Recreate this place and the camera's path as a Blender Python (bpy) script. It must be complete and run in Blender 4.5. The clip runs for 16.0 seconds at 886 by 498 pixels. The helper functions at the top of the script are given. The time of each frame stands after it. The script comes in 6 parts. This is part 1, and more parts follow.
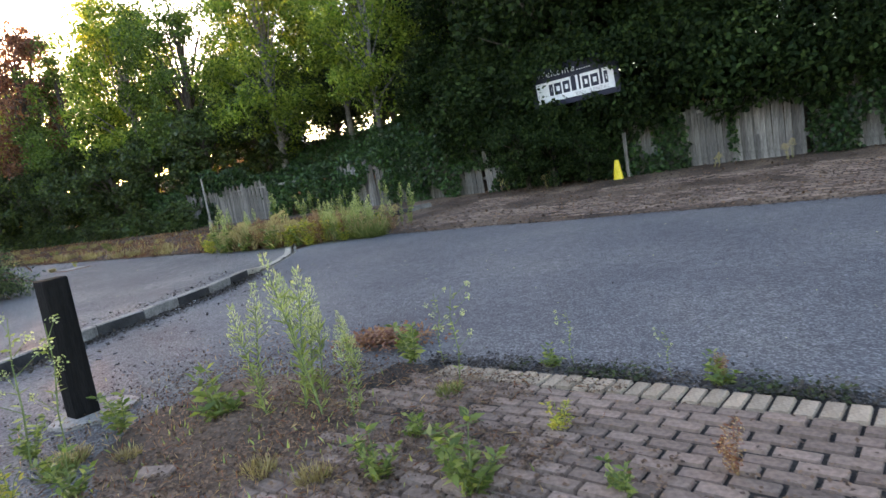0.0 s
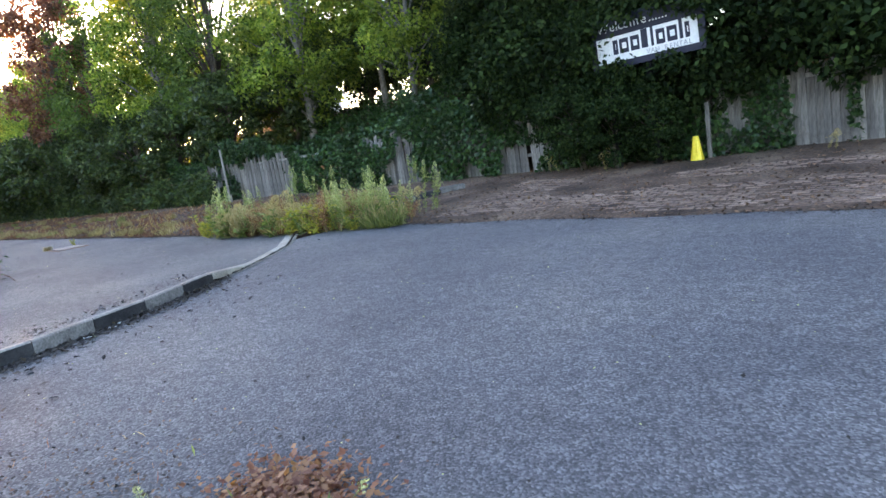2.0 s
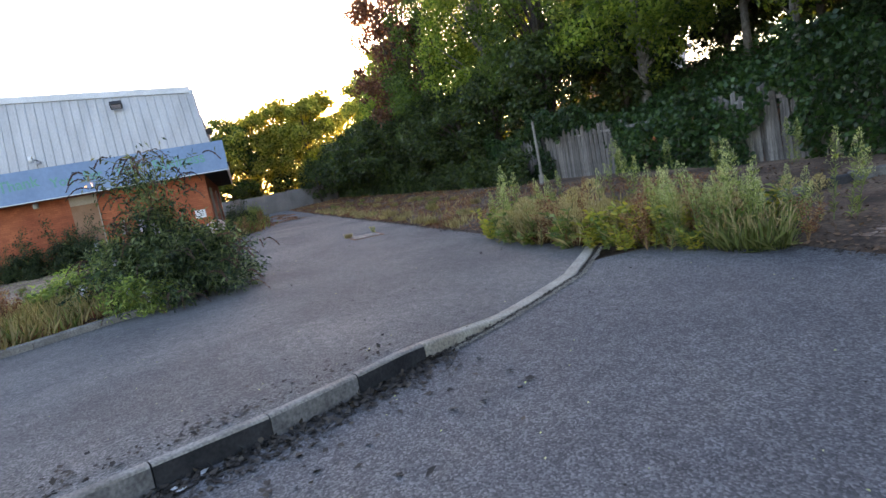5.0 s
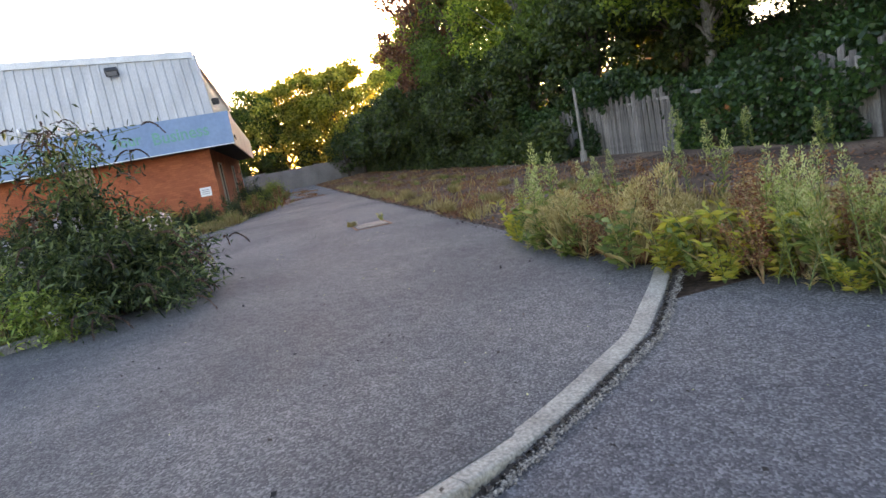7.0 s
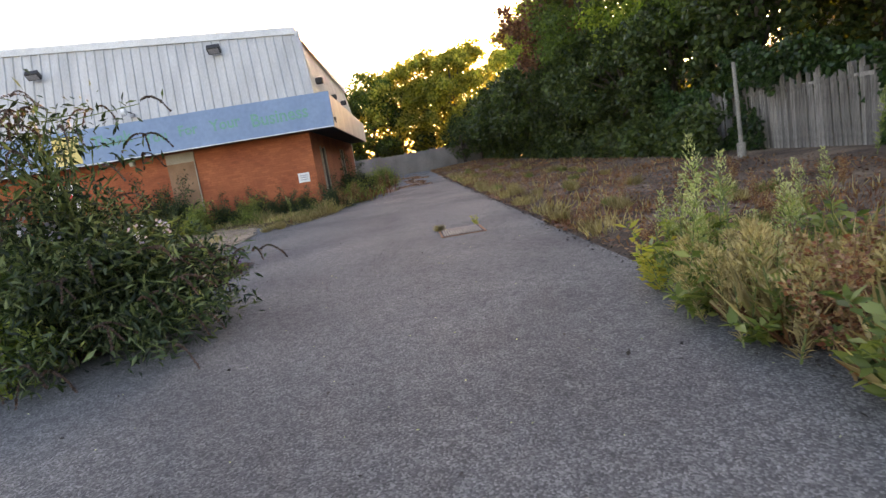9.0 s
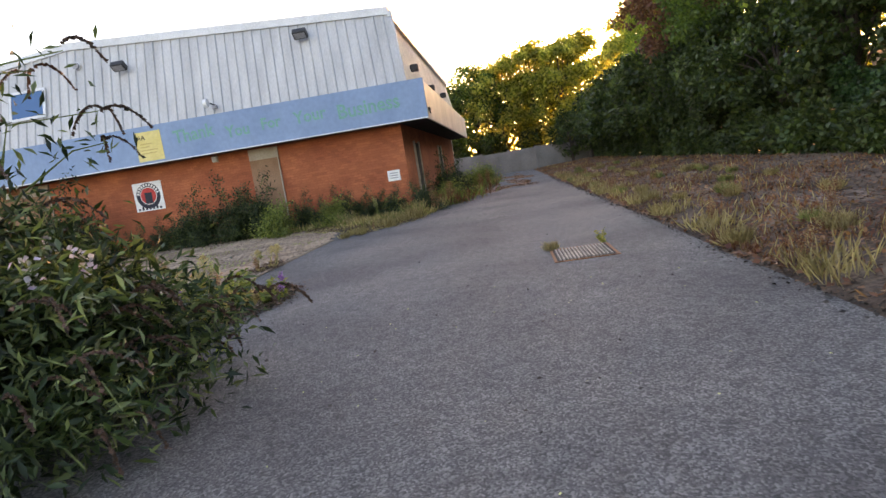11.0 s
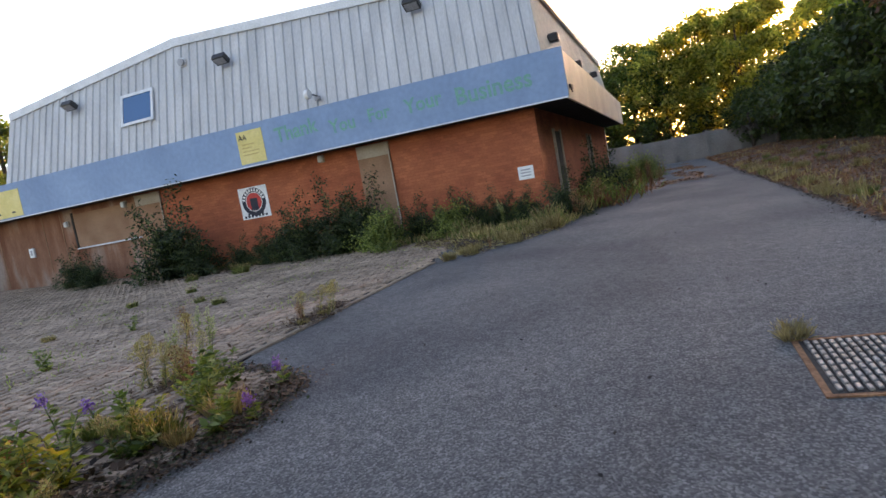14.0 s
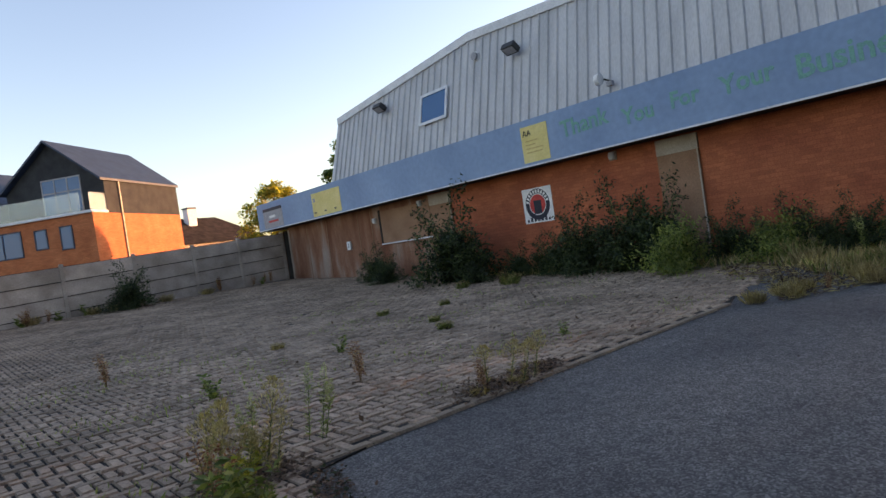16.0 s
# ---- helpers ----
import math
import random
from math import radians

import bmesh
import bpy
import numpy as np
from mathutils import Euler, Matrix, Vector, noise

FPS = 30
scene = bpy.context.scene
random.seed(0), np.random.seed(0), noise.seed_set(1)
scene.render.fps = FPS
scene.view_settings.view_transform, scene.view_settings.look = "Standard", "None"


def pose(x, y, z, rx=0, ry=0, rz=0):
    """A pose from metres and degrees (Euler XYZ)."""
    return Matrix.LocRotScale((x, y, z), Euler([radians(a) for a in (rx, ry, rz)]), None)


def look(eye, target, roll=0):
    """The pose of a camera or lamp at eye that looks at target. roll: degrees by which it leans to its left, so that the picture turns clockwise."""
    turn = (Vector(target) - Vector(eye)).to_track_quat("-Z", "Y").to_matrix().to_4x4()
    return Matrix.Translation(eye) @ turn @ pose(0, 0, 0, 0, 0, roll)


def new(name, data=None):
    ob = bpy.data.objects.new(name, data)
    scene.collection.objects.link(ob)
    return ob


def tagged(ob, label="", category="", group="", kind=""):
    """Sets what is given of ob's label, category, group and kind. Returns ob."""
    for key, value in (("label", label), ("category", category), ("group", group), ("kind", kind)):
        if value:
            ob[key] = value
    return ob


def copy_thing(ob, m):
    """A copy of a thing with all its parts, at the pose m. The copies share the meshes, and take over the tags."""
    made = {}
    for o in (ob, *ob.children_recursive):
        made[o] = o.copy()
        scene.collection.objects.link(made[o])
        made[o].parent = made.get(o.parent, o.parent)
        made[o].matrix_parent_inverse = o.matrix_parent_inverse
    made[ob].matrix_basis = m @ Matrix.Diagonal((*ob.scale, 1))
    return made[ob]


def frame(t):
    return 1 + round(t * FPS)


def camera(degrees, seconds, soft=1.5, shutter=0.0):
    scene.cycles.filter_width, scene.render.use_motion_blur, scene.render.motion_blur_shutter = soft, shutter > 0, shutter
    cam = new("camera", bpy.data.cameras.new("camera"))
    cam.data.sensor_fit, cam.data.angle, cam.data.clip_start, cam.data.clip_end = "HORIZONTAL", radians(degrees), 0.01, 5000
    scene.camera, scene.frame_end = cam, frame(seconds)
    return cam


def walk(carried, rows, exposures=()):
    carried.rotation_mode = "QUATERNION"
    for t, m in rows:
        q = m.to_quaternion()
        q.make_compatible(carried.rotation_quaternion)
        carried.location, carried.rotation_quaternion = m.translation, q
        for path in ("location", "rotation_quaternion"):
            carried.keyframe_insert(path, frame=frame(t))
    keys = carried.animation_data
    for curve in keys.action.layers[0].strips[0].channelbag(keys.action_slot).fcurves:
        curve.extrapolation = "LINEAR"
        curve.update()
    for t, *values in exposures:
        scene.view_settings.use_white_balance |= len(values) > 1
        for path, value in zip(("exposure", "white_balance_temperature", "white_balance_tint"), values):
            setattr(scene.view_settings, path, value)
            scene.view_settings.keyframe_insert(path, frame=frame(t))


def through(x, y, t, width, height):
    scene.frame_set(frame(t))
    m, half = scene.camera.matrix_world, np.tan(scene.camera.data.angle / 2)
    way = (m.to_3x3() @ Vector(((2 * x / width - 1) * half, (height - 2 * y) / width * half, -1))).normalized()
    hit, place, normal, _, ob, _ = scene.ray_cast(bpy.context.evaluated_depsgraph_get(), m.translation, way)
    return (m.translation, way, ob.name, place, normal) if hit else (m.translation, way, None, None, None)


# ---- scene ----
cam = camera(69.8, 16.0, shutter=0.16)
PATH = [
    (0, (1.184, -0.76, 1.222), (-0.057, 0.786, 0.954), -9.4),
    (0.5, (0.826, -0.256, 1.236), (-0.463, 1.247, 0.957), -9.5),
    (1, (0.596, 0.248, 1.24), (-0.693, 1.746, 0.934), -9.2),
    (1.5, (0.268, 0.785, 1.241), (-1.032, 2.27, 0.917), -8.5),
    (2, (-0.068, 1.341, 1.218), (-1.425, 2.772, 0.886), -8.6),
    (2.5, (-0.465, 1.845, 1.196), (-1.924, 3.177, 0.884), -8.7),
    (3, (-0.88, 2.316, 1.214), (-2.483, 3.47, 0.9), -9.2),
    (3.5, (-1.378, 2.749, 1.212), (-3.137, 3.656, 0.929), -9.3),
    (4, (-1.898, 3.16, 1.229), (-3.727, 3.921, 0.953), -9.7),
    (4.5, (-2.476, 3.524, 1.229), (-4.357, 4.153, 0.973), -10.1),
    (5, (-3.088, 3.845, 1.239), (-4.988, 4.418, 0.986), -10.5),
    (5.2, (-3.329, 3.964, 1.232), (-5.237, 4.507, 0.975), -10.4),
    (7.3, (-5.714, 5.064, 1.245), (-7.641, 5.491, 0.919), -10.1),
    (7.5, (-5.977, 5.179, 1.27), (-7.909, 5.581, 0.944), -9.6),
    (8, (-6.56, 5.378, 1.248), (-8.511, 5.694, 0.942), -8.3),
    (8.5, (-7.129, 5.582, 1.239), (-9.098, 5.748, 0.926), -8.9),
    (9, (-7.714, 5.696, 1.243), (-9.69, 5.776, 0.945), -9.3),
    (9.5, (-8.275, 5.744, 1.212), (-10.251, 5.727, 0.899), -9.5),
    (10, (-8.955, 5.754, 1.176), (-10.93, 5.641, 0.876), -9.7),
    (10.2, (-9.296, 5.759, 1.151), (-11.271, 5.626, 0.868), -9.2),
    (12.3, (-11.851, 5.652, 1.201), (-13.796, 5.265, 0.937), -11.3),
    (12.5, (-12.134, 5.68, 1.194), (-14.074, 5.275, 0.927), -11.5),
    (13, (-12.805, 5.677, 1.182), (-14.735, 5.211, 0.943), -11.1),
    (13.5, (-13.374, 5.661, 1.227), (-15.284, 5.117, 0.994), -10.8),
    (14, (-14.07, 5.594, 1.182), (-15.934, 4.896, 0.99), -10.4),
    (14.5, (-14.773, 5.566, 1.171), (-16.551, 4.664, 1.014), -10.6),
    (15, (-15.46, 5.442, 1.161), (-17.077, 4.268, 1.066), -10.0),
    (15.5, (-16.078, 5.267, 1.171), (-17.523, 3.886, 1.118), -9.1),
    (16, (-16.667, 5.158, 1.169), (-17.974, 3.645, 1.142), -8.4),
]
walk(cam, [(t, look(eye, target, roll)) for t, eye, target, roll in PATH], exposures=[(0, 3.1, 6800, 25), (1, 3.05, 6150, 25), (2, 3.4, 6200, 25), (3.5, 3.3, 6300, 24), (5, 2.72, 6600, 28), (7.5, 2.95, 7300, 31), (9, 2.88, 7800, 32), (12.5, 2.8, 7650, 32), (13.2, 2.7, 7550, 32), (14, 2.4, 7000, 30), (16, 1.68, 6800, 28)])

# ---------- world, sun, exposure ----------
SUN_HEAD, SUN_ELEV = 166.0, 7.0
world = bpy.data.worlds.new("evening_sky")
scene.world = world
world.use_nodes = True
wn = world.node_tree.nodes
sky = wn.new("ShaderNodeTexSky")
sky.sky_type = "NISHITA"
sky.sun_disc = False
sky.sun_elevation = radians(SUN_ELEV)
sky.sun_rotation = radians(90 - SUN_HEAD)
sky.air_density, sky.dust_density, sky.ozone_density = 1.0, 1.1, 1.25
wn["Background"].inputs[1].default_value = 0.15
world.node_tree.links.new(sky.outputs[0], wn["Background"].inputs[0])
sun = new("sun", bpy.data.lights.new("sun", "SUN"))
sun.data.energy, sun.data.angle, sun.data.color = 3.6, radians(0.6), (1.0, 0.5, 0.2)
_sd = Vector((math.cos(radians(SUN_HEAD)) * math.cos(radians(SUN_ELEV)), math.sin(radians(SUN_HEAD)) * math.cos(radians(SUN_ELEV)), math.sin(radians(SUN_ELEV))))
sun.matrix_world = look((0, 0, 60), Vector((0, 0, 60)) - _sd)

rng = np.random.default_rng(7)


# ---------- materials ----------
def mat(name, stops, scale=6.0, fine=60.0, fine_amount=0.35, rough=0.85, metal=0.0, bump=0.2, bump_scale=None, random_amount=0.0, island=False, spec=0.3, stretch=None):
    """Two-scale mottled surface. stops: colours from dark to light across the coarse mottling."""
    m = bpy.data.materials.new(name)
    m.use_nodes = True
    nt = m.node_tree
    b = nt.nodes["Principled BSDF"]
    co = nt.nodes.new("ShaderNodeTexCoord")
    src = co.outputs["Object"]
    if stretch:
        mp = nt.nodes.new("ShaderNodeMapping")
        mp.inputs["Scale"].default_value = stretch
        nt.links.new(src, mp.inputs[0])
        src = mp.outputs[0]
    n1 = nt.nodes.new("ShaderNodeTexNoise")
    n1.inputs["Scale"].default_value, n1.inputs["Detail"].default_value = scale, 6
    n2 = nt.nodes.new("ShaderNodeTexNoise")
    n2.inputs["Scale"].default_value, n2.inputs["Detail"].default_value = fine, 3
    nt.links.new(src, n1.inputs[0])
    nt.links.new(src, n2.inputs[0])
    ramp = nt.nodes.new("ShaderNodeValToRGB")
    el = ramp.color_ramp.elements
    for i, c in enumerate(stops):
        p = 0.32 + 0.36 * i / max(1, len(stops) - 1)
        e = el[i] if i < 2 else el.new(p)
        e.position, e.color = p, (*c, 1)
    nt.links.new(n1.outputs[0], ramp.inputs[0])
    mr = nt.nodes.new("ShaderNodeMapRange")
    mr.inputs[1].default_value, mr.inputs[2].default_value = 0.3, 0.7
    mr.inputs[3].default_value, mr.inputs[4].default_value = 1 - fine_amount, 1 + fine_amount
    nt.links.new(n2.outputs[0], mr.inputs[0])
    val = mr.outputs[0]
    if random_amount:
        src_r = nt.nodes.new("ShaderNodeNewGeometry").outputs["Random Per Island"] if island else nt.nodes.new("ShaderNodeObjectInfo").outputs["Random"]
        m2 = nt.nodes.new("ShaderNodeMapRange")
        m2.inputs[3].default_value, m2.inputs[4].default_value = 1 - random_amount, 1 + random_amount
        nt.links.new(src_r, m2.inputs[0])
        mu = nt.nodes.new("ShaderNodeMath")
        mu.operation = "MULTIPLY"
        nt.links.new(val, mu.inputs[0])
        nt.links.new(m2.outputs[0], mu.inputs[1])
        val = mu.outputs[0]
    sc = nt.nodes.new("ShaderNodeVectorMath")
    sc.operation = "SCALE"
    nt.links.new(ramp.outputs[0], sc.inputs[0])
    nt.links.new(val, sc.inputs["Scale"])
    nt.links.new(sc.outputs[0], b.inputs["Base Color"])
    b.inputs["Roughness"].default_value, b.inputs["Metallic"].default_value = rough, metal
    b.inputs["Specular IOR Level"].default_value = spec
    if bump:
        bp = nt.nodes.new("ShaderNodeBump")
        bp.inputs["Strength"].default_value, bp.inputs["Distance"].default_value = bump, 0.02
        if bump_scale:
            n3 = nt.nodes.new("ShaderNodeTexNoise")
            n3.inputs["Scale"].default_value, n3.inputs["Detail"].default_value = bump_scale, 4
            nt.links.new(src, n3.inputs[0])
            nt.links.new(n3.outputs[0], bp.inputs["Height"])
        else:
            nt.links.new(n2.outputs[0], bp.inputs["Height"])
        nt.links.new(bp.outputs[0], b.inputs["Normal"])
    return m


def leaf_mat(name, stops, through=0.35, rough=0.5, spec=0.35):
    """Leaves: each leaf its own tint, light shining partly through."""
    m = bpy.data.materials.new(name)
    m.use_nodes = True
    nt = m.node_tree
    b = nt.nodes["Principled BSDF"]
    geo = nt.nodes.new("ShaderNodeNewGeometry")
    ramp = nt.nodes.new("ShaderNodeValToRGB")
    el = ramp.color_ramp.elements
    for i, c in enumerate(stops):
        p = i / max(1, len(stops) - 1)
        e = el[i] if i < 2 else el.new(p)
        e.position, e.color = p, (*c, 1)
    nt.links.new(geo.outputs["Random Per Island"], ramp.inputs[0])
    co = nt.nodes.new("ShaderNodeTexCoord")
    n1 = nt.nodes.new("ShaderNodeTexNoise")
    n1.inputs["Scale"].default_value, n1.inputs["Detail"].default_value = 0.7, 3
    nt.links.new(co.outputs["Object"], n1.inputs[0])
    mr = nt.nodes.new("ShaderNodeMapRange")
    mr.inputs[1].default_value, mr.inputs[2].default_value, mr.inputs[3].default_value, mr.inputs[4].default_value = 0.3, 0.7, 0.6, 1.4
    nt.links.new(n1.outputs[0], mr.inputs[0])
    sc = nt.nodes.new("ShaderNodeVectorMath")
    sc.operation = "SCALE"
    nt.links.new(ramp.outputs[0], sc.inputs[0])
    nt.links.new(mr.outputs[0], sc.inputs["Scale"])
    nt.links.new(sc.outputs[0], b.inputs["Base Color"])
    b.inputs["Roughness"].default_value = rough
    b.inputs["Specular IOR Level"].default_value = spec
    tr = nt.nodes.new("ShaderNodeBsdfTranslucent")
    br = nt.nodes.new("ShaderNodeVectorMath")
    br.operation = "MULTIPLY"
    br.inputs[1].default_value = (1.5, 1.6, 0.7)
    nt.links.new(sc.outputs[0], br.inputs[0])
    nt.links.new(br.outputs[0], tr.inputs[0])
    mix = nt.nodes.new("ShaderNodeMixShader")
    mix.inputs[0].default_value = through
    nt.links.new(b.outputs[0], mix.inputs[1])
    nt.links.new(tr.outputs[0], mix.inputs[2])
    nt.links.new(mix.outputs[0], nt.nodes["Material Output"].inputs[0])
    return m


def brick_mat(name, c1, c2, mortar, w=0.225, h=0.075):
    m = mat(name, [c1, c2], scale=1.2, fine=40, fine_amount=0.2, bump=0)
    nt = m.node_tree
    b = nt.nodes["Principled BSDF"]
    co = nt.nodes.new("ShaderNodeTexCoord")
    sep = nt.nodes.new("ShaderNodeSeparateXYZ")
    nt.links.new(co.outputs["Object"], sep.inputs[0])
    add = nt.nodes.new("ShaderNodeMath")
    nt.links.new(sep.outputs[0], add.inputs[0])
    nt.links.new(sep.outputs[1], add.inputs[1])
    cmb = nt.nodes.new("ShaderNodeCombineXYZ")
    nt.links.new(add.outputs[0], cmb.inputs[0])
    nt.links.new(sep.outputs[2], cmb.inputs[1])
    br = nt.nodes.new("ShaderNodeTexBrick")
    br.inputs["Scale"].default_value = 1.0
    br.inputs["Mortar Size"].default_value, br.inputs["Mortar Smooth"].default_value = 0.006, 0.3
    br.inputs["Brick Width"].default_value, br.inputs["Row Height"].default_value = w, h
    br.inputs["Color1"].default_value, br.inputs["Color2"].default_value, br.inputs["Mortar"].default_value = (0.85, 0.85, 0.85, 1), (1.12, 1.12, 1.12, 1), (*mortar, 1)
    nt.links.new(cmb.outputs[0], br.inputs[0])
    old = b.inputs["Base Color"].links[0].from_socket
    mu = nt.nodes.new("ShaderNodeVectorMath")
    mu.operation = "MULTIPLY"
    nt.links.new(old, mu.inputs[0])
    nt.links.new(br.outputs["Color"], mu.inputs[1])
    nt.links.new(mu.outputs[0], b.inputs["Base Color"])
    bp = nt.nodes.new("ShaderNodeBump")
    bp.inputs["Strength"].default_value, bp.inputs["Distance"].default_value, bp.invert = 0.3, 0.006, True
    nt.links.new(br.outputs["Fac"], bp.inputs["Height"])
    nt.links.new(bp.outputs[0], b.inputs["Normal"])
    return m


def asphalt_mat(name, dark, light, worn):
    """Bitumen with pale chips of stone, worn patches and dust."""
    m = mat(name, [dark, light, worn], scale=0.5, fine=9, fine_amount=0.18, rough=0.8, bump=0)
    nt = m.node_tree
    b = nt.nodes["Principled BSDF"]
    co = nt.nodes.new("ShaderNodeTexCoord")
    v = nt.nodes.new("ShaderNodeTexVoronoi")
    v.inputs["Scale"].default_value = 96
    nt.links.new(co.outputs["Object"], v.inputs[0])
    sep = nt.nodes.new("ShaderNodeSeparateColor")
    nt.links.new(v.outputs["Color"], sep.inputs[0])
    mr = nt.nodes.new("ShaderNodeMapRange")
    mr.inputs[3].default_value, mr.inputs[4].default_value = 0.54, 1.82
    pw = nt.nodes.new("ShaderNodeMath")
    pw.operation = "POWER"
    pw.inputs[1].default_value = 1.9
    nt.links.new(sep.outputs[0], pw.inputs[0])
    nt.links.new(pw.outputs[0], mr.inputs[0])
    old = b.inputs["Base Color"].links[0].from_socket
    sc = nt.nodes.new("ShaderNodeVectorMath")
    sc.operation = "SCALE"
    nt.links.new(old, sc.inputs[0])
    nt.links.new(mr.outputs[0], sc.inputs["Scale"])
    nt.links.new(sc.outputs[0], b.inputs["Base Color"])
    bp = nt.nodes.new("ShaderNodeBump")
    bp.inputs["Strength"].default_value, bp.inputs["Distance"].default_value, bp.invert = 0.7, 0.006, True
    nt.links.new(v.outputs["Distance"], bp.inputs["Height"])
    nt.links.new(bp.outputs[0], b.inputs["Normal"])
    return m


M_ROAD = asphalt_mat("asphalt_road", (0.08, 0.08, 0.084), (0.108, 0.107, 0.109), (0.138, 0.134, 0.128))
M_YARD = asphalt_mat("asphalt_yard", (0.082, 0.08, 0.079), (0.118, 0.115, 0.11), (0.155, 0.147, 0.136))
M_SOIL = mat("dry_soil", [(0.04, 0.026, 0.018), (0.095, 0.062, 0.042), (0.18, 0.125, 0.085)], scale=1.1, fine=22, fine_amount=0.5, bump=0.8, bump_scale=35)
M_FIELD = mat("rough_grass_ground", [(0.05, 0.055, 0.02), (0.11, 0.1, 0.045)], scale=0.6, fine=18, fine_amount=0.5, bump=0.6)
# sand of the paving joints; also the painted shade between fence boards
M_SANDSHADE = mat("joint_sand_and_gap_shade", [(0.009, 0.007, 0.006), (0.028, 0.022, 0.017)], scale=5, fine=60, bump=0.4)
M_PAVER = mat("concrete_paver", [(0.14, 0.096, 0.073), (0.235, 0.168, 0.13)], scale=1.5, fine=45, fine_amount=0.3, bump=0.15, random_amount=0.26)
M_PAVERI = mat("concrete_paver_joined", [(0.14, 0.096, 0.073), (0.235, 0.168, 0.13)], scale=1.5, fine=45, fine_amount=0.3, bump=0.15, random_amount=0.26, island=True)
M_PAVER2 = mat("forecourt_paver", [(0.225, 0.164, 0.116), (0.4, 0.293, 0.21)], scale=0.9, fine=45, fine_amount=0.3, bump=0.15, random_amount=0.26)
M_PAVER2I = mat("forecourt_paver_joined", [(0.225, 0.164, 0.116), (0.4, 0.293, 0.21)], scale=0.9, fine=45, fine_amount=0.3, bump=0.15, random_amount=0.26, island=True)
M_EDGE = mat("buff_paver", [(0.22, 0.165, 0.115), (0.36, 0.28, 0.2)], scale=6, fine=70, fine_amount=0.25, bump=0.3, random_amount=0.15)
M_KBLACK = mat("black_kerb_paint", [(0.014, 0.014, 0.016), (0.04, 0.04, 0.042)], scale=5, fine=50, bump=0.3, rough=0.6)
M_KWHITE = mat("worn_white_kerb_paint", [(0.09, 0.086, 0.082), (0.2, 0.19, 0.18)], scale=5, fine=50, bump=0.3)
M_KGREY = mat("kerb_concrete", [(0.17, 0.155, 0.135), (0.3, 0.28, 0.25)], scale=3, fine=60, bump=0.35)
M_KFLUSH = mat("pale_kerb_concrete", [(0.27, 0.24, 0.195), (0.41, 0.375, 0.305)], scale=3, fine=60, bump=0.3)
M_BRICK = brick_mat("orange_brick", (0.31, 0.085, 0.04), (0.44, 0.135, 0.06), (0.85, 0.8, 0.75))
M_HBRICK = brick_mat("house_brick", (0.42, 0.13, 0.05), (0.5, 0.17, 0.07), (0.8, 0.75, 0.7))
M_BOARD = mat("weathered_boarding", [(0.16, 0.06, 0.03), (0.25, 0.12, 0.07), (0.34, 0.26, 0.21)], scale=0.8, fine=30, fine_amount=0.2, bump=0.15, stretch=(2, 2, 0.5))
M_CREAM = mat("cream_render", [(0.33, 0.27, 0.21), (0.46, 0.4, 0.33)], scale=1.6, fine=30, fine_amount=0.15, bump=0.15)
M_TAN = mat("tan_board", [(0.24, 0.13, 0.075), (0.33, 0.19, 0.115)], scale=1.6, fine=30, fine_amount=0.15, bump=0.15)
M_CLAD = mat("white_profiled_cladding", [(0.42, 0.42, 0.425), (0.55, 0.545, 0.545)], scale=0.7, fine=12, fine_amount=0.1, rough=0.5, bump=0.03, stretch=(3, 3, 0.5))
# the low sun's yellow glow on the side cladding is put into this cream
M_CLADSIDE = mat("cream_sunlit_cladding", [(0.55, 0.5, 0.4), (0.7, 0.64, 0.52)], scale=0.8, fine=12, fine_amount=0.1, rough=0.5, bump=0.03)
M_BLUE = mat("faded_blue_fascia_paint", [(0.16, 0.25, 0.4), (0.215, 0.32, 0.48)], scale=0.6, fine=8, fine_amount=0.07, rough=0.5, bump=0.02)
M_TRIM = mat("white_trim", [(0.55, 0.56, 0.57), (0.72, 0.73, 0.74)], scale=2, fine=30, fine_amount=0.12, rough=0.5, bump=0.05)
M_DARK = mat("dark_soffit_and_doorway_shade", [(0.02, 0.018, 0.017), (0.045, 0.04, 0.036)], scale=2, fine=30, bump=0.1)
M_ROOF = mat("grey_roof_sheet", [(0.2, 0.205, 0.21), (0.3, 0.3, 0.305)], scale=1, fine=20, bump=0.05)
M_BLACK = mat("black_metal", [(0.012, 0.012, 0.013), (0.03, 0.03, 0.032)], scale=8, fine=60, rough=0.45, bump=0.05, spec=0.5)
M_POST = mat("black_stained_timber", [(0.005, 0.005, 0.005), (0.012, 0.011, 0.011)], scale=4, fine=30, rough=0.9, spec=0.1, bump=0.3, stretch=(6, 6, 0.6))
M_YELLOW = mat("faded_yellow_sign", [(0.62, 0.5, 0.16), (0.72, 0.6, 0.25)], scale=2, fine=20, fine_amount=0.08, rough=0.5, bump=0.02)
M_WHITE = mat("white_sign_plastic", [(0.68, 0.68, 0.68), (0.8, 0.8, 0.79)], scale=4, fine=30, fine_amount=0.08, rough=0.45, bump=0.02)
M_RED = mat("red_print", [(0.45, 0.03, 0.03), (0.6, 0.06, 0.05)], scale=9, fine=40, rough=0.5, bump=0)
M_INK = mat("dark_print", [(0.012, 0.014, 0.03), (0.02, 0.022, 0.04)], scale=9, fine=40, fine_amount=0.15, rough=0.5, bump=0)
M_GREYINK = mat("grey_print", [(0.25, 0.25, 0.27), (0.34, 0.34, 0.36)], scale=9, fine=40, fine_amount=0.15, rough=0.5, bump=0)
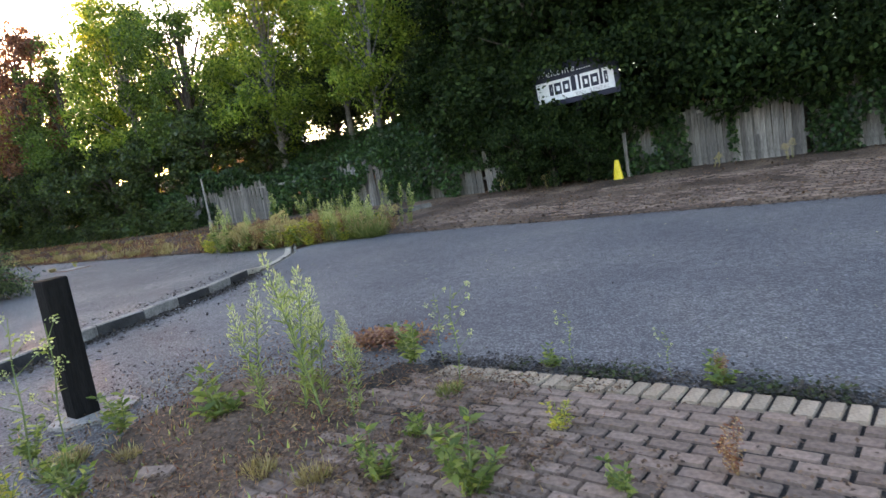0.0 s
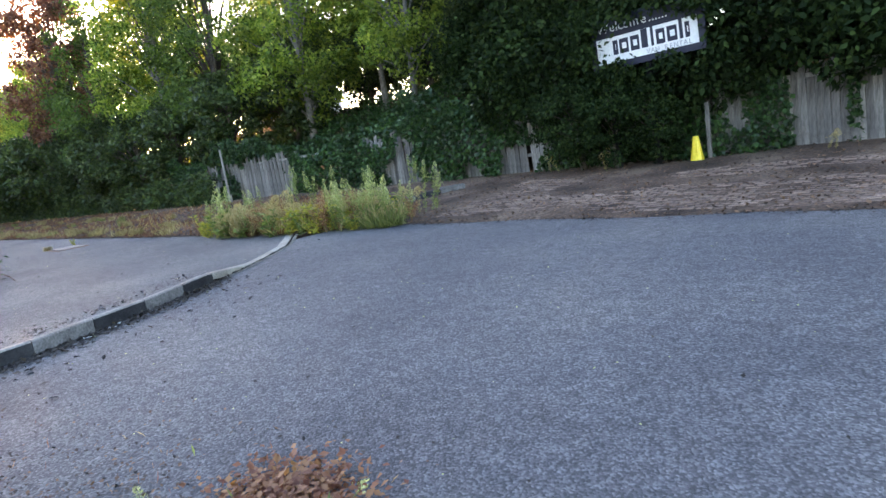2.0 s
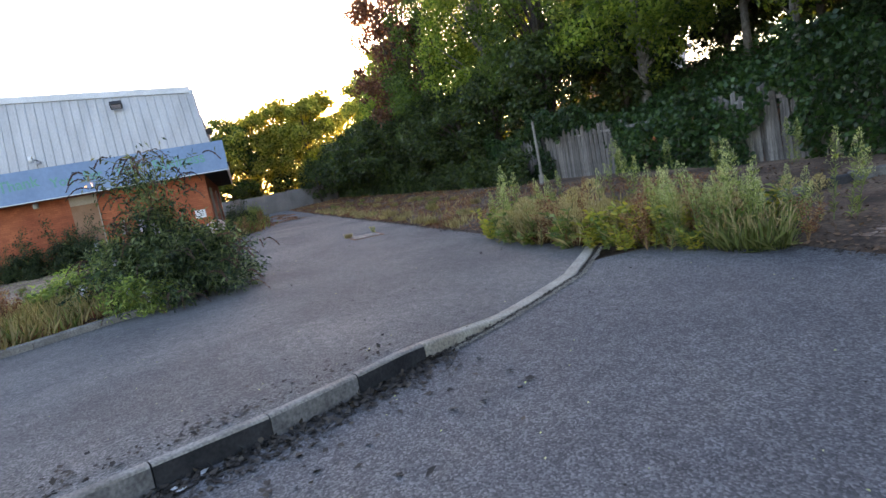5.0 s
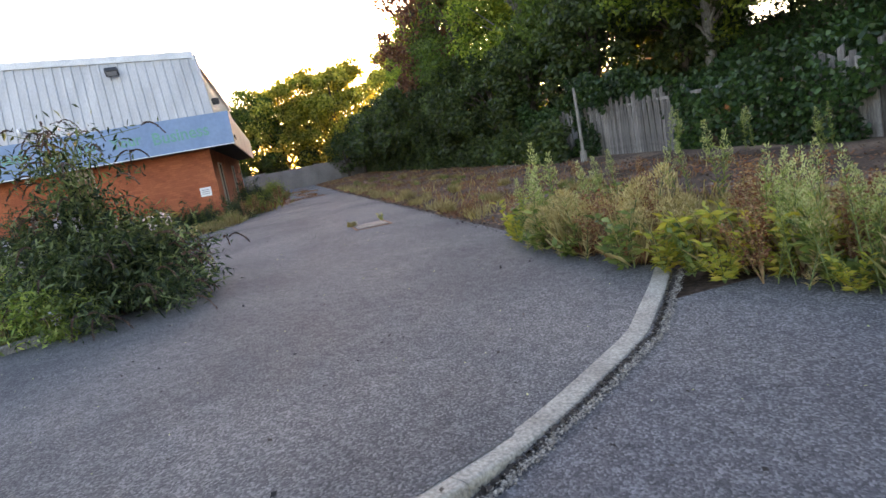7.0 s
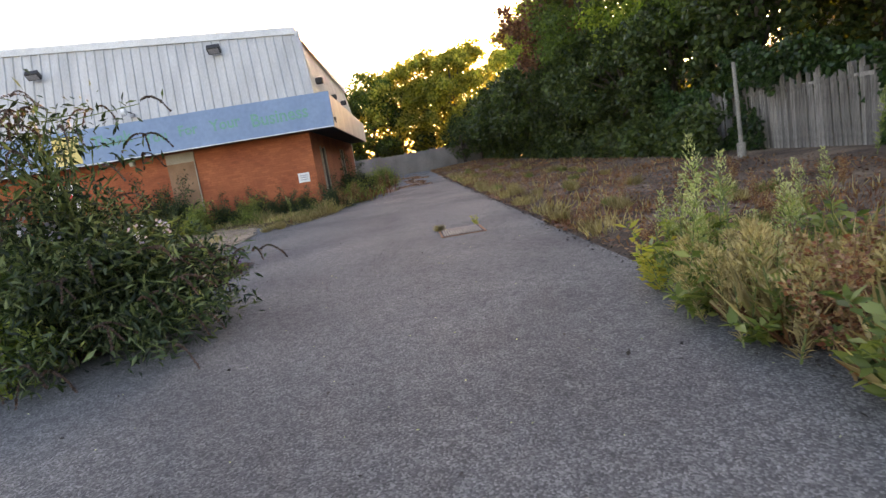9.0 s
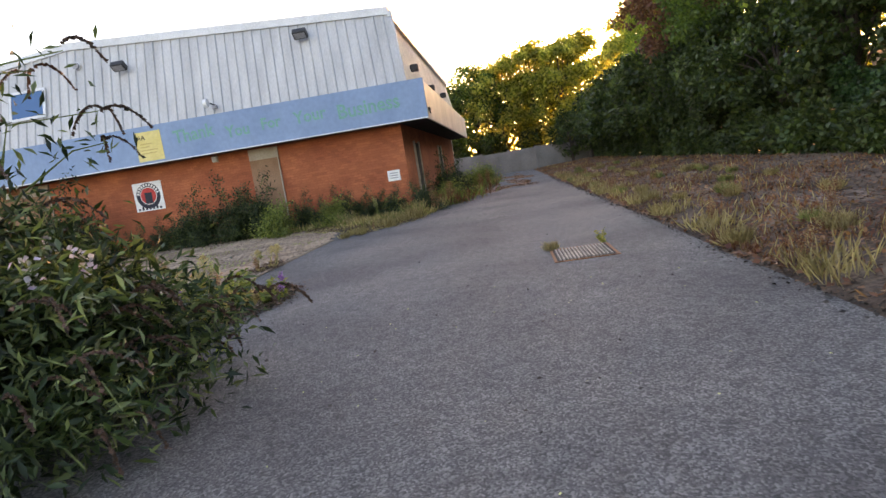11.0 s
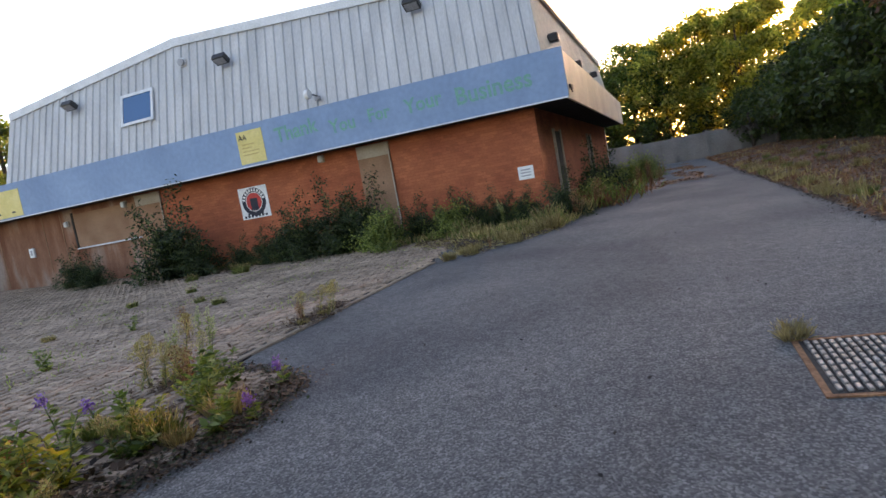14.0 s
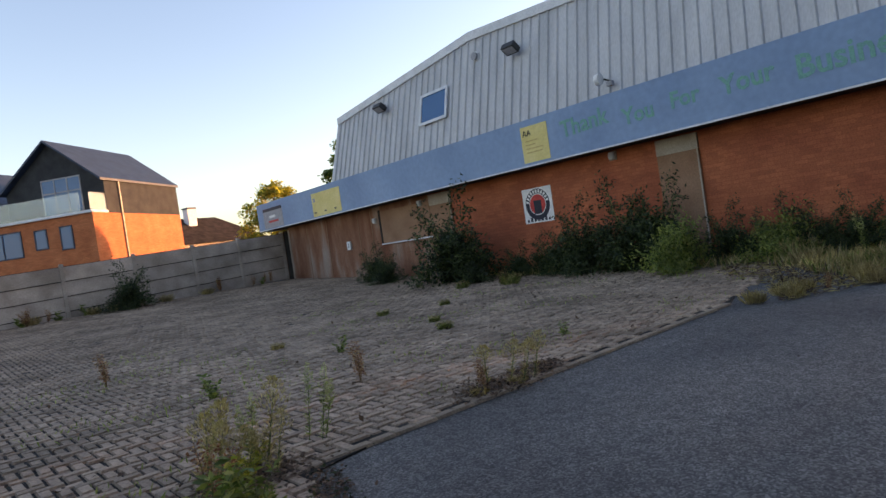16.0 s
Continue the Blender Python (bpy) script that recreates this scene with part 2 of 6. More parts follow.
M_SPRAY = mat("green_spray_paint", [(0.13, 0.3, 0.3), (0.15, 0.37, 0.28)], scale=9, fine=60, fine_amount=0.2, rough=0.6, bump=0)
M_CONE = mat("yellow_bollard_plastic", [(0.7, 0.52, 0.02), (0.8, 0.62, 0.04)], scale=7, fine=30, fine_amount=0.1, rough=0.4, bump=0.03)
M_PLANK = mat("silvered_fence_timber", [(0.1, 0.092, 0.082), (0.25, 0.232, 0.21)], scale=3, fine=26, fine_amount=0.4, bump=0.35, stretch=(5, 5, 0.5), random_amount=0.45)
M_CONC = mat("concrete_fence", [(0.3, 0.245, 0.195), (0.52, 0.435, 0.36)], scale=1.3, fine=30, fine_amount=0.15, bump=0.2, random_amount=0.12)
M_WALLGREY = mat("grey_block_wall", [(0.15, 0.14, 0.125), (0.23, 0.22, 0.2)], scale=0.8, fine=12, fine_amount=0.12, bump=0.1)
M_SLATE = mat("house_slate", [(0.016, 0.028, 0.054), (0.03, 0.05, 0.09)], scale=2, fine=14, fine_amount=0.2, rough=0.5, bump=0.1)
M_HCLAD = mat("grey_house_cladding", [(0.035, 0.037, 0.041), (0.055, 0.058, 0.06)], scale=1.5, fine=14, fine_amount=0.1, rough=0.85, spec=0.1, bump=0.05)
M_TILE = mat("dark_roof_tile", [(0.02, 0.016, 0.014), (0.045, 0.035, 0.03)], scale=2, fine=14, fine_amount=0.3, rough=0.9, spec=0.1, bump=0.2)
M_STEEL = mat("galvanised_cover", [(0.16, 0.15, 0.135), (0.3, 0.285, 0.26)], scale=7, fine=50, rough=0.5, metal=0.35, bump=0.15)
M_RUST = mat("rusty_steel", [(0.16, 0.07, 0.03), (0.32, 0.16, 0.08)], scale=9, fine=50, bump=0.2)
M_BARK = mat("bark", [(0.045, 0.036, 0.028), (0.11, 0.092, 0.075)], scale=5, fine=25, bump=0.6, stretch=(3, 3, 0.6))
M_BIRCH = mat("pale_bark", [(0.1, 0.092, 0.08), (0.24, 0.225, 0.2)], scale=5, fine=25, bump=0.4, stretch=(2, 2, 1.5))
M_STALK = mat("green_stalk", [(0.1, 0.14, 0.045), (0.17, 0.2, 0.07)], scale=5, fine=25, bump=0)
M_DRYSTALK = mat("dry_stalk", [(0.17, 0.1, 0.05), (0.3, 0.2, 0.1)], scale=5, fine=25, bump=0)
# darker than such leaves are: the canopy's deep shade is put into the colour
L_DEEP = leaf_mat("deep_green_leaves_in_shade", [(0.007, 0.014, 0.005), (0.014, 0.026, 0.008), (0.036, 0.06, 0.016)], 0.1, 0.75, 0.08)
L_MID = leaf_mat("mid_green_leaves", [(0.034, 0.062, 0.014), (0.075, 0.122, 0.026), (0.13, 0.18, 0.04)], 0.42)
# darker copy of the mid green, with the shade below the trees painted in
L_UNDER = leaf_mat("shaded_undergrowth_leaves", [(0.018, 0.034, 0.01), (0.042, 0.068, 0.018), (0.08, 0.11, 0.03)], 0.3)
L_LIGHT = leaf_mat("light_green_leaves", [(0.07, 0.12, 0.022), (0.17, 0.23, 0.042), (0.32, 0.36, 0.08)], 0.55)
# sun glow through the end trees is put into these raised yellow tints
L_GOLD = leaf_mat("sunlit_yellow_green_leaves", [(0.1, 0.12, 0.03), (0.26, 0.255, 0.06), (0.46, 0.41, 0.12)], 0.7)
L_COPPER = leaf_mat("copper_leaves", [(0.08, 0.033, 0.025), (0.15, 0.065, 0.045), (0.22, 0.11, 0.07)], 0.35)
L_IVY = leaf_mat("ivy_leaves", [(0.012, 0.035, 0.012), (0.028, 0.065, 0.018), (0.05, 0.1, 0.025)], 0.2, 0.4)
# the palest stop paints highlights on scattered leaves over the dark base
L_BUSH = leaf_mat("buddleia_leaves", [(0.008, 0.017, 0.007), (0.034, 0.062, 0.02), (0.17, 0.21, 0.088)], 0.26)
L_WALL = leaf_mat("dark_shrub_leaves", [(0.008, 0.016, 0.007), (0.025, 0.045, 0.016), (0.085, 0.115, 0.045)], 0.25)
L_WEED = leaf_mat("weed_leaves", [(0.13, 0.17, 0.05), (0.23, 0.27, 0.085), (0.36, 0.37, 0.15)], 0.35)
L_PALEWEED = leaf_mat("pale_feathery_weed", [(0.28, 0.33, 0.15), (0.41, 0.44, 0.22), (0.56, 0.54, 0.33)], 0.4)
L_YELLOW = leaf_mat("yellowing_leaves", [(0.24, 0.27, 0.04), (0.42, 0.39, 0.06), (0.52, 0.4, 0.08)], 0.4)
L_RUST = leaf_mat("rusty_dock_leaves", [(0.12, 0.04, 0.024), (0.21, 0.085, 0.042), (0.33, 0.17, 0.08)], 0.3)
L_STRAW = leaf_mat("straw_grass", [(0.25, 0.185, 0.09), (0.44, 0.335, 0.18), (0.6, 0.49, 0.29)], 0.38)
L_LITTER = leaf_mat("leaf_litter", [(0.04, 0.025, 0.018), (0.1, 0.058, 0.035), (0.2, 0.12, 0.07)], 0.05, 0.8)
L_DEBRIS = leaf_mat("dark_debris", [(0.015, 0.013, 0.011), (0.035, 0.028, 0.022), (0.08, 0.065, 0.05)], 0.02, 0.8)
L_SHOOT = leaf_mat("bright_young_leaves", [(0.07, 0.11, 0.03), (0.17, 0.22, 0.055), (0.31, 0.33, 0.11)], 0.4)
L_CHIP = leaf_mat("pale_stone_chips", [(0.13, 0.115, 0.095), (0.25, 0.225, 0.185), (0.4, 0.37, 0.31)], 0.0, 0.85)
L_MOSS = leaf_mat("dark_moss", [(0.015, 0.02, 0.008), (0.03, 0.04, 0.012), (0.06, 0.075, 0.02)], 0.05, 0.9)
L_SPREAD = leaf_mat("pale_buddleia_leaves", [(0.08, 0.13, 0.03), (0.21, 0.29, 0.07), (0.4, 0.43, 0.13)], 0.4)
L_BRIGHT = leaf_mat("bright_green_fleabane_leaves", [(0.14, 0.18, 0.045), (0.25, 0.3, 0.085), (0.38, 0.41, 0.15)], 0.4)
L_DOCK = leaf_mat("faded_dock_seed", [(0.15, 0.045, 0.03), (0.27, 0.105, 0.058), (0.56, 0.39, 0.23)], 0.4)
L_VIOLET = leaf_mat("violet_flowers", [(0.2, 0.08, 0.42), (0.42, 0.22, 0.72)], 0.3)
L_MAUVE = leaf_mat("mauve_flowers", [(0.28, 0.245, 0.38), (0.52, 0.48, 0.62)], 0.3)
L_BROWNSPIKE = leaf_mat("spent_flower_spikes", [(0.04, 0.024, 0.016), (0.13, 0.07, 0.045)], 0.1)
# opaque panes whose blue base colour stands for the reflected sky
glass = bpy.data.materials.new("sky_tinted_window_glass")
glass.use_nodes = True
_g = glass.node_tree.nodes["Principled BSDF"]
_g.inputs["Base Color"].default_value, _g.inputs["Roughness"].default_value, _g.inputs["Specular IOR Level"].default_value = (0.05, 0.13, 0.27, 1), 0.12, 0.35
clear = bpy.data.materials.new("clear_glass")
clear.use_nodes = True
_g = clear.node_tree.nodes["Principled BSDF"]
_g.inputs["Base Color"].default_value, _g.inputs["Roughness"].default_value, _g.inputs["Transmission Weight"].default_value = (0.85, 0.92, 0.92, 1), 0.03, 0.85


# ---------- mesh helpers ----------
def link(name, bm, material, parent=None, label="", smooth=False):
    me = bpy.data.meshes.new(name)
    bm.to_mesh(me)
    bm.free()
    if material:
        me.materials.append(material)
    if smooth:
        for p in me.polygons:
            p.use_smooth = True
    ob = new(name, me)
    if parent:
        ob.parent = parent
    if label:
        ob["label"] = label
    return ob


def part(name, bm, material, parent, label="", smooth=False):
    return link(name, bm, material, parent, label, smooth)


def thing(name, label, category, m=None, group="", kind=""):
    ob = new(name)
    ob.empty_display_size = 0.1
    if m is not None:
        ob.matrix_world = m
    return tagged(ob, label, category, group, kind)


def box(x0, x1, y0, y1, z0, z1, bevel=0.0, bm=None):
    own = bm or bmesh.new()
    r = bmesh.ops.create_cube(own, size=1, matrix=Matrix.LocRotScale(((x0 + x1) / 2, (y0 + y1) / 2, (z0 + z1) / 2), None, (abs(x1 - x0), abs(y1 - y0), abs(z1 - z0))))
    if bevel:
        es = list({e for v in r["verts"] for e in v.link_edges})
        bmesh.ops.bevel(own, geom=es, offset=bevel, segments=1, affect="EDGES")
    return own


def tube(points, radii, sides=7, bm=None):
    own = bm or bmesh.new()
    rings = []
    pts = [Vector(p) for p in points]
    for i, p in enumerate(pts):
        d = (pts[min(i + 1, len(pts) - 1)] - pts[max(i - 1, 0)]).normalized()
        a = d.orthogonal().normalized()
        b = d.cross(a)
        rings.append([own.verts.new(p + radii[i] * (math.cos(2 * math.pi * k / sides) * a + math.sin(2 * math.pi * k / sides) * b)) for k in range(sides)])
    for r0, r1 in zip(rings, rings[1:]):
        best = min(range(sides), key=lambda s: (r1[s].co - r0[0].co).length)
        for k in range(sides):
            own.faces.new((r0[k], r0[(k + 1) % sides], r1[(k + 1 + best) % sides], r1[(k + best) % sides]))
    own.faces.new(rings[0][::-1])
    own.faces.new(rings[-1])
    return own


def cyl(x, y, z, r, h, axis="Z", sides=16, bm=None):
    own = bm or bmesh.new()
    rot = {"Z": Euler((0, 0, 0)), "X": Euler((0, math.pi / 2, 0)), "Y": Euler((math.pi / 2, 0, 0))}[axis]
    bmesh.ops.create_cone(own, cap_ends=True, segments=sides, radius1=r, radius2=r, depth=h, matrix=Matrix.LocRotScale((x, y, z), rot, None))
    return own


def prism(poly, z0, z1, bm=None):
    """An upright prism over a plan polygon."""
    own = bm or bmesh.new()
    lo = [own.verts.new((x, y, z0)) for x, y in poly]
    hi = [own.verts.new((x, y, z1)) for x, y in poly]
    n = len(poly)
    own.faces.new(hi)
    own.faces.new(lo[::-1])
    for i in range(n):
        own.faces.new((lo[i], lo[(i + 1) % n], hi[(i + 1) % n], hi[i]))
    bmesh.ops.recalc_face_normals(own, faces=own.faces)
    return own


def mesh_object(name, verts, faces, material, parent=None, label=""):
    me = bpy.data.meshes.new(name)
    me.from_pydata(verts, [], faces)
    me.materials.append(material)
    ob = new(name, me)
    if parent:
        ob.parent = parent
    if label:
        ob["label"] = label
    return ob


def leaves_mesh(name, pos, size, aspect, material, up=0.3, droop=0.0, dirs=None, r=None):
    """Many folded four-cornered leaves in one mesh: at pos (N x 3), of the given length, aspect = width / length."""
    r = r or rng
    n = len(pos)
    size = size * r.uniform(0.65, 1.35, n)[:, None]
    d = r.normal(size=(n, 3)) if dirs is None else dirs + r.normal(size=(n, 3)) * 0.25
    d[:, 2] -= droop
    d /= np.linalg.norm(d, axis=1)[:, None] + 1e-9
    nr = r.normal(size=(n, 3))
    nr[:, 2] += up * 3
    s = np.cross(d, nr)
    s /= np.linalg.norm(s, axis=1)[:, None] + 1e-9
    nn = np.cross(s, d)
    v = np.empty((n, 4, 3))
    v[:, 0] = pos
    v[:, 1] = pos + d * size * 0.45 + s * size * aspect * 0.5 + nn * size * 0.08
    v[:, 2] = pos + d * size
    v[:, 3] = pos + d * size * 0.45 - s * size * aspect * 0.5 + nn * size * 0.08
    me = bpy.data.meshes.new(name)
    me.vertices.add(n * 4)
    me.vertices.foreach_set("co", v.reshape(-1).astype(np.float32))
    me.loops.add(n * 6)
    idx = np.arange(n)[:, None] * 4
    me.loops.foreach_set("vertex_index", (idx + np.array([0, 1, 2, 0, 2, 3])).reshape(-1).astype(np.int32))
    me.polygons.add(n * 2)
    me.polygons.foreach_set("loop_start", (np.arange(n * 2) * 3).astype(np.int32))
    me.update(calc_edges=True)
    me.materials.append(material)
    return me


def leaf_part(name, me, parent=None, label=""):
    ob = new(name, me)
    if parent:
        ob.parent = parent
        ob["kind"] = "stuff"
    if label:
        ob["label"] = label
    return ob


def text_part(name, words, size, m, material, parent, label="", squash=1.0, bold=0.0):
    cu = bpy.data.curves.new(name, "FONT")
    cu.body, cu.size, cu.extrude, cu.align_x = words, size, 0.002, "CENTER"
    cu.resolution_u, cu.offset = 2, bold
    tmp = new(name + "_outline", cu)
    me = bpy.data.meshes.new_from_object(tmp.evaluated_get(bpy.context.evaluated_depsgraph_get()))
    bpy.data.objects.remove(tmp)
    me.materials.clear()
    me.materials.append(material)
    me.transform(m @ Matrix.Diagonal((squash, 1, 1, 1)))
    ob = new(name, me)
    ob.parent = parent
    if label:
        ob["label"] = label
    return ob


# ---------- the lie of the land ----------
KERB_Y = [-16, -6, 0.98, 1.69, 2.08, 2.67, 3.21, 3.77, 4.30, 4.80, 5.4, 6.0, 6.7, 7.34, 7.68]
KERB_X = [1.2, -2.7, -5.37, -5.72, -5.9, -6.03, -6.26, -6.48, -6.77, -7.08, -7.45, -7.88, -8.43, -9.2, -9.64]


def kerb_x(y):
    return float(np.interp(y, KERB_Y, KERB_X))


def kerb_top(y):
    return float(np.interp(y, [4.7, 5.7], [0.13, 0.012]))


def kerb_wide(y):
    return float(np.interp(y, [4.6, 5.5], [0.06, 0.125]))


def south_rise(y):
    return float(np.clip((-y - 6) * 0.04, 0, 1.2))


def verge_edge(x):
    return float(np.interp(x, [-10.0, -9.0], [7.62, 8.3])) + 0.12 * noise.noise((x * 0.7, 3.1, 0))


def yard_z(x, y):
    return kerb_top(y) * float(np.clip(1 - (kerb_x(y) - x) / 3.5, 0, 1)) * (y < 5.7) + south_rise(y)


def ground_z(x, y):
    e = verge_edge(x)
    if y > e:
        z = min(0.02 + (y - e) * 0.055, 0.28) + 0.03 * noise.noise((x * 0.8, y * 0.8, 1.7))
        if y > 13.4:
            z += min((y - 13.4) * 0.5, 3.0)
        return z + (0.0 if y > e + 0.25 else -0.02)
    return -0.06 + south_rise(y)


def grid_mesh(name, xs, ys, zf, material, keep=None, kind="structure", label="", category=""):
    verts = [(x, y, zf(x, y)) for y in ys for x in xs]
    nx = len(xs)
    faces = []
    for j in range(len(ys) - 1):
        for i in range(nx - 1):
            if keep is None or keep((xs[i] + xs[i + 1]) / 2, (ys[j] + ys[j + 1]) / 2):
                faces.append((j * nx + i, j * nx + i + 1, (j + 1) * nx + i + 1, (j + 1) * nx + i))
    ob = mesh_object(name, verts, faces, material)
    for p in ob.data.polygons:
        p.use_smooth = True
    return tagged(ob, label, category, "", kind)


gx = [-900, -300, -130, -85] + list(np.arange(-64, 16, 0.5)) + [18, 25, 60, 200, 900]
gy = [-900, -300, -120, -70, -45] + list(np.arange(-30, 7, 1.0)) + list(np.arange(7, 18, 0.2)) + [19, 21, 26, 40, 90, 300, 900]
grid_mesh("ground", [float(v) for v in gx], [float(v) for v in gy], ground_z, M_SOIL, label="bare brown soil ground with dry litter", category="ground")


def strip(name, rows, zf, material, label):
    """A sheet between two edges: rows of (y, x from, x to), with even steps across."""
    n = 40
    verts, faces = [], []
    for y, a, b in rows:
        for i in range(n + 1):
            u = i / n
            x = a + (b - a) * u ** 1.6
            verts.append((x, y, zf(x, y)))
    for j in range(len(rows) - 1):
        for i in range(n):
            q = (j * (n + 1) + i, (j + 1) * (n + 1) + i, (j + 1) * (n + 1) + i + 1, j * (n + 1) + i + 1)
            faces.append(q if rows[0][1] > rows[0][2] else q[::-1])
    ob = mesh_object(name, verts, faces, material)
    return tagged(ob, label, "road", "", "structure")


ye = [-40, -25, -16] + list(np.arange(-12, 7.6, 0.4))
rows_e = [(float(y), kerb_x(y), 40.0) for y in ye]
strip("road", rows_e, lambda x, y: 0.0, M_ROAD, "grey worn asphalt road with pale stone chips")
# the far strip of the road, out to the ragged verge
xs = [float(v) for v in np.arange(-8.9, 40, 0.3)]
vs, fs = [], []
for x in xs:
    vs += [(x, 7.2, 0.0), (x, max(7.25, verge_edge(x) + 0.05), 0.0)]
fs = [(2 * i, 2 * i + 2, 2 * i + 3, 2 * i + 1) for i in range(len(xs) - 1)]
tagged(mesh_object("road", vs, fs, M_ROAD), "grey asphalt road edge meeting the verge", "road", "", "structure")
yw = [-19.5, -16, -12] + list(np.arange(-10, 7.7, 0.35)) + [7.62]
strip("yard", [(float(y), kerb_x(y) - kerb_wide(y) - 0.003, -58.0) for y in yw], yard_z, M_YARD, "worn grey asphalt drive leading past the building")

# ---------- kerb of painted stones ----------
arc = [(kerb_x(y), y) for y in np.arange(-6.0, 7.7, 0.02)]
kerb = thing("kerb", "black and white painted concrete kerb dropping to flush grey", "kerb", kind="structure")
K1 = min(range(len(arc)), key=lambda i: abs(arc[i][1] - 4.80))
lens = [0.0]
for p, q in zip(arc, arc[1:]):
    lens.append(lens[-1] + math.hypot(q[0] - p[0], q[1] - p[1]))
first = lens[K1] % 0.6
marks = [first + 0.6 * i for i in range(int((lens[-1] - first) / 0.6) + 1)]


def on_arc(s):
    return float(np.interp(s, lens, [a[0] for a in arc])), float(np.interp(s, lens, [a[1] for a in arc]))


for a, b in zip(marks, marks[1:] + [lens[-1]]):
    bm = bmesh.new()
    secs = []
    k = round((lens[K1] - b) / 0.6)
    for s in np.linspace(a + 0.004, b - 0.004, 4):
        x, y = on_arc(s)
        x2, y2 = on_arc(min(s + 0.02, lens[-1]))
        x1, y1 = on_arc(max(s - 0.02, 0))
        t = Vector((x2 - x1, y2 - y1, 0)).normalized()
        nrm = Vector((t.y, -t.x, 0))
        top = kerb_top(y)
        o = Vector((x, y, 0))
        wd = kerb_wide(y)
        prof = [(0.0, -0.1), (0.0, top - 0.018), (-0.006, top - 0.005), (-0.018, top), (-wd, top), (-wd, -0.1)]
        secs.append([bm.verts.new(o + nrm * d + Vector((0, 0, z))) for d, z in prof])
    for r0, r1 in zip(secs, secs[1:]):
        for i in range(5):
            bm.faces.new((r0[i], r0[i + 1], r1[i + 1], r1[i]))
    bm.faces.new(secs[0][::-1])
    bm.faces.new(secs[-1])
    bmesh.ops.recalc_face_normals(bm, faces=bm.faces)
    m = M_KFLUSH if k < 0 else (M_KBLACK if k % 2 == 0 else M_KWHITE)
    ob = part("kerb_stone", bm, m, kerb)
    if k >= 0:
        ob.data.materials.append(M_KGREY)
        for p in ob.data.polygons:
            if p.normal.z > 0.35 and p.center.z > 0.06:
                p.material_index = 1

# kerb inside the verge and kerb of the planted bed
for pts, top, name, alt in ((((-9.6, 8.55), (-9.3, 9.4), (-9.05, 10.5), (-8.75, 11.5)), 0.2, "verge_kerb", True), (((-10.6, -2.2), (-11.45, 0.85), (-12.25, 1.75), (-13.0, 2.75)), 0.09, "bed_kerb", False)):
    kb = thing(name, "low black and white concrete kerb in the verge" if alt else "low grey concrete kerb round the planted bed", "kerb", kind="structure")
    P = [Vector((*p, 0)) for p in pts]
    L = [0.0]
    for p, q in zip(P, P[1:]):
        L.append(L[-1] + (q - p).length)
    i = 0
    s = 0.0
    while s < L[-1] - 0.2:
        e = min(s + 0.6, L[-1])
        a = Vector((np.interp(s, L, [p.x for p in P]), np.interp(s, L, [p.y for p in P]), 0))
        b = Vector((np.interp(e, L, [p.x for p in P]), np.interp(e, L, [p.y for p in P]), 0))
        d = (b - a).normalized()
        n = Vector((-d.y, d.x, 0)) * 0.06
        top = (ground_z((a.x + b.x) / 2, (a.y + b.y) / 2) + 0.115) if alt else 0.09
        bm = prism([(a + n)[:2], (b - d * 0.006 + n)[:2], (b - d * 0.006 - n)[:2], (a - n)[:2]], -0.08, top)
        bmesh.ops.bevel(bm, geom=[ed for ed in bm.edges if all(v.co.z > top - 0.01 for v in ed.verts)], offset=0.015, segments=1, affect="EDGES")
        part("kerb_stone", bm, (M_KBLACK if i % 2 else M_KWHITE) if alt else M_KGREY, kb)
        s, i = e, i + 1
# soil of the bed
bed_poly = [(-10.6, -2.2), (-11.45, 0.85), (-12.25, 1.75), (-13.0, 2.75), (-13.9, 3.2), (-14.8, 2.95), (-15.3, 2.55), (-15.35, 1.9), (-15.35, -2.3), (-14, -3.5)]
tagged(link("bed_soil", prism(bed_poly, -0.03, 0.014), M_SOIL), "dry brown soil of the planted bed", "soil", "", "structure")

# ---------- the building ----------
FX, BX = -28.26, -28.92
bld = thing("building", "disused low commercial building with white cladding over orange brick", "building", m=pose(0, 0, 0))


def bpart(name, bm, m, label=""):
    return part(name, bm, m, bld, label)


bpart("brick_wall", box(BX - 0.25, BX, -9.3, 2.86, -0.1, 2.6), M_BRICK, "orange-red brick front wall")
bpart("boarded_wall", box(BX - 0.25, BX - 0.004, -18.35, -9.304, -0.1, 2.6), M_BOARD, "weathered brown boarded front wall with stains")
bpart("brick_side_wall", box(-46.5, BX - 0.254, 2.61, 2.86, -0.1, 2.6), M_BRICK, "orange-red brick side wall")
bpart("back_wall", box(-46.75, -46.504, -19, 2.86, -0.1, 5.7), M_CLADSIDE)
bpart("far_side_wall", box(-46.5, BX - 0.26, -19.0, -18.75, -0.1, 2.6), M_BOARD)
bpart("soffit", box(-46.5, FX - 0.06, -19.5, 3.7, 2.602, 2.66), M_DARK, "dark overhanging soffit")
bpart("canopy_roof", box(-46.5, FX - 0.06, -19.5, 3.7, 3.45, 3.56), M_ROOF)
bpart("fascia", box(FX - 0.055, FX, -19.55, 3.78, 2.625, 3.69, 0.006), M_BLUE, "faded blue painted fascia board")
bpart("fascia_edge", box(FX - 0.02, FX + 0.012, -19.55, 3.78, 2.59, 2.623), M_TRIM, "thin white lower edge of the fascia")
bpart("side_fascia", box(-46.5, FX - 0.06, 3.72, 3.775, 2.58, 3.62, 0.006), M_CLADSIDE, "cream side fascia with hanging corner")
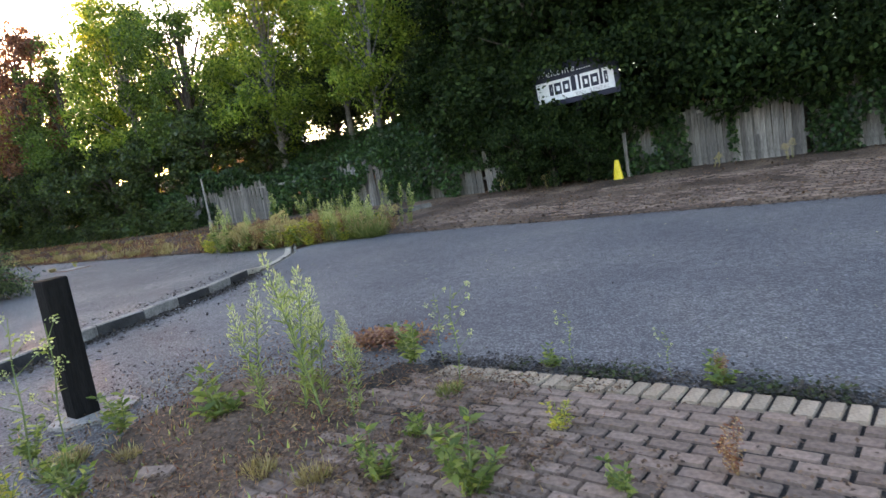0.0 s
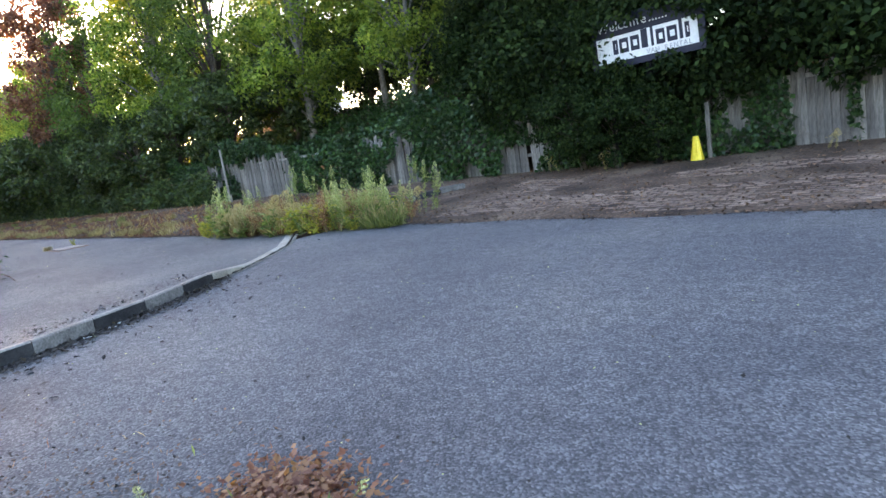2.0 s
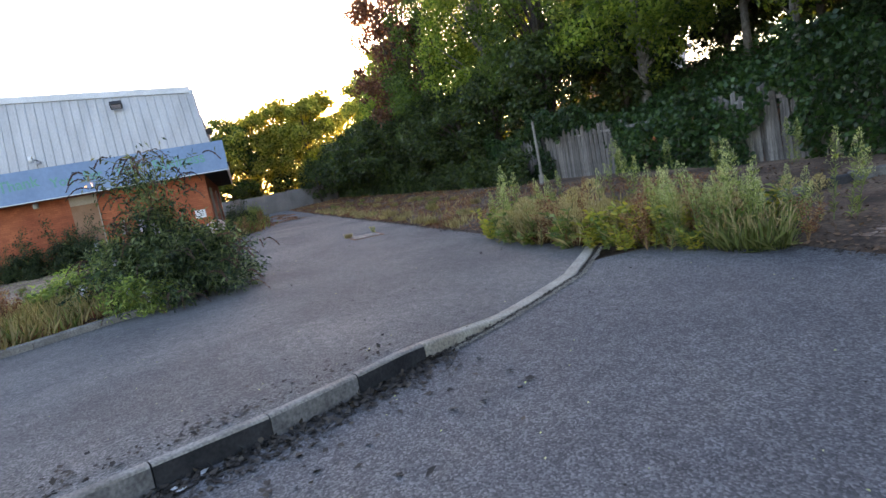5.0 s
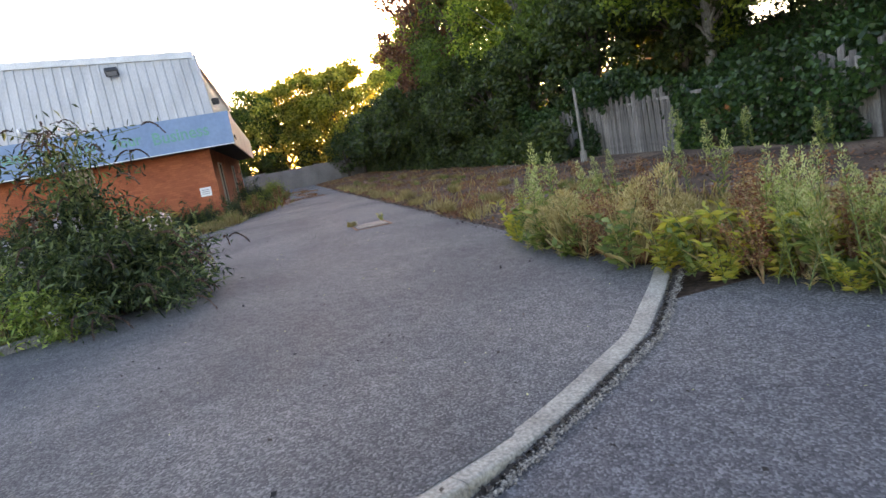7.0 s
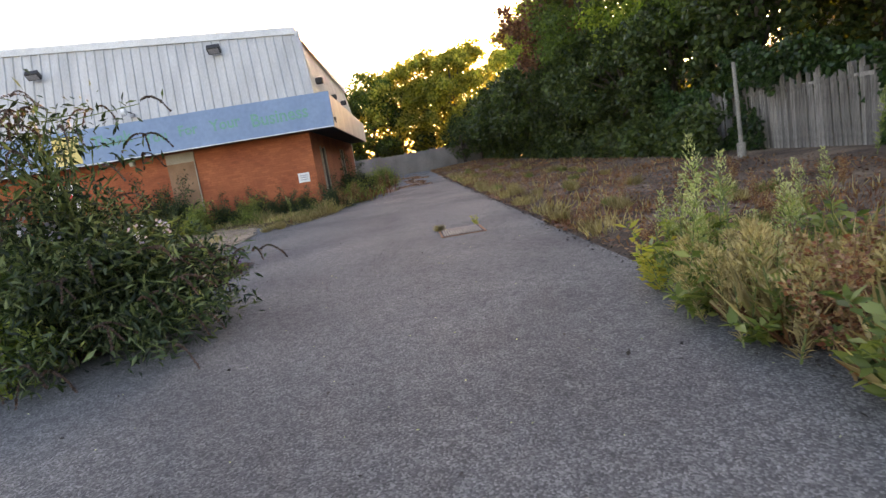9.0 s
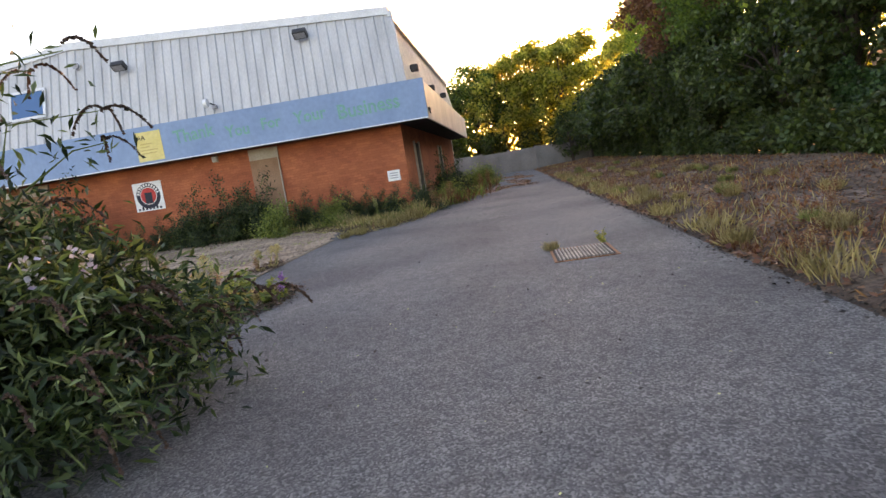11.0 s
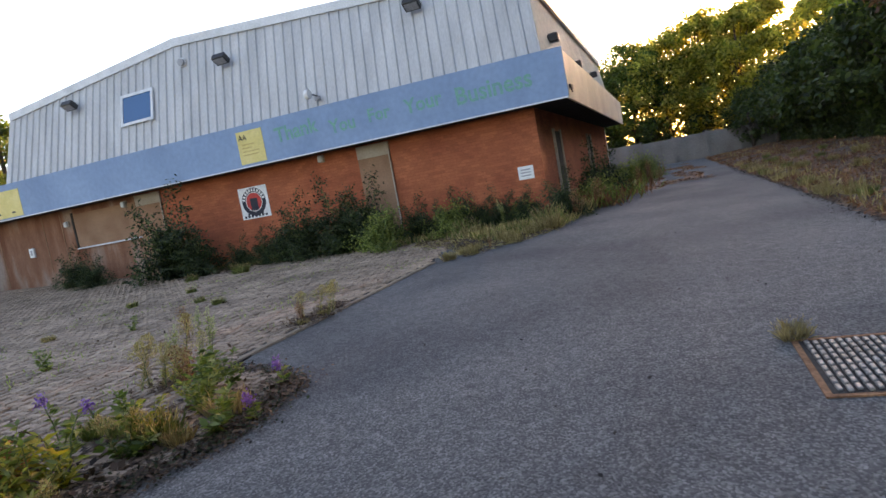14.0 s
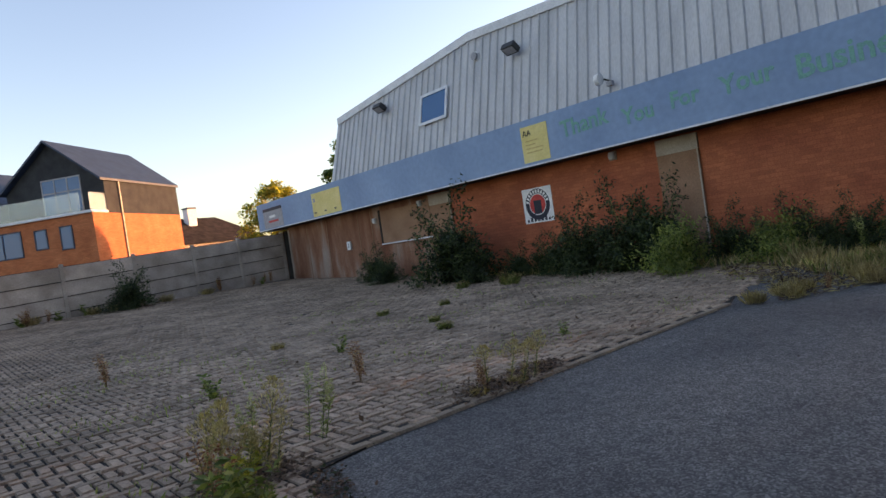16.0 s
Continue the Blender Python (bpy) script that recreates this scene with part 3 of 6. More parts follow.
bpart("fascia_end", box(-30.0, FX - 0.06, -19.55, -19.5, 2.58, 3.68), M_BLUE)


def roof_z(y):
    return float(np.interp(y, [-13.75, -6.8, 3.4], [5.74, 6.48, 5.74]))


def clad_x(z):
    return -28.37 - 0.25 * (z - 3.6)


# profiled front cladding that leans back
verts, faces = [], []
prof = []
y = -13.74
while y < 3.28:
    prof += [(y, 0.0), (y + 0.2, 0.0), (y + 0.22, 0.045), (y + 0.262, 0.045)]
    y += 0.285
for y, o in prof:
    t0, z1 = 3.5, roof_z(y)
    f = (y + 5.2) / 8.5
    yt = y - 0.2 * f
    verts += [(clad_x(t0) + o, y, t0), (clad_x(z1) + o, yt, z1)]
for i in range(len(prof) - 1):
    faces.append((2 * i, 2 * i + 2, 2 * i + 3, 2 * i + 1))
mesh_object("cladding", verts, faces, M_CLAD, bld, "white profiled steel cladding leaning back")
yl, yr = prof[0][0], prof[-1][0]
# plain side cladding, leaning in, with its dark lamps; and roof
for nm, y0, dy, m in (("side_cladding", yr, -0.42, M_CLADSIDE), ("far_side_cladding", yl, 0.42, M_CLAD)):
    z1 = roof_z(y0)
    sv, sf = [], []
    n = 60
    for i in range(n + 1):
        x = clad_x(3.5) - 18.0 * i / n
        for k, (dx, o) in enumerate(((0, 0), (0.22, 0), (0.24, 0.025), (0.28, 0.025))):
            xx = x - dx
            sv += [(xx, y0 + o * (1 if dy < 0 else -1), 3.5), (min(xx, clad_x(z1)), y0 + dy + o * (1 if dy < 0 else -1), z1)]
    for i in range(len(sv) // 2 - 1):
        sf.append((2 * i, 2 * i + 1, 2 * i + 3, 2 * i + 2) if dy < 0 else (2 * i, 2 * i + 2, 2 * i + 3, 2 * i + 1))
    mesh_object(nm, sv, sf, m, bld)
tops = [(-13.45, 5.76), (-6.8, 6.5), (3.05, 5.76)]
for i in range(2):
    (ya, za), (yb, zb) = tops[i], tops[i + 1]
    bm = bmesh.new()
    q = [(clad_x(za) + 0.06, ya, za), (clad_x(zb) + 0.06, yb, zb), (-46.8, yb, zb), (-46.8, ya, za)]
    lo = [bm.verts.new(Vector(v)) for v in q]
    hi = [bm.verts.new(Vector(v) + Vector((0, 0, 0.08))) for v in q]
    bm.faces.new(lo[::-1]), bm.faces.new(hi)
    for k in range(4):
        bm.faces.new((lo[k], lo[(k + 1) % 4], hi[(k + 1) % 4], hi[k]))
    bpart("roof", bm, M_ROOF)
    bm = bmesh.new()
    o = 0.1
    q = [(clad_x(za) + o, ya, za - 0.12), (clad_x(zb) + o, yb, zb - 0.12), (clad_x(zb) + o, yb, zb + 0.1), (clad_x(za) + o, ya, za + 0.1)]
    fr = [bm.verts.new(v) for v in q]
    bk = [bm.verts.new((v[0] - 0.14, v[1], v[2])) for v in q]
    bm.faces.new(fr), bm.faces.new(bk[::-1])
    for k in range(4):
        bm.faces.new((fr[k], bk[k], bk[(k + 1) % 4], fr[(k + 1) % 4]))
    bmesh.ops.recalc_face_normals(bm, faces=bm.faces)
    bpart("roof_flashing", bm, M_TRIM, "white metal roof flashing")
bpart("side_gutter", box(-46.8, clad_x(5.66) + 0.06, 3.0, 3.09, 5.58, 5.74), M_TRIM)

# upper window
wx = clad_x(4.95) + 0.06
win = part("window", box(wx - 0.05, wx, -8.82, -7.62, 4.5, 4.58), M_TRIM, bld, "small upper window with white frame")
for a in ((-8.82, -7.62, 5.32, 5.4), (-8.82, -8.74, 4.58, 5.32), (-7.7, -7.62, 4.58, 5.32)):
    part("window_frame", box(wx - 0.05, wx, a[0], a[1], a[2], a[3]), M_TRIM, win)
part("pane", box(wx - 0.04, wx - 0.025, -8.74, -7.7, 4.58, 5.32), glass, win)
for ob in (win, *win.children):
    for v in ob.data.vertices:
        v.co.x += 0.03 - 0.25 * (v.co.z - 4.95)
# pilasters, boarded window and doors
for ya, yb, base in ((-9.3, -8.35, 0.0), (-1.8, -0.9, 0.0)):
    pl = bpart("pilaster", box(BX + 0.002, BX + 0.06, ya, yb, 2.24, 2.558), M_CREAM, "cream panel above tan boarding")
    part("board", box(BX + 0.002, BX + 0.05, ya, yb, -0.05, 2.236), M_TAN, pl)
    part("edge_strip", box(BX + 0.05, BX + 0.07, yb - 0.03, yb, 0.0, 2.24), M_CREAM, pl)
bw = bpart("boarded_window", box(BX - 0.002, BX + 0.02, -11.9, -9.36, 1.36, 2.4), M_TAN, "boarded-up shop window with white sill")
part("sill", box(BX - 0.002, BX + 0.07, -11.95, -9.36, 1.31, 1.35), M_TRIM, bw)
part("jamb", box(BX - 0.002, BX + 0.04, -11.98, -11.91, 1.36, 2.45), M_DARK, bw)
for ys_ in (-16.9, -15.4, -13.3, -12.5):
    bpart("board_joint", box(BX - 0.004, BX + 0.006, ys_, ys_ + 0.03, 0.4, 2.5), M_TAN)
# a near-black panel paints the opening's shade, a cream strip its lit edge
dr = bpart("doorway", box(BX - 0.1, BX - 0.05, -18.95, -18.36, 0.4, 2.5), M_DARK, "open doorway beside the fence, its shade a dark panel")
part("door_frame", box(BX - 0.02, BX + 0.03, -18.4, -18.33, 0.4, 2.5), M_CREAM, dr)
part("door_leaf", box(BX - 0.05, BX + 0.25, -18.98, -18.93, 0.4, 2.45), M_BOARD, dr)
for xd in (-31.0, -38.4):
    dd = bpart("side_door", box(xd - 1.0, xd, 2.862, 2.885, 0.05, 2.1), M_DARK, "dark side door with pale frame")
    part("door_frame", box(xd, xd + 0.09, 2.862, 2.92, 0.05, 2.15), M_CREAM, dd)
    part("door_frame", box(xd - 1.09, xd - 1.0, 2.862, 2.92, 0.05, 2.15), M_CREAM, dd)
bpart("doorstep", box(-31.5, -30.2, 2.865, 3.5, -0.02, 0.18, 0.01), M_KGREY, "concrete step below the side door")


def floodlight(y, z):
    x = clad_x(z) + 0.03
    t = thing("floodlight", "black square floodlight on the cladding", "floodlight", pose(x, y, z, 0, 0, 0), "floodlights on the front")
    part("bracket", tube([(0, 0, 0.1), (0.12, 0, 0.12), (0.22, 0, 0.02)], [0.015] * 3, 6), M_BLACK, t)
    h = part("housing", box(-0.08, 0.08, -0.2, 0.2, -0.14, 0.14, 0.015), M_BLACK, t)
    h.matrix_local = pose(0.26, 0, 0, 0, 55, 0)
    g = part("lens", box(0.078, 0.084, -0.16, 0.16, -0.1, 0.1), M_GREYINK, t, "pale glass front")
    g.matrix_local = pose(0.26, 0, 0, 0, 55, 0)
    return t


for y, z in ((-10.6, 5.5), (-5.05, 5.55), (0.5, 5.5)):
    floodlight(y, z)
al = thing("alarm_siren", "round white alarm siren on a bracket", "alarm", pose(clad_x(3.95) + 0.03, -2.4, 3.95))
part("arm", tube([(0, 0.1, 0), (0.12, 0.1, 0.0), (0.2, 0.02, 0.05)], [0.02] * 3, 6), M_BLACK, al)
part("horn", cyl(0.26, -0.06, 0.06, 0.12, 0.1, "Y"), M_WHITE, al)
part("box", box(0.1, 0.2, 0.06, 0.2, -0.12, -0.02, 0.01), M_GREYINK, al)
dm = thing("vent_cap", "small grey round vent cap on the cladding", "vent", pose(clad_x(5.85) + 0.03, -6.55, 5.85))
part("cap", cyl(0.05, 0, 0, 0.1, 0.1, "X"), M_GREYINK, dm)
part("rim", cyl(0.015, 0, 0, 0.13, 0.03, "X"), M_TRIM, dm)
for x, z, sz in ((-30.6, 4.35, 0.2), (-35.0, 4.2, 0.2), (-40, 4.4, 0.2)):
    w = thing("wall_lamp", "black wall lamp on the side cladding", "lamp", pose(x, 3.3, z), "lamps on the side wall")
    part("shade", box(-0.12, 0.12, -0.1, 0.16, -0.12, 0.1, 0.03), M_BLACK, w)
    part("bracket", box(-0.04, 0.04, -0.3, -0.1, -0.05, 0.05), M_BLACK, w)
hk = thing("hanging_bracket", "broken dark bracket at the fascia corner", "bracket", pose(-28.6, 3.78, 2.85))
part("plate", box(-0.25, 0.1, 0, 0.05, -0.05, 0.04), M_BLACK, hk)
part("hook", tube([(0.1, 0.03, 0), (0.18, 0.05, -0.08), (0.1, 0.06, -0.14)], [0.015] * 3, 6), M_BLACK, hk)
for y, z, lab in ((-12.2, 2.14, "small cream bulkhead lamp"), (-9.75, 2.38, "small cream bulkhead lamp"), (-2.86, 2.47, "cream bulkhead lamp under the soffit")):
    w = thing("bulkhead_lamp", lab + " on the front wall", "lamp", pose(BX, y, z), "bulkhead lamps")
    part("base", box(0.0, 0.04, -0.09, 0.09, -0.1, 0.1, 0.008), M_CREAM, w)
    part("cover", box(0.04, 0.12, -0.07, 0.07, -0.08, 0.08, 0.02), M_TRIM, w)
mb = thing("meter_box", "small white box on the boarded wall", "box", pose(BX, -13.97, 1.46))
part("body", box(0, 0.07, -0.11, 0.11, -0.15, 0.15, 0.01), M_WHITE, mb)
part("panel", box(0.07, 0.075, -0.03, 0.03, -0.08, 0.08), M_GREYINK, mb)

# ---------- signs on the building ----------
# sign plane: local x runs along -y of the wall to the reader's right (+y), local z up, local -y towards the reader
def wall_pose(x, y, z):
    return Matrix.Translation((x, y, z)) @ Matrix(((0, -1, 0, 0), (1, 0, 0, 0), (0, 0, 1, 0), (0, 0, 0, 1)))


LET = Matrix.Rotation(math.pi / 2, 4, "X")


def sign(name, label, x, y0, y1, z0, z1, m):
    t = thing(name, label, "sign", wall_pose(x, (y0 + y1) / 2, (z0 + z1) / 2))
    w, h = (y1 - y0) / 2, (z1 - z0) / 2
    part("panel", box(-w, w, -0.012, 0.0, -h, h, 0.003), m, t)
    return t, w, h


def bar(t, x0, x1, z0, z1, m, y=-0.016):
    return part("print", box(x0, x1, y, -0.0125, z0, z1), m, t)


s1, w, h = sign("yellow_sign", "faded yellow sign with dark print on the fascia", FX + 0.002, -4.85, -4.05, 2.68, 3.53, M_YELLOW)
for k in range(2):
    a = -0.33 + 0.13 * k
    part("print", tube([(a, -0.014, 0.2), (a + 0.05, -0.014, 0.33), (a + 0.1, -0.014, 0.2)], [0.014] * 3, 4), M_INK, s1)
    bar(s1, a + 0.02, a + 0.085, 0.235, 0.255, M_INK)
for k, (a, b) in enumerate(((-0.28, 0.1), (-0.28, 0.02), (-0.28, 0.24), (-0.28, 0.2))):
    bar(s1, a, b, 0.06 - 0.09 * k, 0.09 - 0.09 * k, mat("faint_print", [(0.5, 0.36, 0.13), (0.55, 0.42, 0.16)], bump=0) if k == 0 else bpy.data.materials["faint_print"])
s2, w, h = sign("yellow_sign", "long faded yellow sign with worn marks", FX + 0.002, -15.0, -13.1, 2.66, 3.49, M_YELLOW)
for a in (-0.85, -0.15, 0.5):
    bar(s2, a, a + 0.14, -0.3, -0.25, M_INK)
bar(s2, -0.85, -0.72, 0.1, 0.24, M_GREYINK)
s3, w, h = sign("dark_sign", "dark sign with torn top and pale lettering bars", FX + 0.002, -19.0, -17.35, 2.66, 3.4, M_GREYINK)
bar(s3, -0.8, 0.8, 0.3, 0.42, M_INK, -0.03)
bar(s3, -0.4, 0.45, -0.16, -0.08, M_RED)
bar(s3, -0.3, 0.2, 0.02, 0.12, M_WHITE)
s4, w, h = sign("notice", "small white notice on the brick wall", BX + 0.002, 2.25, 2.62, 1.0, 1.31, M_WHITE)
for k in range(3):
    bar(s4, -0.12, 0.12, 0.06 - 0.07 * k, 0.085 - 0.07 * k, M_GREYINK)
s5, w, h = sign("round_emblem_sign", "white square sign with black ring and red centre", BX + 0.002, -5.66, -4.72, 1.26, 2.13, M_WHITE)
bm = bmesh.new()
n = 40
vo = [bm.verts.new((0.39 * math.cos(2 * math.pi * i / n), -0.015, 0.39 * math.sin(2 * math.pi * i / n) + 0.02)) for i in range(n)]
vi = [bm.verts.new((0.27 * math.cos(2 * math.pi * i / n), -0.015, 0.27 * math.sin(2 * math.pi * i / n) + 0.02)) for i in range(n)]
for i in range(n):
    bm.faces.new((vo[i], vo[(i + 1) % n], vi[(i + 1) % n], vi[i]))
part("ring", bm, M_INK, s5)
part("disc", cyl(0, -0.014, 0.02, 0.25, 0.006, "Y", 32), M_RED, s5)
part("figure", prism([(-0.12, -0.02), (0.12, -0.02), (0.03, -0.014), (-0.03, -0.014)], -0.22, 0.12), M_INK, s5)
for i in range(11):
    a = math.pi * (0.08 + 0.084 * i)
    b = box(-0.025, 0.025, -0.003, 0.0, -0.04, 0.04)
    o = part("print", b, M_WHITE, s5)
    o.matrix_local = Matrix.Translation((0.33 * math.cos(a), -0.016, 0.33 * math.sin(a) + 0.02)) @ Matrix.Rotation(math.pi / 2 - a, 4, "Y")
for i in range(7):
    bar(s5, -0.4 + 0.115 * i, -0.33 + 0.115 * i, -0.4, -0.34 + 0.05 * (i % 3), M_INK)
# sprayed words on the fascia
gr = thing("graffiti", "green sprayed words on the blue fascia", "graffiti", wall_pose(FX + 0.004, 0, 3.15))
for word, y, z, size, tilt in (("Thank", -3.05, -0.02, 0.52, 3), ("You", -1.72, -0.12, 0.46, 2), ("For", -0.72, -0.06, 0.44, 2), ("Your", 0.45, -0.06, 0.48, 3), ("Business", 2.15, -0.12, 0.56, 2)):
    text_part("word", word, size, Matrix.Translation((y, -0.003, z - 0.05)) @ Matrix.Rotation(radians(-tilt), 4, "Y") @ LET, M_SPRAY, gr, squash=0.95, bold=0.012)

# ---------- timber fence on the verge side ----------
fence = thing("timber_fence", "silvered closeboard timber fence half buried in ivy", "fence", kind="structure")
pr = np.random.default_rng(3)
plank_meshes = []
for i in range(6):
    h = 1.28 + 0.05 * i * (1 if i % 2 else -1) * 0.5
    bm = box(-0.058, 0.058, -0.011, 0.011, 0, h)
    for v in bm.verts:
        if v.co.z > 0.5:
            v.co.x += 0.006 * (i - 3)
            v.co.z += 0.03 * (1 if v.co.x > 0 else -1) * (i % 3 - 1)
    me = bpy.data.meshes.new("plank")
    bm.to_mesh(me)
    bm.free()
    me.materials.append(M_PLANK)
    plank_meshes.append(me)
x = 7.0
k = 0
while x > -24.5:
    gap = (-14.0 > x > -16.6)
    if not gap and pr.random() > 0.03:
        ob = new("plank", plank_meshes[int(pr.integers(6))])
        ob.parent = fence
        ob.location = (x, 13.0 + 0.012 * (k % 2) + pr.uniform(0, 0.022), ground_z(x, 13.0) - 0.06 + pr.uniform(-0.03, 0.03))
        ob.rotation_euler = (pr.uniform(-0.03, 0.03), pr.uniform(-0.02, 0.02), 0)
    x -= 0.112
    k += 1
for x in np.arange(6.5, -24.5, -2.7):
    part("fence_post", box(x - 0.05, x + 0.05, 13.03, 13.13, 0.1, 1.62, 0.008), M_PLANK, fence)
for z in (0.6, 1.35):
    part("rail", box(-24.5, 7.0, 13.03, 13.08, z, z + 0.07), M_PLANK, fence)

# ---------- pole, cone, board sign ----------
pole = thing("lamp_pole", "slim pale pole standing before the fence", "pole", pose(-19.38, 12.0, ground_z(-19.38, 12.0)))
part("shaft", tube([(0, 0, -0.1), (0, 0, 0.9), (-0.03, 0, 1.75)], [0.042, 0.038, 0.034], 10), M_KGREY, pole)
part("collar", cyl(0, 0, 0.12, 0.08, 0.3), M_KGREY, pole)

cone = thing("yellow_bollard", "faded yellow plastic marker bollard on the verge", "bollard", pose(-4.28, 12.42, ground_z(-4.28, 12.42) - 0.01))
bm = bmesh.new()
rings = []
for z, a, b in ((0, 0.1, 0.09), (0.04, 0.1, 0.09), (0.38, 0.05, 0.045), (0.43, 0.04, 0.035)):
    rings.append([bm.verts.new((sx * a, sy * b, z)) for sx, sy in ((-1, -0.5), (-0.5, -1), (0.5, -1), (1, -0.5), (1, 0.5), (0.5, 1), (-0.5, 1), (-1, 0.5))])
for r0, r1 in zip(rings, rings[1:]):
    for i in range(8):
        bm.faces.new((r0[i], r0[(i + 1) % 8], r1[(i + 1) % 8], r1[i]))
bm.faces.new(rings[-1])
part("body", bm, M_CONE, cone)
part("foot", box(-0.12, 0.12, -0.11, 0.11, -0.02, 0.02, 0.008), M_BLACK, cone)
stake = thing("marker_stake", "short pale wooden stake beside the yellow bollard", "stake", pose(-4.12, 12.6, ground_z(-4.12, 12.6)))
part("stake", box(-0.035, 0.035, -0.02, 0.02, -0.1, 0.95, 0.005), M_PLANK, stake)

bs = thing("board_sign", "dark welcome board with white rental panel among branches", "sign", Matrix.Translation((-4.97, 12.3, 2.44)) @ Matrix.Rotation(radians(-1.5), 4, "Y") @ Matrix.Scale(0.955, 4))
part("panel", box(-1.08, 1.08, 0.0, 0.03, -0.42, 0.52, 0.004), M_INK, bs)
part("white_panel", box(-0.95, 0.96, -0.008, -0.001, -0.3, 0.16, 0.003), M_WHITE, bs, "white lower panel")
for i, ch in enumerate("Welcome"):
    text_part("letter", ch, 0.24, Matrix.Translation(((-0.79, -0.6, -0.51, -0.43, -0.32, -0.16, 0.02)[i], -0.006, 0.26)) @ LET, M_WHITE, bs)
for i in range(6):
    part("dot", box(0.12 + 0.06 * i, 0.145 + 0.06 * i, -0.008, -0.004, 0.26, 0.285), M_WHITE, bs)
for i, ch in enumerate("VAN RENTAL"):
    if ch != " ":
        text_part("letter", ch, 0.12, Matrix.Translation((0.05 + 0.085 * i, -0.012, -0.285)) @ LET, M_GREYINK, bs)
for i, (a, b, z1) in enumerate(((-0.62, -0.52, 0.07), (-0.49, -0.31, 0.07), (-0.27, -0.1, 0.07), (-0.06, 0.06, 0.12), (0.12, 0.17, 0.13), (0.22, 0.38, 0.07), (0.42, 0.6, 0.07), (0.64, 0.7, 0.13), (0.74, 0.82, 0.07))):
    o = part("print", box(a, b, -0.013, -0.0085, -0.17, z1 * 1.3), M_INK, bs)
    if 0.05 < b - a and i not in (3, 4, 7):
        part("print_hole", box(a + 0.055, b - 0.04, -0.0145, -0.0132, -0.09, 0.015), M_WHITE, bs)
for x in (-0.8, 0.0):
    part("post", box(x - 0.05, x + 0.05, 0.032, 0.12, -2.3, 0.5), M_POST, bs)

# ---------- black post near the start ----------
bp_ = thing("bollard_post", "black square timber post set in concrete", "post", pose(-3.17, 0.78, 0))
part("post", box(-0.075, 0.075, -0.075, 0.075, -0.05, 0.91, 0.008), M_POST, bp_)
bm = cyl(0.02, 0.05, 0.0, 0.26, 0.05, "Z", 12)
for v in bm.verts:
    v.co.x += 0.05 * noise.noise(v.co * 7)
    v.co.y += 0.05 * noise.noise(v.co * 9)
part("footing", bm, M_KGREY, bp_, "rough round concrete footing")
blk = thing("loose_block", "loose worn concrete block half sunk in litter", "block", pose(-1.72, 0.5, 0.02, 6, 4, 35))
part("block", box(-0.09, 0.09, -0.045, 0.045, -0.04, 0.03, 0.012), M_PAVER, blk)

# ---------- manhole cover ----------
mh = thing("drain_cover", "ribbed steel drain cover set in the asphalt", "drain cover", pose(-17.47, 6.42, 0.0))
part("frame", box(-0.43, 0.43, -0.34, -0.31, 0.001, 0.009), M_RUST, mh)
for a in ((-0.43, 0.43, 0.31, 0.34), (-0.43, -0.4, -0.31, 0.31), (0.4, 0.43, -0.31, 0.31)):
    part("frame", box(a[0], a[1], a[2], a[3], 0.001, 0.009), M_RUST, mh)
part("plate", box(-0.4, 0.4, -0.31, 0.31, 0.0008, 0.006), M_DARK, mh)
for i in range(15):
    for j in range(9):
        x, y = -0.365 + j * 0.084 + (0.018 if i % 2 else 0.0), -0.285 + i * 0.0385
        part("tread_block", box(x, x + 0.062, y, y + 0.022, 0.006, 0.022, 0.004), M_STEEL, mh)

# ---------- concrete panel fence on the far side of the forecourt ----------
cf = thing("concrete_fence", "weathered concrete post and gravel board fence", "fence", kind="structure")
PX = [-28.75, -26.75, -24.9, -22.8, -20.6, -18.5, -16.4, -14.3, -12.2, -10.1, -8.0]


def cfy(x):
    return -17.4 - 0.16 * (-20.6 - x)


def cft(x):
    return 2.13 + 0.04 * (-20.6 - x)


for i, x in enumerate(PX):
    zt = cft(x)
    part("fence_post", box(x - 0.06, x + 0.06, cfy(x) - 0.06, cfy(x) + 0.06, zt - 1.95, zt + 0.03, 0.01), M_CONC, cf)
for a, b in zip(PX, PX[1:]):
    for k in range(4):
        bm = bmesh.new()
        z0a, z0b = cft(a) - 1.9 + 0.465 * k, cft(b) - 1.9 + 0.465 * k
        n = Vector((-(cfy(b) - cfy(a)), b - a, 0)).normalized() * 0.03
        off = 0.006 * ((k * 7 + int(a)) % 3 - 1)
        v = []
        for s in (1, -1):
            for (x, z0) in ((a + 0.062, z0a), (b - 0.062, z0b)):
                for z in (z0, z0 + 0.442):
                    d = 1.0 if s * n.y < 0 else (1.6 if z == z0 else 0.5)
                    v.append(bm.verts.new((x + n.x * s * d, cfy(x) + n.y * s * d + off, z)))
        for f in ((0, 2, 3, 1), (4, 5, 7, 6), (0, 1, 5, 4), (2, 6, 7, 3), (1, 3, 7, 5), (0, 4, 6, 2)):
            bm.faces.new([v[i] for i in f])
        bmesh.ops.recalc_face_normals(bm, faces=bm.faces)
        part("gravel_board", bm, M_CONC, cf)

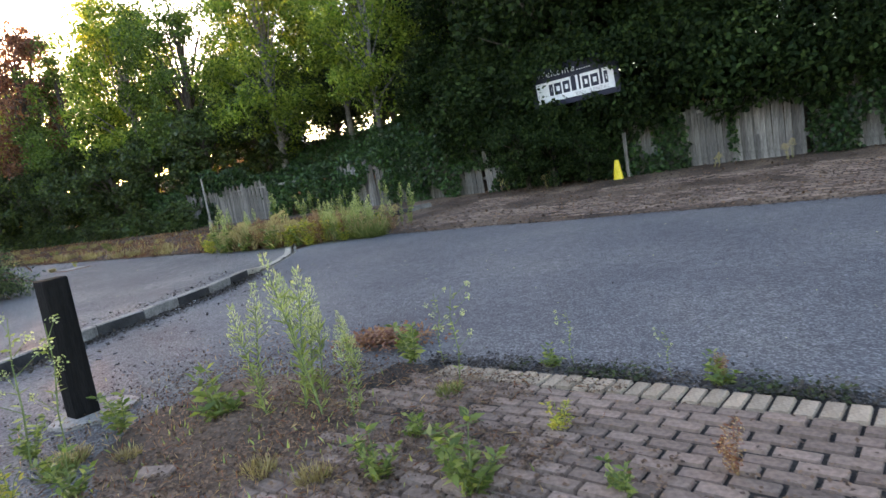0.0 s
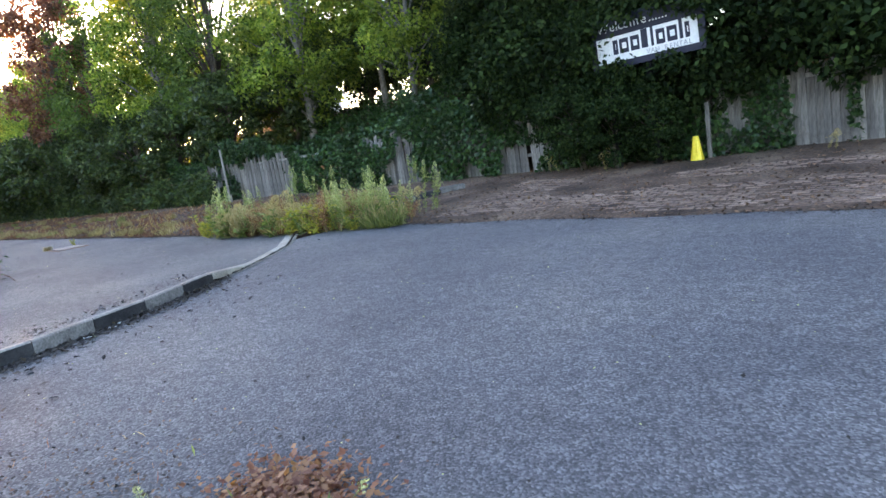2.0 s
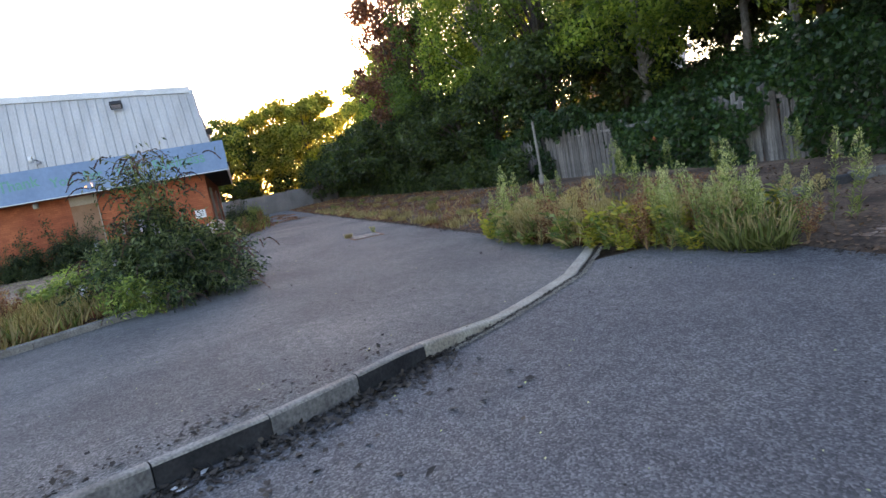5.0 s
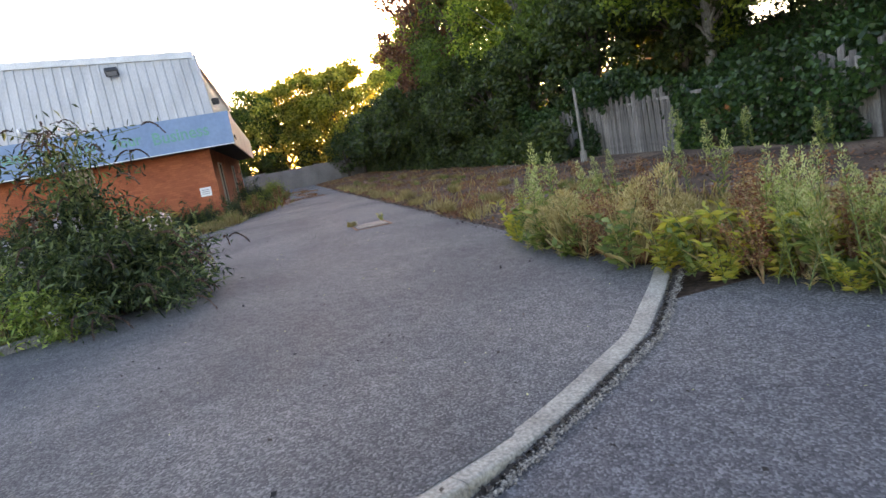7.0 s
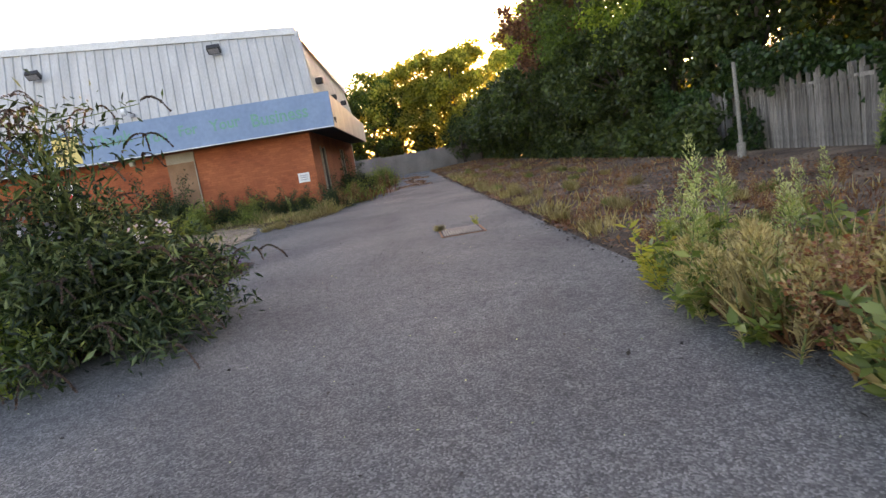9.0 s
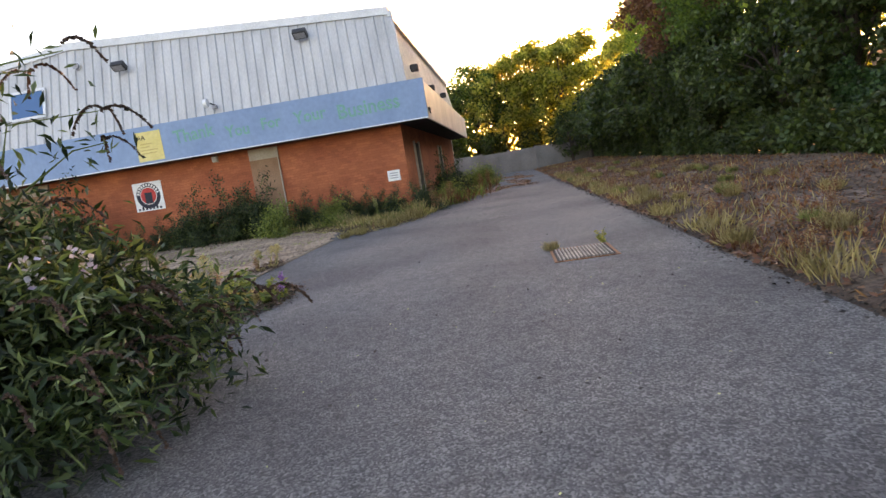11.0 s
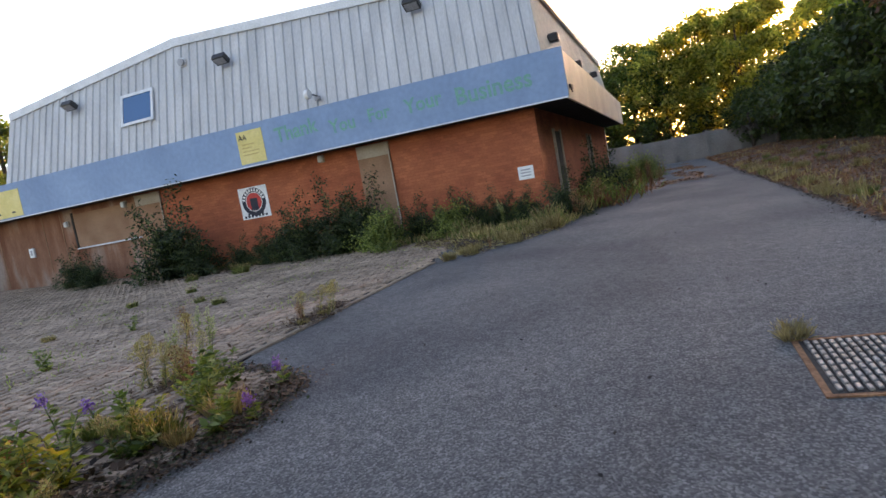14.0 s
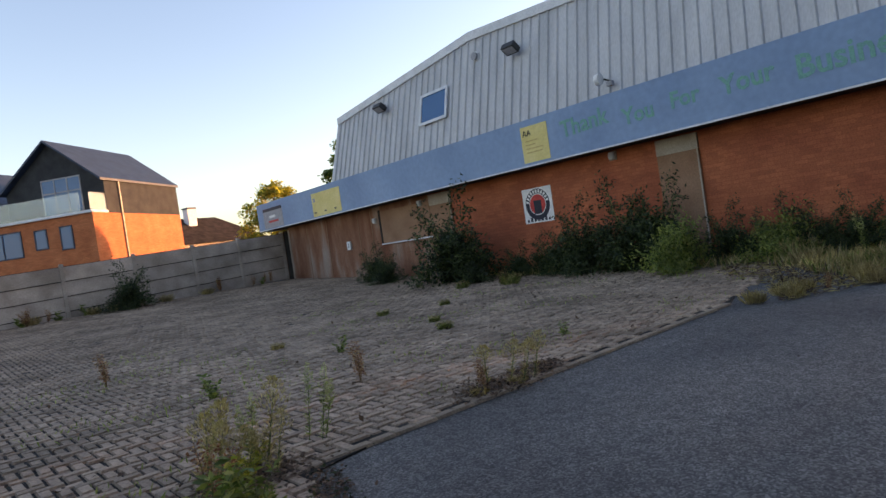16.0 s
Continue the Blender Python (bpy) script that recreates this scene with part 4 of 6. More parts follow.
# near-black strip inside the fence: shade in the gaps between boards, as colour
for a, b in zip(PX, PX[1:]):
    bm = bmesh.new()
    v = []
    for s in (-0.006, 0.006):
        for x in (a, b):
            for z in (cft(x) - 1.9, cft(x) - 0.05):
                v.append(bm.verts.new((x, cfy(x) + s, z)))
    for f in ((0, 2, 3, 1), (4, 5, 7, 6), (0, 1, 5, 4), (2, 6, 7, 3), (1, 3, 7, 5), (0, 4, 6, 2)):
        bm.faces.new([v[i] for i in f])
    bmesh.ops.recalc_face_normals(bm, faces=bm.faces)
    part("backing_board", bm, M_SANDSHADE, cf)

# ---------- end wall of the drive ----------
ew = thing("wall_end", "long low grey concrete wall closing the drive", "wall", kind="structure")
for i in range(14):
    y = -14 + i * 2.0
    part("wall_panel", box(-58.6 + 0.01 * (i % 2), -58.35, y, y + 1.985, -0.1, 1.55 + 0.04 * (i % 3)), M_WALLGREY, ew)
    part("wall_post", box(-58.34, -58.22, y - 0.06, y + 0.06, -0.1, 1.68), M_WALLGREY, ew)

# ---------- modern house beyond the fence ----------
HS = 1.3
house = thing("house", "modern house with orange brick below grey gabled storey", "house", Matrix.Translation((-25.97, -33.19, 0)) @ Matrix(((-0.762, 0.647, 0, 0), (-0.647, -0.762, 0, 0), (0, 0, 1, 0), (0, 0, 0, 1))))


def hz(z):
    return 1.17 + (z - 1.17) * HS


W, LEN = 4.7 * HS, 5.5 * HS
ev, pk, bt = hz(5.85), hz(7.75), hz(4.42)
part("brick_storey", box(-1.2, LEN, 0.0, W + 3.0, 0.3, bt), M_HBRICK, house, "orange brick lower storey")
bm = bmesh.new()
sec = [(0.0, bt + 0.002), (0.0, ev), (W / 2, pk), (W, ev), (W, bt + 0.002)]
for u in (0.05, LEN):
    for v, z in sec:
        bm.verts.new((u, v, z))
bm.verts.ensure_lookup_table()
V = bm.verts
bm.faces.new([V[i] for i in range(5)])
bm.faces.new([V[i + 5] for i in range(4, -1, -1)])
for i in range(5):
    bm.faces.new((V[i], V[i + 5], V[(i + 1) % 5 + 5], V[(i + 1) % 5]))
bmesh.ops.recalc_face_normals(bm, faces=bm.faces)
part("upper_storey", bm, M_HCLAD, house, "grey clad upper storey")
rf = None
for v0, v1 in ((-0.12, W / 2), (W + 0.12, W / 2)):
    bm = bmesh.new()
    z0 = ev - 0.06
    q = [(-0.35, v0, z0), (LEN + 0.1, v0, z0), (LEN + 0.1, v1, pk + 0.03), (-0.35, v1, pk + 0.03)]
    lo = [bm.verts.new(p) for p in q]
    hi = [bm.verts.new((p[0], p[1], p[2] + 0.14)) for p in q]
    bm.faces.new(lo), bm.faces.new(hi[::-1])
    for k in range(4):
        bm.faces.new((lo[k], lo[(k + 1) % 4], hi[(k + 1) % 4], hi[k]))
    bmesh.ops.recalc_face_normals(bm, faces=bm.faces)
    part("roof", bm, M_SLATE, house, "dark slate roof slope")
part("downpipe", box(1.2, 1.29, -0.08, -0.005, 0.4, ev), M_STEEL, house)
part("balcony_slab", box(-1.35, 0.05, -0.05, W + 3.0, bt + 0.003, bt + 0.14), M_TRIM, house)
part("balcony_glass", box(-1.28, -1.26, 0.6, W + 2.9, bt + 0.14, bt + 1.15), clear, house, "clear glass balcony balustrade")
part("balcony_glass", box(-1.26, 0.0, 0.02, 0.04, bt + 0.14, bt + 1.1), clear, house)


def hwin(v0, v1, z0, z1, cols, u, rows=1, fm=M_SLATE):
    w = part("window", box(u - 0.04, u - 0.002, v0, v1, z0, z0 + 0.07), fm, house, "framed window")
    part("window_frame", box(u - 0.04, u - 0.002, v0, v1, z1 - 0.07, z1), fm, w)
    for i in range(cols + 1):
        a = v0 + (v1 - v0 - 0.07) * i / cols
        part("window_frame", box(u - 0.042, u - 0.003, a, a + 0.07, z0, z1), fm, w)
    if rows > 1:
        part("window_frame", box(u - 0.041, u - 0.003, v0, v1, z0 + (z1 - z0) * 0.62, z0 + (z1 - z0) * 0.62 + 0.07), fm, w)
    part("pane", box(u - 0.02, u - 0.012, v0 + 0.05, v1 - 0.05, z0 + 0.05, z1 - 0.05), glass, w)


hwin(1.05 * HS, 2.95 * HS, bt + 0.14, hz(6.22), 3, 0.05, 2, M_GREYINK)
for v0, v1, z0, z1 in ((1.0, 1.6, 3.05, 4.04), (2.2, 2.8, 3.2, 4.04), (3.4, 5.2, 3.0, 4.12)):
    hwin(v0 * HS, v1 * HS, hz(z0), hz(z1), 1 if v1 - v0 < 1 else 2, -1.2)
# second gable of the same house row
h2 = copy_thing(house, house.matrix_world @ Matrix.Translation((0.4, W + 1.2, -0.35)))
h2["label"] = "second gabled house standing behind the first"

# bungalow farther off
bg = thing("bungalow", "distant bungalow with dark tiled roof and white chimney", "house", pose(-36.5, -52, 0.8, 0, 0, 18))
bm = bmesh.new()
for p in ((-6, -4, 3.1), (7, -4, 3.1), (7, 4, 3.1), (-6, 4, 3.1), (-3.5, 0, 5.6), (4.5, 0, 5.6)):
    bm.verts.new(p)
bm.verts.ensure_lookup_table()
V = bm.verts
for f in ((0, 1, 5, 4), (3, 4, 5, 2), (0, 4, 3), (1, 2, 5), (0, 3, 2, 1)):
    bm.faces.new([V[i] for i in f])
bmesh.ops.recalc_face_normals(bm, faces=bm.faces)
part("roof", bm, M_TILE, bg)
part("wall", box(-5.6, 6.6, -3.7, 3.7, -0.5, 3.09), M_CREAM, bg)
part("chimney", box(-0.4, 0.4, 0.6, 1.3, 4.2, 6.3), M_WHITE, bg, "white chimney stack")
part("chimney_cap", box(-0.46, 0.46, 0.54, 1.36, 6.3, 6.42), M_SLATE, bg)
# pale building glimpsed through the trees on the bank
gb = thing("bank_building", "pale building glimpsed through trees above the bank", "building", pose(-29.3, 22.2, 3.1))
part("wall", box(-1.7, 1.7, -2, 2, 0, 1.4), M_WHITE, gb)
part("roof", box(-1.9, 1.9, -2.2, 2.2, 1.4, 1.55), M_ROOF, gb)
for i in range(2):
    part("window", box(-1.3 + 1.5 * i, -0.3 + 1.5 * i, -2.03, -2.002, 0.5, 1.1), glass, gb)


# ---------- plants ----------
def tree(label, seed, height, radius, base, n, leaf, lmat, bmat, clumps=70, lean=0.0, stout=1.0):
    r = np.random.default_rng(seed)
    t = thing("tree", label, "tree")
    bend = r.uniform(-0.4, 0.4, 2)
    top = Vector((bend[0] + lean, bend[1], height * 0.8))
    tr = [(0, 0, -0.2), (top.x * 0.15, top.y * 0.1, height * 0.2), (top.x * 0.5, top.y * 0.4, height * 0.45), tuple(top)]
    r0 = (0.018 * height + 0.04) * stout
    part("trunk", tube(tr, [r0 * 1.25, r0, r0 * 0.7, r0 * 0.2], 9), bmat, t, smooth=True)
    cz = (base + height) / 2
    rz = (height - base) / 2
    centres = []
    while len(centres) < clumps:
        p = r.normal(size=3)
        p /= np.linalg.norm(p)
        p *= r.uniform(0.35, 1.0) ** 0.5
        wob = 0.78 + 0.3 * noise.noise(Vector((p[0] * 1.7 + seed, p[1] * 1.7, p[2] * 1.7)))
        taper = 1.0 - 0.25 * max(0, p[2])
        centres.append((p[0] * radius * wob * taper + top.x * 0.5, p[1] * radius * wob * taper + top.y * 0.5, cz + p[2] * rz * (0.85 + 0.2 * wob)))
    centres = np.array(centres)
    centres[:, 2] = np.maximum(centres[:, 2], base)
    order = r.permutation(clumps)[: 12 + clumps // 6]
    for i in order:
        c = Vector(centres[i])
        h = float(np.clip(c.z * 0.55, height * 0.12, height * 0.7))
        s = Vector((np.interp(h, [p[2] for p in tr], [p[0] for p in tr]), np.interp(h, [p[2] for p in tr], [p[1] for p in tr]), h))
        m = s.lerp(c, 0.5) + Vector((0, 0, 0.25))
        part("limb", tube([s, m, c], [r0 * 0.38, r0 * 0.22, r0 * 0.06], 5), bmat, t)
    which = r.integers(0, clumps, n)
    cr = r.uniform(0.26, 0.6, clumps) * radius * 0.5
    off = r.normal(size=(n, 3))
    off /= np.linalg.norm(off, axis=1)[:, None]
    off *= (r.uniform(0.1, 1.0, n) ** 0.45)[:, None]
    off[:, 2] *= 0.75
    pos = centres[which] + off * cr[which][:, None]
    leaf_part("crown", leaves_mesh("crown", pos, leaf, 0.6, lmat, up=0.35, droop=0.35, r=r), t)
    return t


def put(t, x, y, turn=0.0, scale=1.0, z=None):
    t.matrix_world = Matrix.Translation((x, y, ground_z(x, y) if z is None else z)) @ Matrix.Rotation(radians(turn), 4, "Z") @ Matrix.Scale(scale, 4)
    return t


def again(t, x, y, turn, scale=1.0, z=None, label=""):
    m = Matrix.Translation((x, y, ground_z(x, y) if z is None else z)) @ Matrix.Rotation(radians(turn), 4, "Z") @ Matrix.Scale(scale, 4)
    t0 = t.matrix_world.copy()
    t.scale = (1, 1, 1)
    n = copy_thing(t, m)
    t.matrix_world = t0
    if label:
        n["label"] = label
    return n


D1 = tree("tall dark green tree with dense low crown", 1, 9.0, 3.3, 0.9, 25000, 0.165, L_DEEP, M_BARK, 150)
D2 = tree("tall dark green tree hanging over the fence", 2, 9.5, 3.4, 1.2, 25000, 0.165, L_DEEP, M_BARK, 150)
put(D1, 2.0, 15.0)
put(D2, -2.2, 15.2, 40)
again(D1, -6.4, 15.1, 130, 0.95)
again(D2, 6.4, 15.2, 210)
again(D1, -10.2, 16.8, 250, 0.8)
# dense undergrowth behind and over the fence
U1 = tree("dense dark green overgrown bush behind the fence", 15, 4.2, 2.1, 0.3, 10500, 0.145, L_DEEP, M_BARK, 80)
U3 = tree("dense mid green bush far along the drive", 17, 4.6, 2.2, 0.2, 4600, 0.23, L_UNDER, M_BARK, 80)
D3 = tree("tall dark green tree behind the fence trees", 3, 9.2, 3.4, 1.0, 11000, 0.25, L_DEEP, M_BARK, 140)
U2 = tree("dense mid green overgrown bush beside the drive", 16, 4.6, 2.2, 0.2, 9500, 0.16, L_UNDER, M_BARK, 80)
put(U1, -5.2, 14.5)
for i, (x, y, s) in enumerate(((-8.3, 14.6, 0.95), (-1.6, 14.9, 1.0), (1.6, 14.6, 1.0), (5.0, 14.4, 1.05), (8.5, 14.4, 1.0), (-11.4, 16.2, 0.8), (-3.4, 14.3, 0.9), (0.0, 15.0, 1.35), (3.2, 15.4, 1.4), (-4.0, 16.0, 1.5), (-7.4, 16.2, 1.45), (7.0, 16.0, 1.4), (-5.9, 13.2, 0.42), (-6.9, 13.2, 0.4), (-5.75, 12.35, 0.44), (-5.0, 12.5, 0.4), (-6.5, 12.45, 0.46))):
    again(U1, x, y, 80 * i, s)
put(D3, 4.2, 18.5, 20, 1.15)
for i, (x, y, s) in enumerate(((-0.4, 19, 1.2), (-4.6, 19.2, 1.15), (-8.2, 19.4, 1.1), (9.5, 17, 1.1))):
    again(D3, x, y, 70 * i + 90, s)
put(U3, -38.0, 12.7, 0, 1.05)
put(U2, -22.2, 14.2)
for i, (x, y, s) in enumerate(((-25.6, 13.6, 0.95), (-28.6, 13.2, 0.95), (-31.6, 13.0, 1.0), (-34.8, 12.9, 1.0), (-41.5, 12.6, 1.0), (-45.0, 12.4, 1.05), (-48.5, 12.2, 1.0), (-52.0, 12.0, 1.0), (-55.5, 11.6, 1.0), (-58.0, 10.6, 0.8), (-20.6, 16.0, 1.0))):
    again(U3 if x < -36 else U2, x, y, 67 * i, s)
S1 = tree("sparse light green tree with pale branches", 5, 9.0, 2.7, 1.2, 10500, 0.14, L_LIGHT, M_BIRCH, 70, 0.0, 0.45)
put(S1, -14.6, 16.4)
G1 = tree("light green broad tree beside the fence", 6, 9.4, 3.1, 1.0, 19000, 0.155, L_LIGHT, M_BIRCH, 120, 0.0, 0.6)
G2 = tree("mid green tree leaning towards the drive", 7, 9.6, 3.1, 0.7, 21000, 0.15, L_MID, M_BARK, 130)
put(G1, -19.5, 15.9)
again(S1, -17.2, 17.6, 100, 1.1)
again(G1, -13.2, 19.5, 70, 0.95)
again(G1, -18.4, 20.5, 260, 0.9)
again(G2, -11.2, 21.0, 15, 0.95)
again(G2, -23.5, 19.5, 140, 1.0)
for i, (x, y, s) in enumerate(((-12.8, 17.4, 0.75), (-15.6, 18.4, 0.8), (-18.6, 18.2, 0.85), (-21.6, 17.4, 0.9), (-9.8, 18.6, 0.9), (-8.6, 21.5, 1.3), (-12.2, 22.5, 1.35), (-15.8, 22.0, 1.3), (-20.0, 22.5, 1.4))):
    again(U3 if y > 20 else U2, x, y, 50 * i, s)
put(G2, -24.5, 15.2)
again(G1, -31.0, 16.2, 120, 1.05)
again(G2, -33.5, 14.2, 200, 1.0)
again(G1, -40.2, 14.8, 30, 0.98)
again(G1, -28.6, 14.9, 300, 1.12)
for i, (x, y, s) in enumerate(((-24.4, 20.2, 1.05), (-20.5, 20.8, 1.0), (-16.4, 20.6, 0.95), (-28.5, 20.0, 1.0))):
    again(U3, x, y, 110 * i, s)

C1 = tree("tall copper-leaved tree behind the green ones", 9, 13.5, 3.4, 3.5, 13000, 0.22, L_COPPER, M_BARK, 90)
put(C1, -36.2, 13.2, 0, 0.88)

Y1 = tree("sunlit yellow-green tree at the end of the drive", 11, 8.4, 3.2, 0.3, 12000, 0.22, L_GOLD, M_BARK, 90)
Y2 = tree("green tree beyond the end wall", 12, 8.2, 3.3, 0.3, 13000, 0.22, L_MID, M_BARK, 90)
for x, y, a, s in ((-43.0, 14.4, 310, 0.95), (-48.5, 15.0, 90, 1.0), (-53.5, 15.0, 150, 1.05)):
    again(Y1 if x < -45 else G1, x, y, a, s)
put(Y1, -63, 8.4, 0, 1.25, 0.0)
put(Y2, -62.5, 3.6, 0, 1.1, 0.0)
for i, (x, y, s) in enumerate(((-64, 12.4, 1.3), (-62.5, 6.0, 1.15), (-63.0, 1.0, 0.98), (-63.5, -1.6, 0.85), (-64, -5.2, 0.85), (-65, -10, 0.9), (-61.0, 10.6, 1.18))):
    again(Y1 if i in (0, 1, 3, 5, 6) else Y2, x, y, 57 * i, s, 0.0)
B1 = tree("tree standing behind the building", 14, 8.6, 2.4, 1.5, 9000, 0.2, L_MID, M_BARK, 60)
for i, y in enumerate((-8.0, -4.6, -1.4, 1.8, 4.9, 8.0, 10.8)):
    again(U3, -60.9 - 0.5 * (i % 2), y, 83 * i, 0.72, 0.0, "low green bush behind the end wall")
put(B1, -39.0, -27.5, 0, 1.0, 0.5)
again(Y1, -32.6, -26.6, 40, 0.65, 0.5, "small sunlit yellow-green tree behind the fence")
again(B1, -35.0, -30.0, 140, 0.6, 0.5)


# ivy over the fence and the bank
def ivy_cover():
    r = np.random.default_rng(21)
    n = 84000
    x = r.uniform(-25, 8, n)
    z = r.uniform(0.05, 2.6, n)
    cover = np.array([noise.noise((a * 0.55, b * 0.6, 4.2)) + 0.55 * noise.noise((a * 1.9, b * 1.6, 9.2)) for a, b in zip(x, z)])
    bare = np.zeros(n)
    for a, b, s in ((-4.15, -3.6, 0.55), (-2.9, -2.1, 0.6), (-1.95, -0.7, 0.7), (-0.1, 0.5, 0.5), (-10.3, -9.3, 0.62), (-13.5, -10.4, 0.3), (-20.8, -19.6, 0.5), (-19.6, -17.0, 0.66), (-23.5, -21.5, 0.5), (1.5, 2.4, 0.35)):
        bare = np.maximum(bare, np.where((x > a) & (x < b) & (z < 1.55), s, 0))
    bare = np.maximum(bare, np.where((x > -13.6) & (x < -7.5) & (z < 0.75), 0.42, 0))
    keep = (cover + 0.5 - bare * 1.2 + np.clip(z - 1.35, 0, 1) * 0.5) > 0
    keep &= z < np.array([1.75 + 1.1 * noise.noise((a * 0.45, 1.3, 0)) + 0.5 * noise.noise((a * 1.7, 5.3, 0)) for a in x])
    x, z, cover = x[keep], z[keep], cover[keep]
    y = 12.93 - np.clip(cover + 0.3, 0, 0.9) * 0.45 * r.uniform(0.2, 1, len(x)) - 0.25 * np.clip(z - 1.4, 0, 1)
    pos = np.stack([x, y, z + 0.15], 1)
    dirs = np.tile(np.array([0, -0.45, -0.5]), (len(x), 1)) + r.normal(size=(len(x), 3)) * 0.5
    ob = leaf_part("ivy", leaves_mesh("ivy", pos, 0.088, 0.85, L_IVY, up=0.1, dirs=dirs, r=r))
    tagged(ob, "thick dark green ivy over the timber fence", "ivy", "", "stuff")
    # boughs that hang over the top of the fence
    m = 26000
    x = r.uniform(-9, 9, m)
    low = np.array([1.28 + 0.5 * noise.noise((a * 0.8, 2.2, 6)) + 0.2 * noise.noise((a * 2.6, 4.4, 1)) for a in x])
    u = r.uniform(0, 1, m)
    z = low + 2.3 * u
    y = 12.75 - 0.75 * np.sin(np.pi * np.clip(u * 1.2, 0, 1)) * r.uniform(0.1, 1, m)
    keep = ~((np.abs(x + 4.97) < 1.0) & (z > 1.95) & (z < 2.95) & (y < 12.4))
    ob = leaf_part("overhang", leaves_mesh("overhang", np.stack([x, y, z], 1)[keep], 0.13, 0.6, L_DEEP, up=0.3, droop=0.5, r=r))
    tagged(ob, "dark leafy boughs hanging over the timber fence", "foliage", "", "stuff")
    # twigs across the ends of the board sign
    Q = []
    for cx, cz, rad, k in ((-6.05, 2.85, 0.3, 520), (-6.1, 2.35, 0.2, 260), (-4.05, 2.9, 0.26, 420), (-5.3, 3.05, 0.26, 420), (-4.6, 3.0, 0.2, 240), (-5.5, 1.98, 0.22, 320), (-4.5, 1.98, 0.16, 160)):
        o = r.normal(size=(k, 3)) * rad * np.array([0.75, 0.25, 0.5])
        Q.append(np.array([cx, 12.1, cz]) + o)
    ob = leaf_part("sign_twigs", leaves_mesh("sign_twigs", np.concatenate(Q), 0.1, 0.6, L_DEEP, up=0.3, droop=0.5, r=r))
    tagged(ob, "leafy twigs grown across the board sign", "foliage", "", "stuff")
    m = 30000
    x = r.uniform(-24, -8, m)
    y = 13.1 + 5.0 * r.uniform(0, 1, m) ** 1.3
    z = np.array([ground_z(a, b) for a, b in zip(x, y)]) + 0.35 + 0.45 * np.array([noise.noise((a * 0.5, b * 0.5, 2)) for a, b in zip(x, y)]) + r.uniform(0, 0.25, m) + np.clip(0.9 - np.abs(y - 13.6), 0, 0.9)
    ob = leaf_part("bank_ivy", leaves_mesh("bank_ivy", np.stack([x, y, z], 1), 0.12, 0.8, L_IVY, up=0.4, r=r))
    tagged(ob, "ivy and bramble covering the bank", "ivy", "", "stuff")
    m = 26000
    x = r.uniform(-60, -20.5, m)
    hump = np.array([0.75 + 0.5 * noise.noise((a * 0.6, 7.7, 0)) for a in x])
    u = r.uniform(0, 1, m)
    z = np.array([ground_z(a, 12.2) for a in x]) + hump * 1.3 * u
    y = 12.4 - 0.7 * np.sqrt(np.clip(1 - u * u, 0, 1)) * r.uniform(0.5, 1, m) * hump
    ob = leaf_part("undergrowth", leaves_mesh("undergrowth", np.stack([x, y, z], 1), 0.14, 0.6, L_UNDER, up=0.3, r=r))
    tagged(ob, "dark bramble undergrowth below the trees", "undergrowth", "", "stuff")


ivy_cover()


